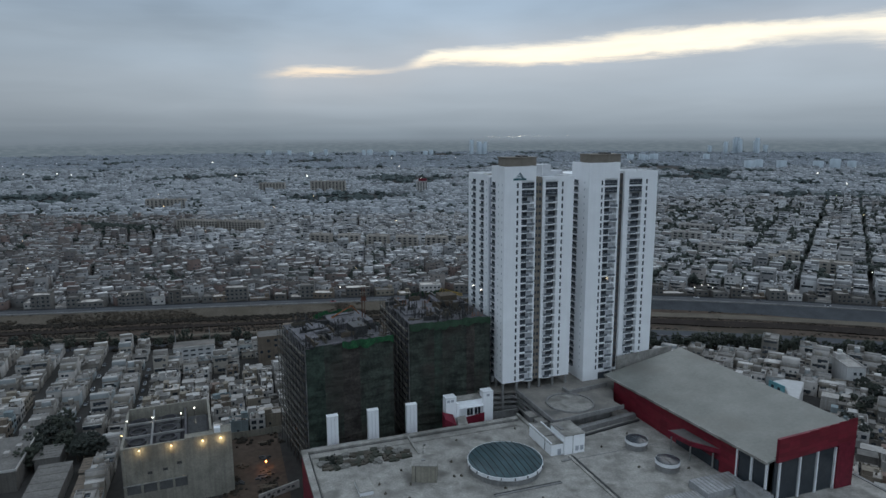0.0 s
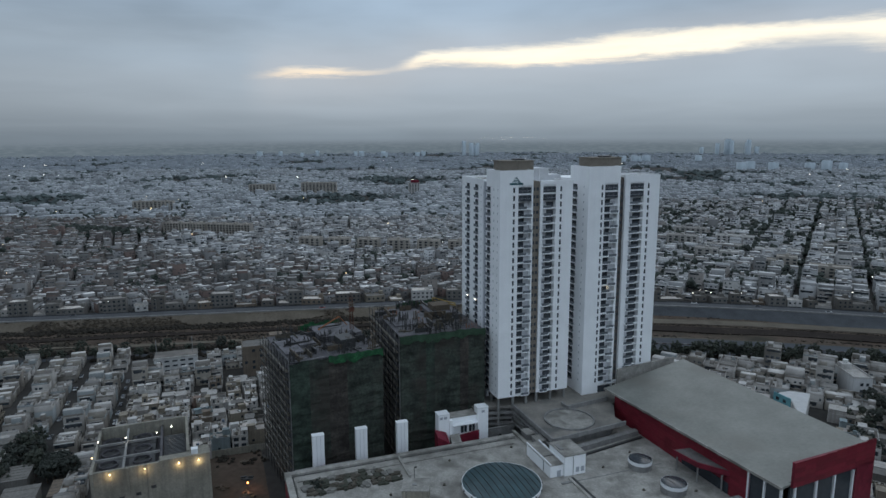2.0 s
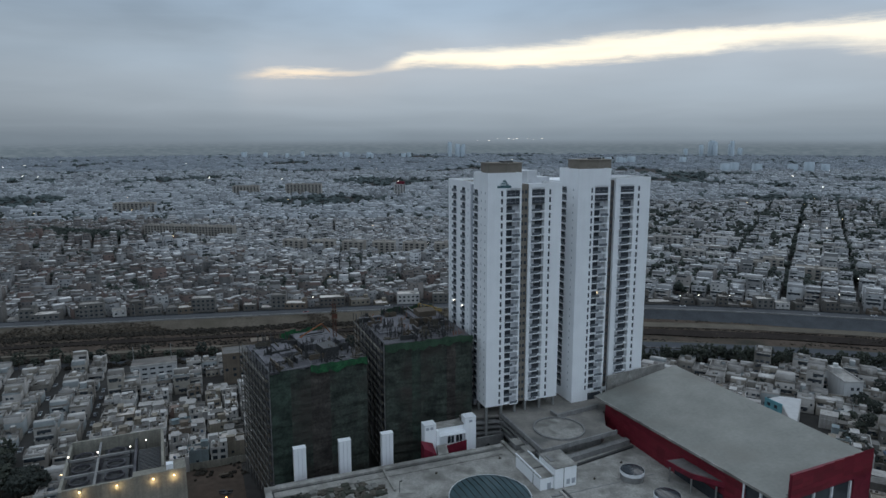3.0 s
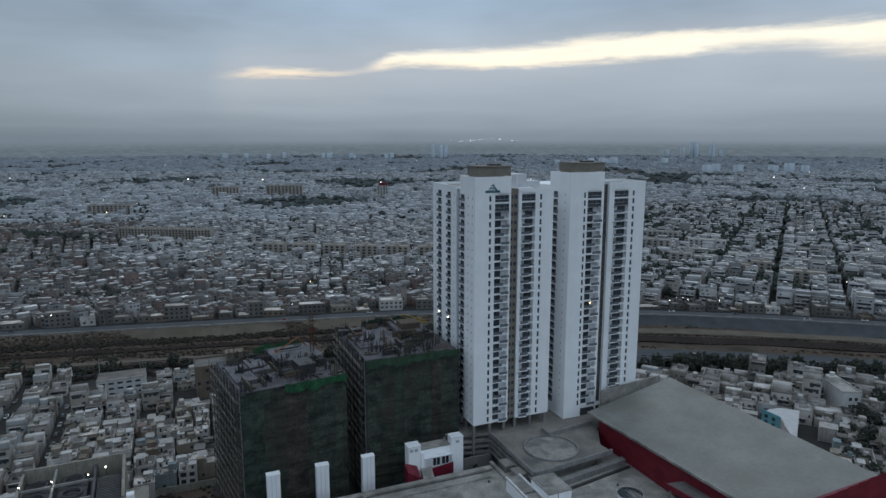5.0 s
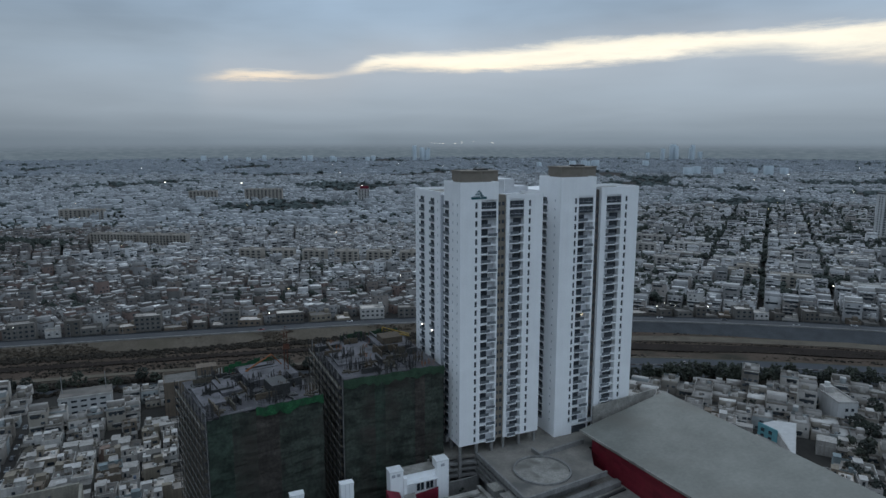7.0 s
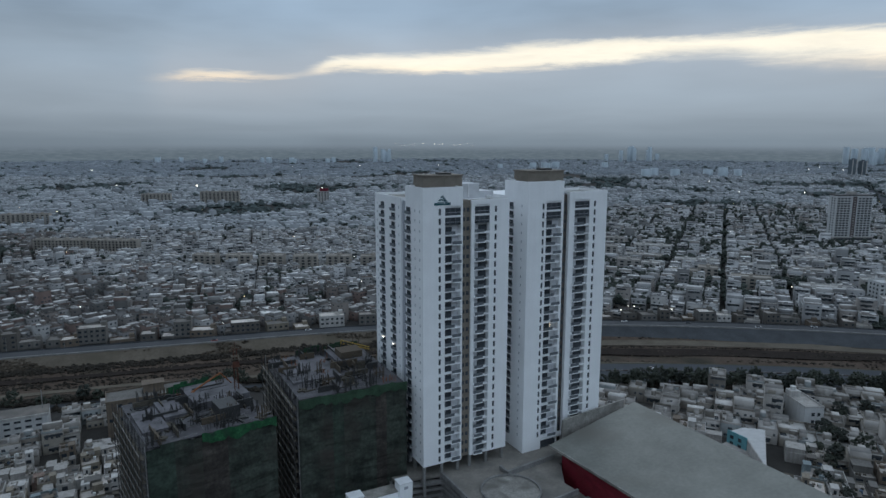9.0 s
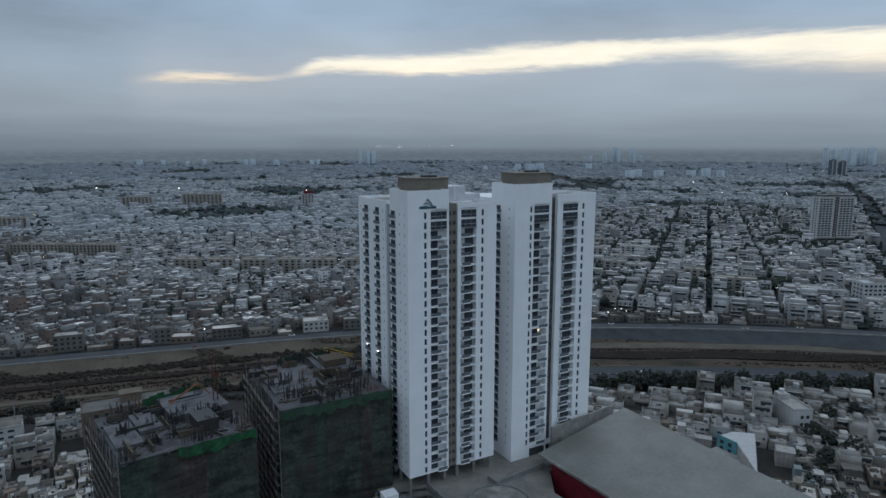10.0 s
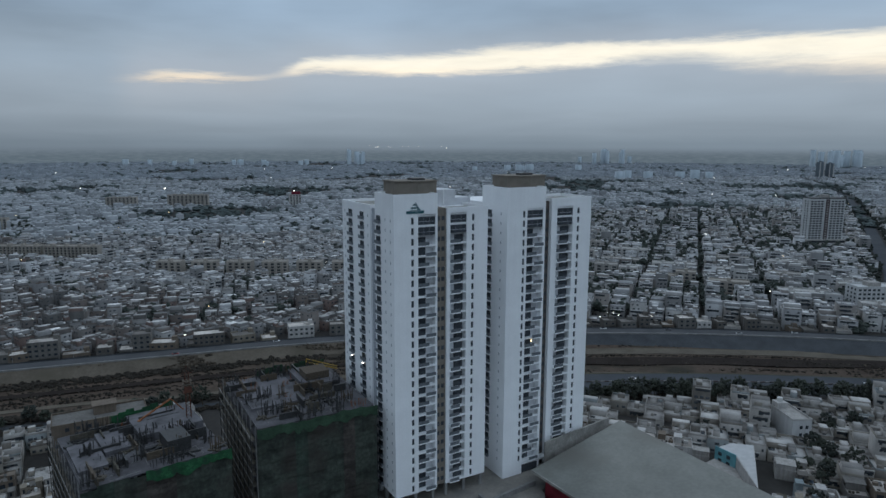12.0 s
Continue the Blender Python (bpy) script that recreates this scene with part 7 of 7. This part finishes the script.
def river_house(x, y, turn, w, d, n, mt, label, rng):
    t = thing("town_house", label, "town house", x, y, 0, turn, "houses along the river road")
    h = 0.5 + 3.1 * n
    a, b = w / 2, d / 2
    part("body", Geo().box(-a, a, -b, b, 0, h), [mt], t)
    part("parapet", Geo().box(-a, a, -b, -b + 0.2, h, h + 0.9).box(-a, a, b - 0.2, b, h, h + 0.9).box(-a, -a + 0.2, -b + 0.2, b - 0.2, h, h + 0.9).box(a - 0.2, a, -b + 0.2, b - 0.2, h, h + 0.9), [mt], t)
    part("roof", Geo().box(-a + 0.2, a - 0.2, -b + 0.2, b - 0.2, h, h + 0.06), [HROOF], t)
    part("stair_room", Geo().box(a - 3.4, a - 0.4, b - 4.4, b - 0.6, h + 0.06, h + 2.7), [mt], t)
    part("shop_front", Geo().box(-a + 0.5, a - 0.5, -b - 0.08, -b, 0.2, 2.5), [DARKSTEEL], t, "dark shop front")
    k = max(2, int(w / 3.2))
    for i in range(1, n):
        for j in range(k):
            c = -a + w * (j + 0.5) / k
            ww = rng.uniform(0.6, 0.95)
            part("window", Geo().box(c - ww, c + ww, -b - 0.07, -b, 0.5 + 3.1 * i + 0.9, 0.5 + 3.1 * i + 2.2), [GLASS], t)
    if rng.random() < 0.5:
        part("balcony", Geo().box(-a * 0.9, a * 0.9, -b - 1.0, -b, 3.3, 3.5).box(-a * 0.9, a * 0.9, -b - 1.0, -b - 0.9, 3.5, 4.3), [mt], t)
    return t


rr_ = random.Random(31)
x = -352.0
BLUEWALL = mat("bright_blue_paint", (0.05, 0.16, 0.25), 0.85, 0.15)
while x < 345:
    w = rr_.choice((7, 8, 9, 10, 12, 15, 18)) * rr_.uniform(0.9, 1.1)
    i = rr_.choice((0, 1, 2, 2, 2, 4, 5, 6, 6, 6))
    mt, word = HOUSEWALL[i], ("white", "cream", "grey", "pale blue", "tan", "off-white", "bare block", "dusty pink")[i]
    if abs(x + 190) < 7:
        mt, word = BLUEWALL, "bright blue"
    n = rr_.choice((1, 1, 2, 2, 2, 3, 3, 4))
    dy = -0.0011 * (x - 40)
    if not -60 < x < 60 or rr_.random() < 0.6:
        river_house(x, canal_y(x) + 14.5 + rr_.uniform(-0.5, 4.0), math.degrees(math.atan(dy)) + rr_.uniform(-11, 11), w, rr_.uniform(9, 12), n, mt, "%s %s-storey town house facing the river road" % (word, ("", "one", "two", "three", "four")[n]), rr_)
    x += w + rr_.uniform(0.2, 3.0)

# slender white slab with a dark stripe on its podium
slab = thing("slab_block", "white slab block with a dark red stairs stripe on a podium", "tower block", 614, 583, 0, -6)
slab.scale = (0.9, 0.95, 1.0)
part("podium", Geo().box(-31, 33, -17, 15, 0, 7).box(-29, 29, -13, 13, 7, 12.5), [HOUSEWALL[5]], slab)
part("podium_glazing", Geo().box(-30, 32, -17.1, -17.0, 2, 5).box(-28, 28, -13.1, -13.0, 8.5, 11), [GLASS], slab, "dark strip windows")
part("body", Geo().box(-26, 26, -9, 9, 12.5, 66), [WHITE_], slab)
part("stripe", Geo().box(-2.8, 2.8, -9.35, -9.0, 12.5, 65), [mat("dark_red_paint", (0.06, 0.04, 0.045), 0.8, 0.15)], slab, "dark red stripe")
part("crown", Geo().box(-26.5, 26.5, -9.5, 9.5, 66, 67.4), [DARKSTEEL], slab)
part("roof_room", Geo().box(-5, 5, -4, 4, 67.4, 71), [HOUSEWALL[5]], slab)
for i in range(16):
    z = 13.4 + 3.2 * i
    for x in (-25, -20, -15, -10, 5.4, 10.6, 15.8, 21.0):
        part("window", Geo().box(x, x + 3.4, -9.1, -9.0, z, z + 1.7), [GLASS], slab)
    for x in (-25.6, 5):
        part("balcony", Geo().box(x, x + 20.4, -10.0, -9.0, z - 0.55, z - 0.35), [WHITE_], slab)
    part("stair_window", Geo().box(-1.6, 1.6, -9.42, -9.35, z, z + 1.5), [HOUSEWALL[5]], slab)
    for y in (-5, 1):
        part("window", Geo().box(-26.1, -26.0, y, y + 2.4, z, z + 1.6), [GLASS], slab)
for x0, y0, w, h, n in ((1937, 2236, 26, 68, 2),):
    for k in range(n):
        tw_ = thing("far_tower", "far dark tower block with pale corner stripes", "tower block", x0 + 44 * k, y0, 0, 10)
        part("body", Geo().box(-w / 2, w / 2, -9, 9, 0, h - 6 * k), [FARTOWER], tw_)
        for e in (-w / 2, w / 2 - 5):
            part("pale_stripe", Geo().box(e, e + 5, -9.3, -9.0, 0, h - 6 * k), [HOUSEWALL[0]], tw_)
        part("roof_room", Geo().box(-4, 4, -5, 5, h - 6 * k, h - 6 * k + 4), [FARTOWER], tw_)
# white building with rows of dark windows and a plain red sign, near the wide road
wb = thing("white_building", "long white building with rows of dark windows", "building", 413, 276, 0, -8)
part("body", Geo().box(-16, 20, -8, 8, 0, 21), [WHITE_], wb)
part("parapet", Geo().box(-16.2, 20.2, -8.2, -7.9, 21, 22).box(-16.2, 20.2, 7.9, 8.2, 21, 22).box(-16.2, -15.9, -7.9, 7.9, 21, 22), [WHITE_], wb)
part("roof_room", Geo().box(-4, 6, -3, 5, 21, 24.4), [HOUSEWALL[5]], wb)
part("sign_board", Geo().box(8, 18, -8.4, -8.1, 16.6, 20), [RED], wb, "plain red sign board")
for i in range(6):
    for k in range(9):
        if i < 5 or k < 5:
            x = -15 + 3.8 * k
            part("window", Geo().box(x, x + 2.2, -8.1, -8.0, 1.2 + 3.4 * i, 2.9 + 3.4 * i), [GLASS], wb)
    for y in (-5, -0.5, 4):
        part("window", Geo().box(-16.1, -16.0, y - 0.9, y + 0.9, 1.2 + 3.4 * i, 2.9 + 3.4 * i), [GLASS], wb)

# ---------------------------------------------------------------- greenery of the city
g = Geo()
fr = random.Random(8)
for i in range(12500):
    y = fr.uniform(285, 1000)
    x = fr.uniform(-19 - 0.78 * (y + 266), -19 + 1.02 * (y + 200))
    if y < canal_y(x) + 20:
        continue
    east_side = x >= split_x(y)
    if noise.noise(Vector((x * 0.016, y * 0.016, 3.0))) < (0.02 if not east_side else -0.12) or fr.random() < (0.62 if not east_side else 0.30):
        continue
    if not free(np.array([x]), np.array([y]))[0]:
        continue
    h = fr.uniform(8, 14.5) if east_side else fr.uniform(5, 10)
    for k in range(6 if east_side else 4):
        g.clump(x + fr.uniform(-2.6, 2.6), y + fr.uniform(-2.6, 2.6), h * fr.uniform(0.5, 1.0), fr.uniform(1.5, 2.9), fr)
# a wooded ground among the crowded houses
for i in range(330):
    q = fr.uniform(-1, 1)
    x, y = -515 - 75 * q + fr.gauss(0, 4), 630 + 24 * q + fr.gauss(0, 9)
    h = fr.uniform(5, 11)
    for k in range(4):
        g.clump(x + fr.uniform(-3, 3), y + fr.uniform(-3, 3), h * fr.uniform(0.4, 1.0), fr.uniform(1.8, 3.6), fr)
CA, SA = math.cos(radians(-30)), math.sin(radians(-30))
for k in range(-4, 15):
    for q in range(-150, 90):
        bb = q * 4.6 + fr.uniform(-2, 2)
        aa = STREET0 + STREETW * k + fr.uniform(-4.5, 4.5) + 6.0 * noise.noise(Vector((bb * 0.02, k * 3.0, 0.0)))
        if noise.noise(Vector((k * 7.3, bb * 0.016, 2.0))) + 0.4 * noise.noise(Vector((k * 3.1, bb * 0.07, 5.0))) < 0.25:
            continue
        x, y = 200 + aa * CA - bb * SA, 700 + aa * SA + bb * CA
        if y < canal_y(x) + 20 or y > 1010 or x < split_x(y) + 4 or not free(np.array([x]), np.array([y]))[0]:
            continue
        h = fr.uniform(5, 11)
        for c_ in range(5):
            g.clump(x + fr.uniform(-4.2, 4.2), y + fr.uniform(-4.2, 4.2), h * fr.uniform(0.4, 1.0), fr.uniform(1.8, 3.8), fr)
solid("street_trees", g, [MIDLEAF], "dark green street trees among the houses", "trees", kind="stuff")
g = Geo()
for i in range(15000):
    y = 760 + 4000 * fr.random() ** 1.7
    x = fr.uniform(-19 - 0.78 * (y + 266), -19 + 1.02 * (y + 200))
    q = noise.noise(Vector((x * 0.0032, y * 0.0032, 5.0)))
    if q < 0.06 and fr.random() < 0.70 or y > 2100 and fr.random() < 0.7:
        continue
    r = fr.uniform(3, 7) * (1 + y / 3000)
    g.clump(x, y, r * 0.45, r, fr, 0.55)
    g.clump(x + fr.uniform(-r, r), y + fr.uniform(-r, r), r * 0.4, r * 0.7, fr, 0.6)
solid("far_trees", g, [FARLEAF], "far dark belts of trees in the city", "trees", kind="stuff")

# trees along the wide road
g = Geo()
for (x0, y0), (x1, y1) in zip(HIGHWAY[:5], HIGHWAY[1:6]):
    L_ = math.hypot(x1 - x0, y1 - y0)
    for i in range(int(L_ / 4.5)):
        t_ = fr.random()
        sd = fr.choice((-1, 1)) * fr.uniform(11, 17)
        x = x0 + (x1 - x0) * t_ - (y1 - y0) / L_ * sd
        y = y0 + (y1 - y0) * t_ + (x1 - x0) / L_ * sd
        for k in range(4):
            g.clump(x + fr.uniform(-2, 2), y + fr.uniform(-2, 2), fr.uniform(2.5, 8), fr.uniform(1.4, 2.6), fr)
solid("roadside_trees", g, [LEAF2], "dark green trees along the wide road", "trees", kind="stuff")


def distance_backdrop():
    """Glowing curtain painted with the hazy rim of the plain beyond the last houses."""
    g = Geo()
    n = 48
    for i in range(n + 1):
        a = radians(-62 + 124 * i / n)
        x, y = -19 + 4930 * math.sin(a), -230 + 4930 * math.cos(a)
        g.v += [(x, y, -5), (x, y, 128)]
        if i:
            q = 2 * i
            g.f.append((q - 2, q - 1, q + 1, q))
            g.m.append(0)
    ma = bpy.data.materials.new("glowing_haze_paint")
    ma.use_nodes = True
    nt = ma.node_tree
    nt.nodes.clear()
    N, L = nt.nodes.new, nt.links.new
    geo = N("ShaderNodeNewGeometry")
    sep = N("ShaderNodeSeparateXYZ")
    L(geo.outputs["Position"], sep.inputs[0])
    mp = N("ShaderNodeMapping")
    mp.inputs["Scale"].default_value = (0.02, 0.02, 0.13)
    L(geo.outputs["Position"], mp.inputs[0])
    nz = N("ShaderNodeTexNoise")
    nz.inputs["Scale"].default_value, nz.inputs["Detail"].default_value = 1.0, 6
    L(mp.outputs[0], nz.inputs["Vector"])
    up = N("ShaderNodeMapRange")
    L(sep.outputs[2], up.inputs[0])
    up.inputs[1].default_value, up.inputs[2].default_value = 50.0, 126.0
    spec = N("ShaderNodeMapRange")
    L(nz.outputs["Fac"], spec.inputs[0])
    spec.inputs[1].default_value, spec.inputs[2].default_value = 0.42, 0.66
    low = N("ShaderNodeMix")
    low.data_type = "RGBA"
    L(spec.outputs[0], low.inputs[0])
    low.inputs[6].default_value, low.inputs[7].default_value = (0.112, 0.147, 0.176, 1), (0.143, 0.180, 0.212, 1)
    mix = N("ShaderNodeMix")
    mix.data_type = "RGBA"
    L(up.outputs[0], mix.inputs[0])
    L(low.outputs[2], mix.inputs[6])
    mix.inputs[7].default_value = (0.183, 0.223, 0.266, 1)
    # the painted haze glows by itself and thins out towards the top
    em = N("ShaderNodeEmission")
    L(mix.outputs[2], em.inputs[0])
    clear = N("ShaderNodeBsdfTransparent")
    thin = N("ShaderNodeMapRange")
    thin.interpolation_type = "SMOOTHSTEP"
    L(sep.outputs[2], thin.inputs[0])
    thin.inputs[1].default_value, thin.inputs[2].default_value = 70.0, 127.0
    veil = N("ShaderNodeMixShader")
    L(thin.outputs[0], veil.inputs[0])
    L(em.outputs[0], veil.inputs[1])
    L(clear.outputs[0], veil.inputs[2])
    out = N("ShaderNodeOutputMaterial")
    L(veil.outputs[0], out.inputs[0])
    solid("backdrop", g, [ma], "glowing backdrop painted with the hazy grey-blue rim of the plain", "backdrop", kind="structure")


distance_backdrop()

# ---------------------------------------------------------------- lamps of the city
def lights(name, n, y0, y1, size, mt, label, seed, zr=(6, 11), xr=None):
    r = random.Random(seed)
    g = Geo()
    for i in range(n):
        y = r.uniform(y0, y1)
        x = r.uniform(-19 - 0.74 * (y + 266), -19 + 0.95 * (y + 200)) if xr is None else r.uniform(*xr)
        s = size * r.uniform(0.6, 1.3)
        z = r.uniform(*zr)
        g.cyl(x, y, s, z, z + s * 1.6, 6)
    return solid(name, g, [mt], label, "lamps", kind="stuff")


lights("street_lamps_near", 30, 290, 700, 0.28, LAMPW, "lit lamps among the houses beyond the river", 1, (9, 13))
lights("street_lamps_warm", 26, 290, 1100, 0.34, LAMPY, "lit amber lamps among the houses", 2, (10, 14))
lights("street_lamps_far", 30, 1100, 3200, 1.0, LAMPW, "lit lamps in the far city", 3, (14, 20))
lights("riverside_lamps", 22, 268, 275, 0.25, LAMPW, "lit shop lamps along the river road", 6, (5, 8), (90, 330))
lights("horizon_lamps", 24, 4300, 4700, 1.0, LAMPW, "row of lit lamps on the horizon", 4, (108, 122), (115, 760))


# road lamps and cars
def street_lamp(x, y, z, turn, lit):
    t = thing("street_lamp", "tall steel street lamp with a single arm", "street lamp", x, y, z, turn, "street lamps")
    part("pole", Geo().tube((0, 0, 0), (0, 0, 9), 0.13, 6, r1=0.08), [CONC], t)
    part("arm", Geo().tube((0, 0, 9), (1.8, 0, 9.4), 0.07, 5), [CONC], t)
    part("head", Geo().box(1.5, 2.4, -0.18, 0.18, 9.3, 9.5), [LAMPW if lit else CONC], t)
    return t


for i in range(22):
    x = -340 + 32 * i
    street_lamp(x, canal_y(x) + 6.9, 3.5, -90, i % 5 == 2)
car = thing("car", "small parked saloon car", "car", group="cars")
g = Geo().prism([(-2.1, -0.82), (2.1, -0.82), (2.1, 0.82), (-2.1, 0.82)], 0.28, 0.82)
part("body", g, [CARPAINT], car)
g = Geo()
g.v = [(-1.5, -0.76, 0.82), (1.05, -0.76, 0.82), (1.05, 0.76, 0.82), (-1.5, 0.76, 0.82), (-1.0, -0.62, 1.42), (0.45, -0.62, 1.42), (0.45, 0.62, 1.42), (-1.0, 0.62, 1.42)]
g.f = [(4, 5, 6, 7), (0, 1, 5, 4), (1, 2, 6, 5), (2, 3, 7, 6), (3, 0, 4, 7)]
g.m = [0] * 5
part("cabin", g, [GLASS], car)
for sx in (-1.3, 1.3):
    for sy in (-0.8, 0.8):
        part("wheel", Geo().tube((sx, sy - 0.1, 0.31), (sx, sy + 0.1, 0.31), 0.31, 12), [RUBBER], car)
spots = []
for i in range(9):
    spots.append((*P(-178 + (2.2 if i % 2 else -2.2), 88 + i * 10), 0, 111))
for i in range(6):
    spots.append((*P(-154.8, 95 + i * 11), 0, 111))
for i, (x, d) in enumerate(((-300, 3), (-120, -4), (-60, 4), (170, 4), (260, -3), (300, 4), (215, 3))):
    spots.append((x, canal_y(x) + d, 3.1, math.degrees(math.atan(-0.0011 * (x - 40)))))
for i, (x, d) in enumerate(((150, -90), (215, -104), (280, -90))):
    spots.append((x, canal_y(x) + d, 0.12, -10))
for i in range(6):
    spots.append((172 + i * 7.5, 27 + i * 13.0, 0, 60))
car.matrix_world = pose(*spots[0][:3], 0, 0, spots[0][3])
for x, y, z, a in spots[1:]:
    copy_thing(car, pose(x, y, z, 0, 0, a))
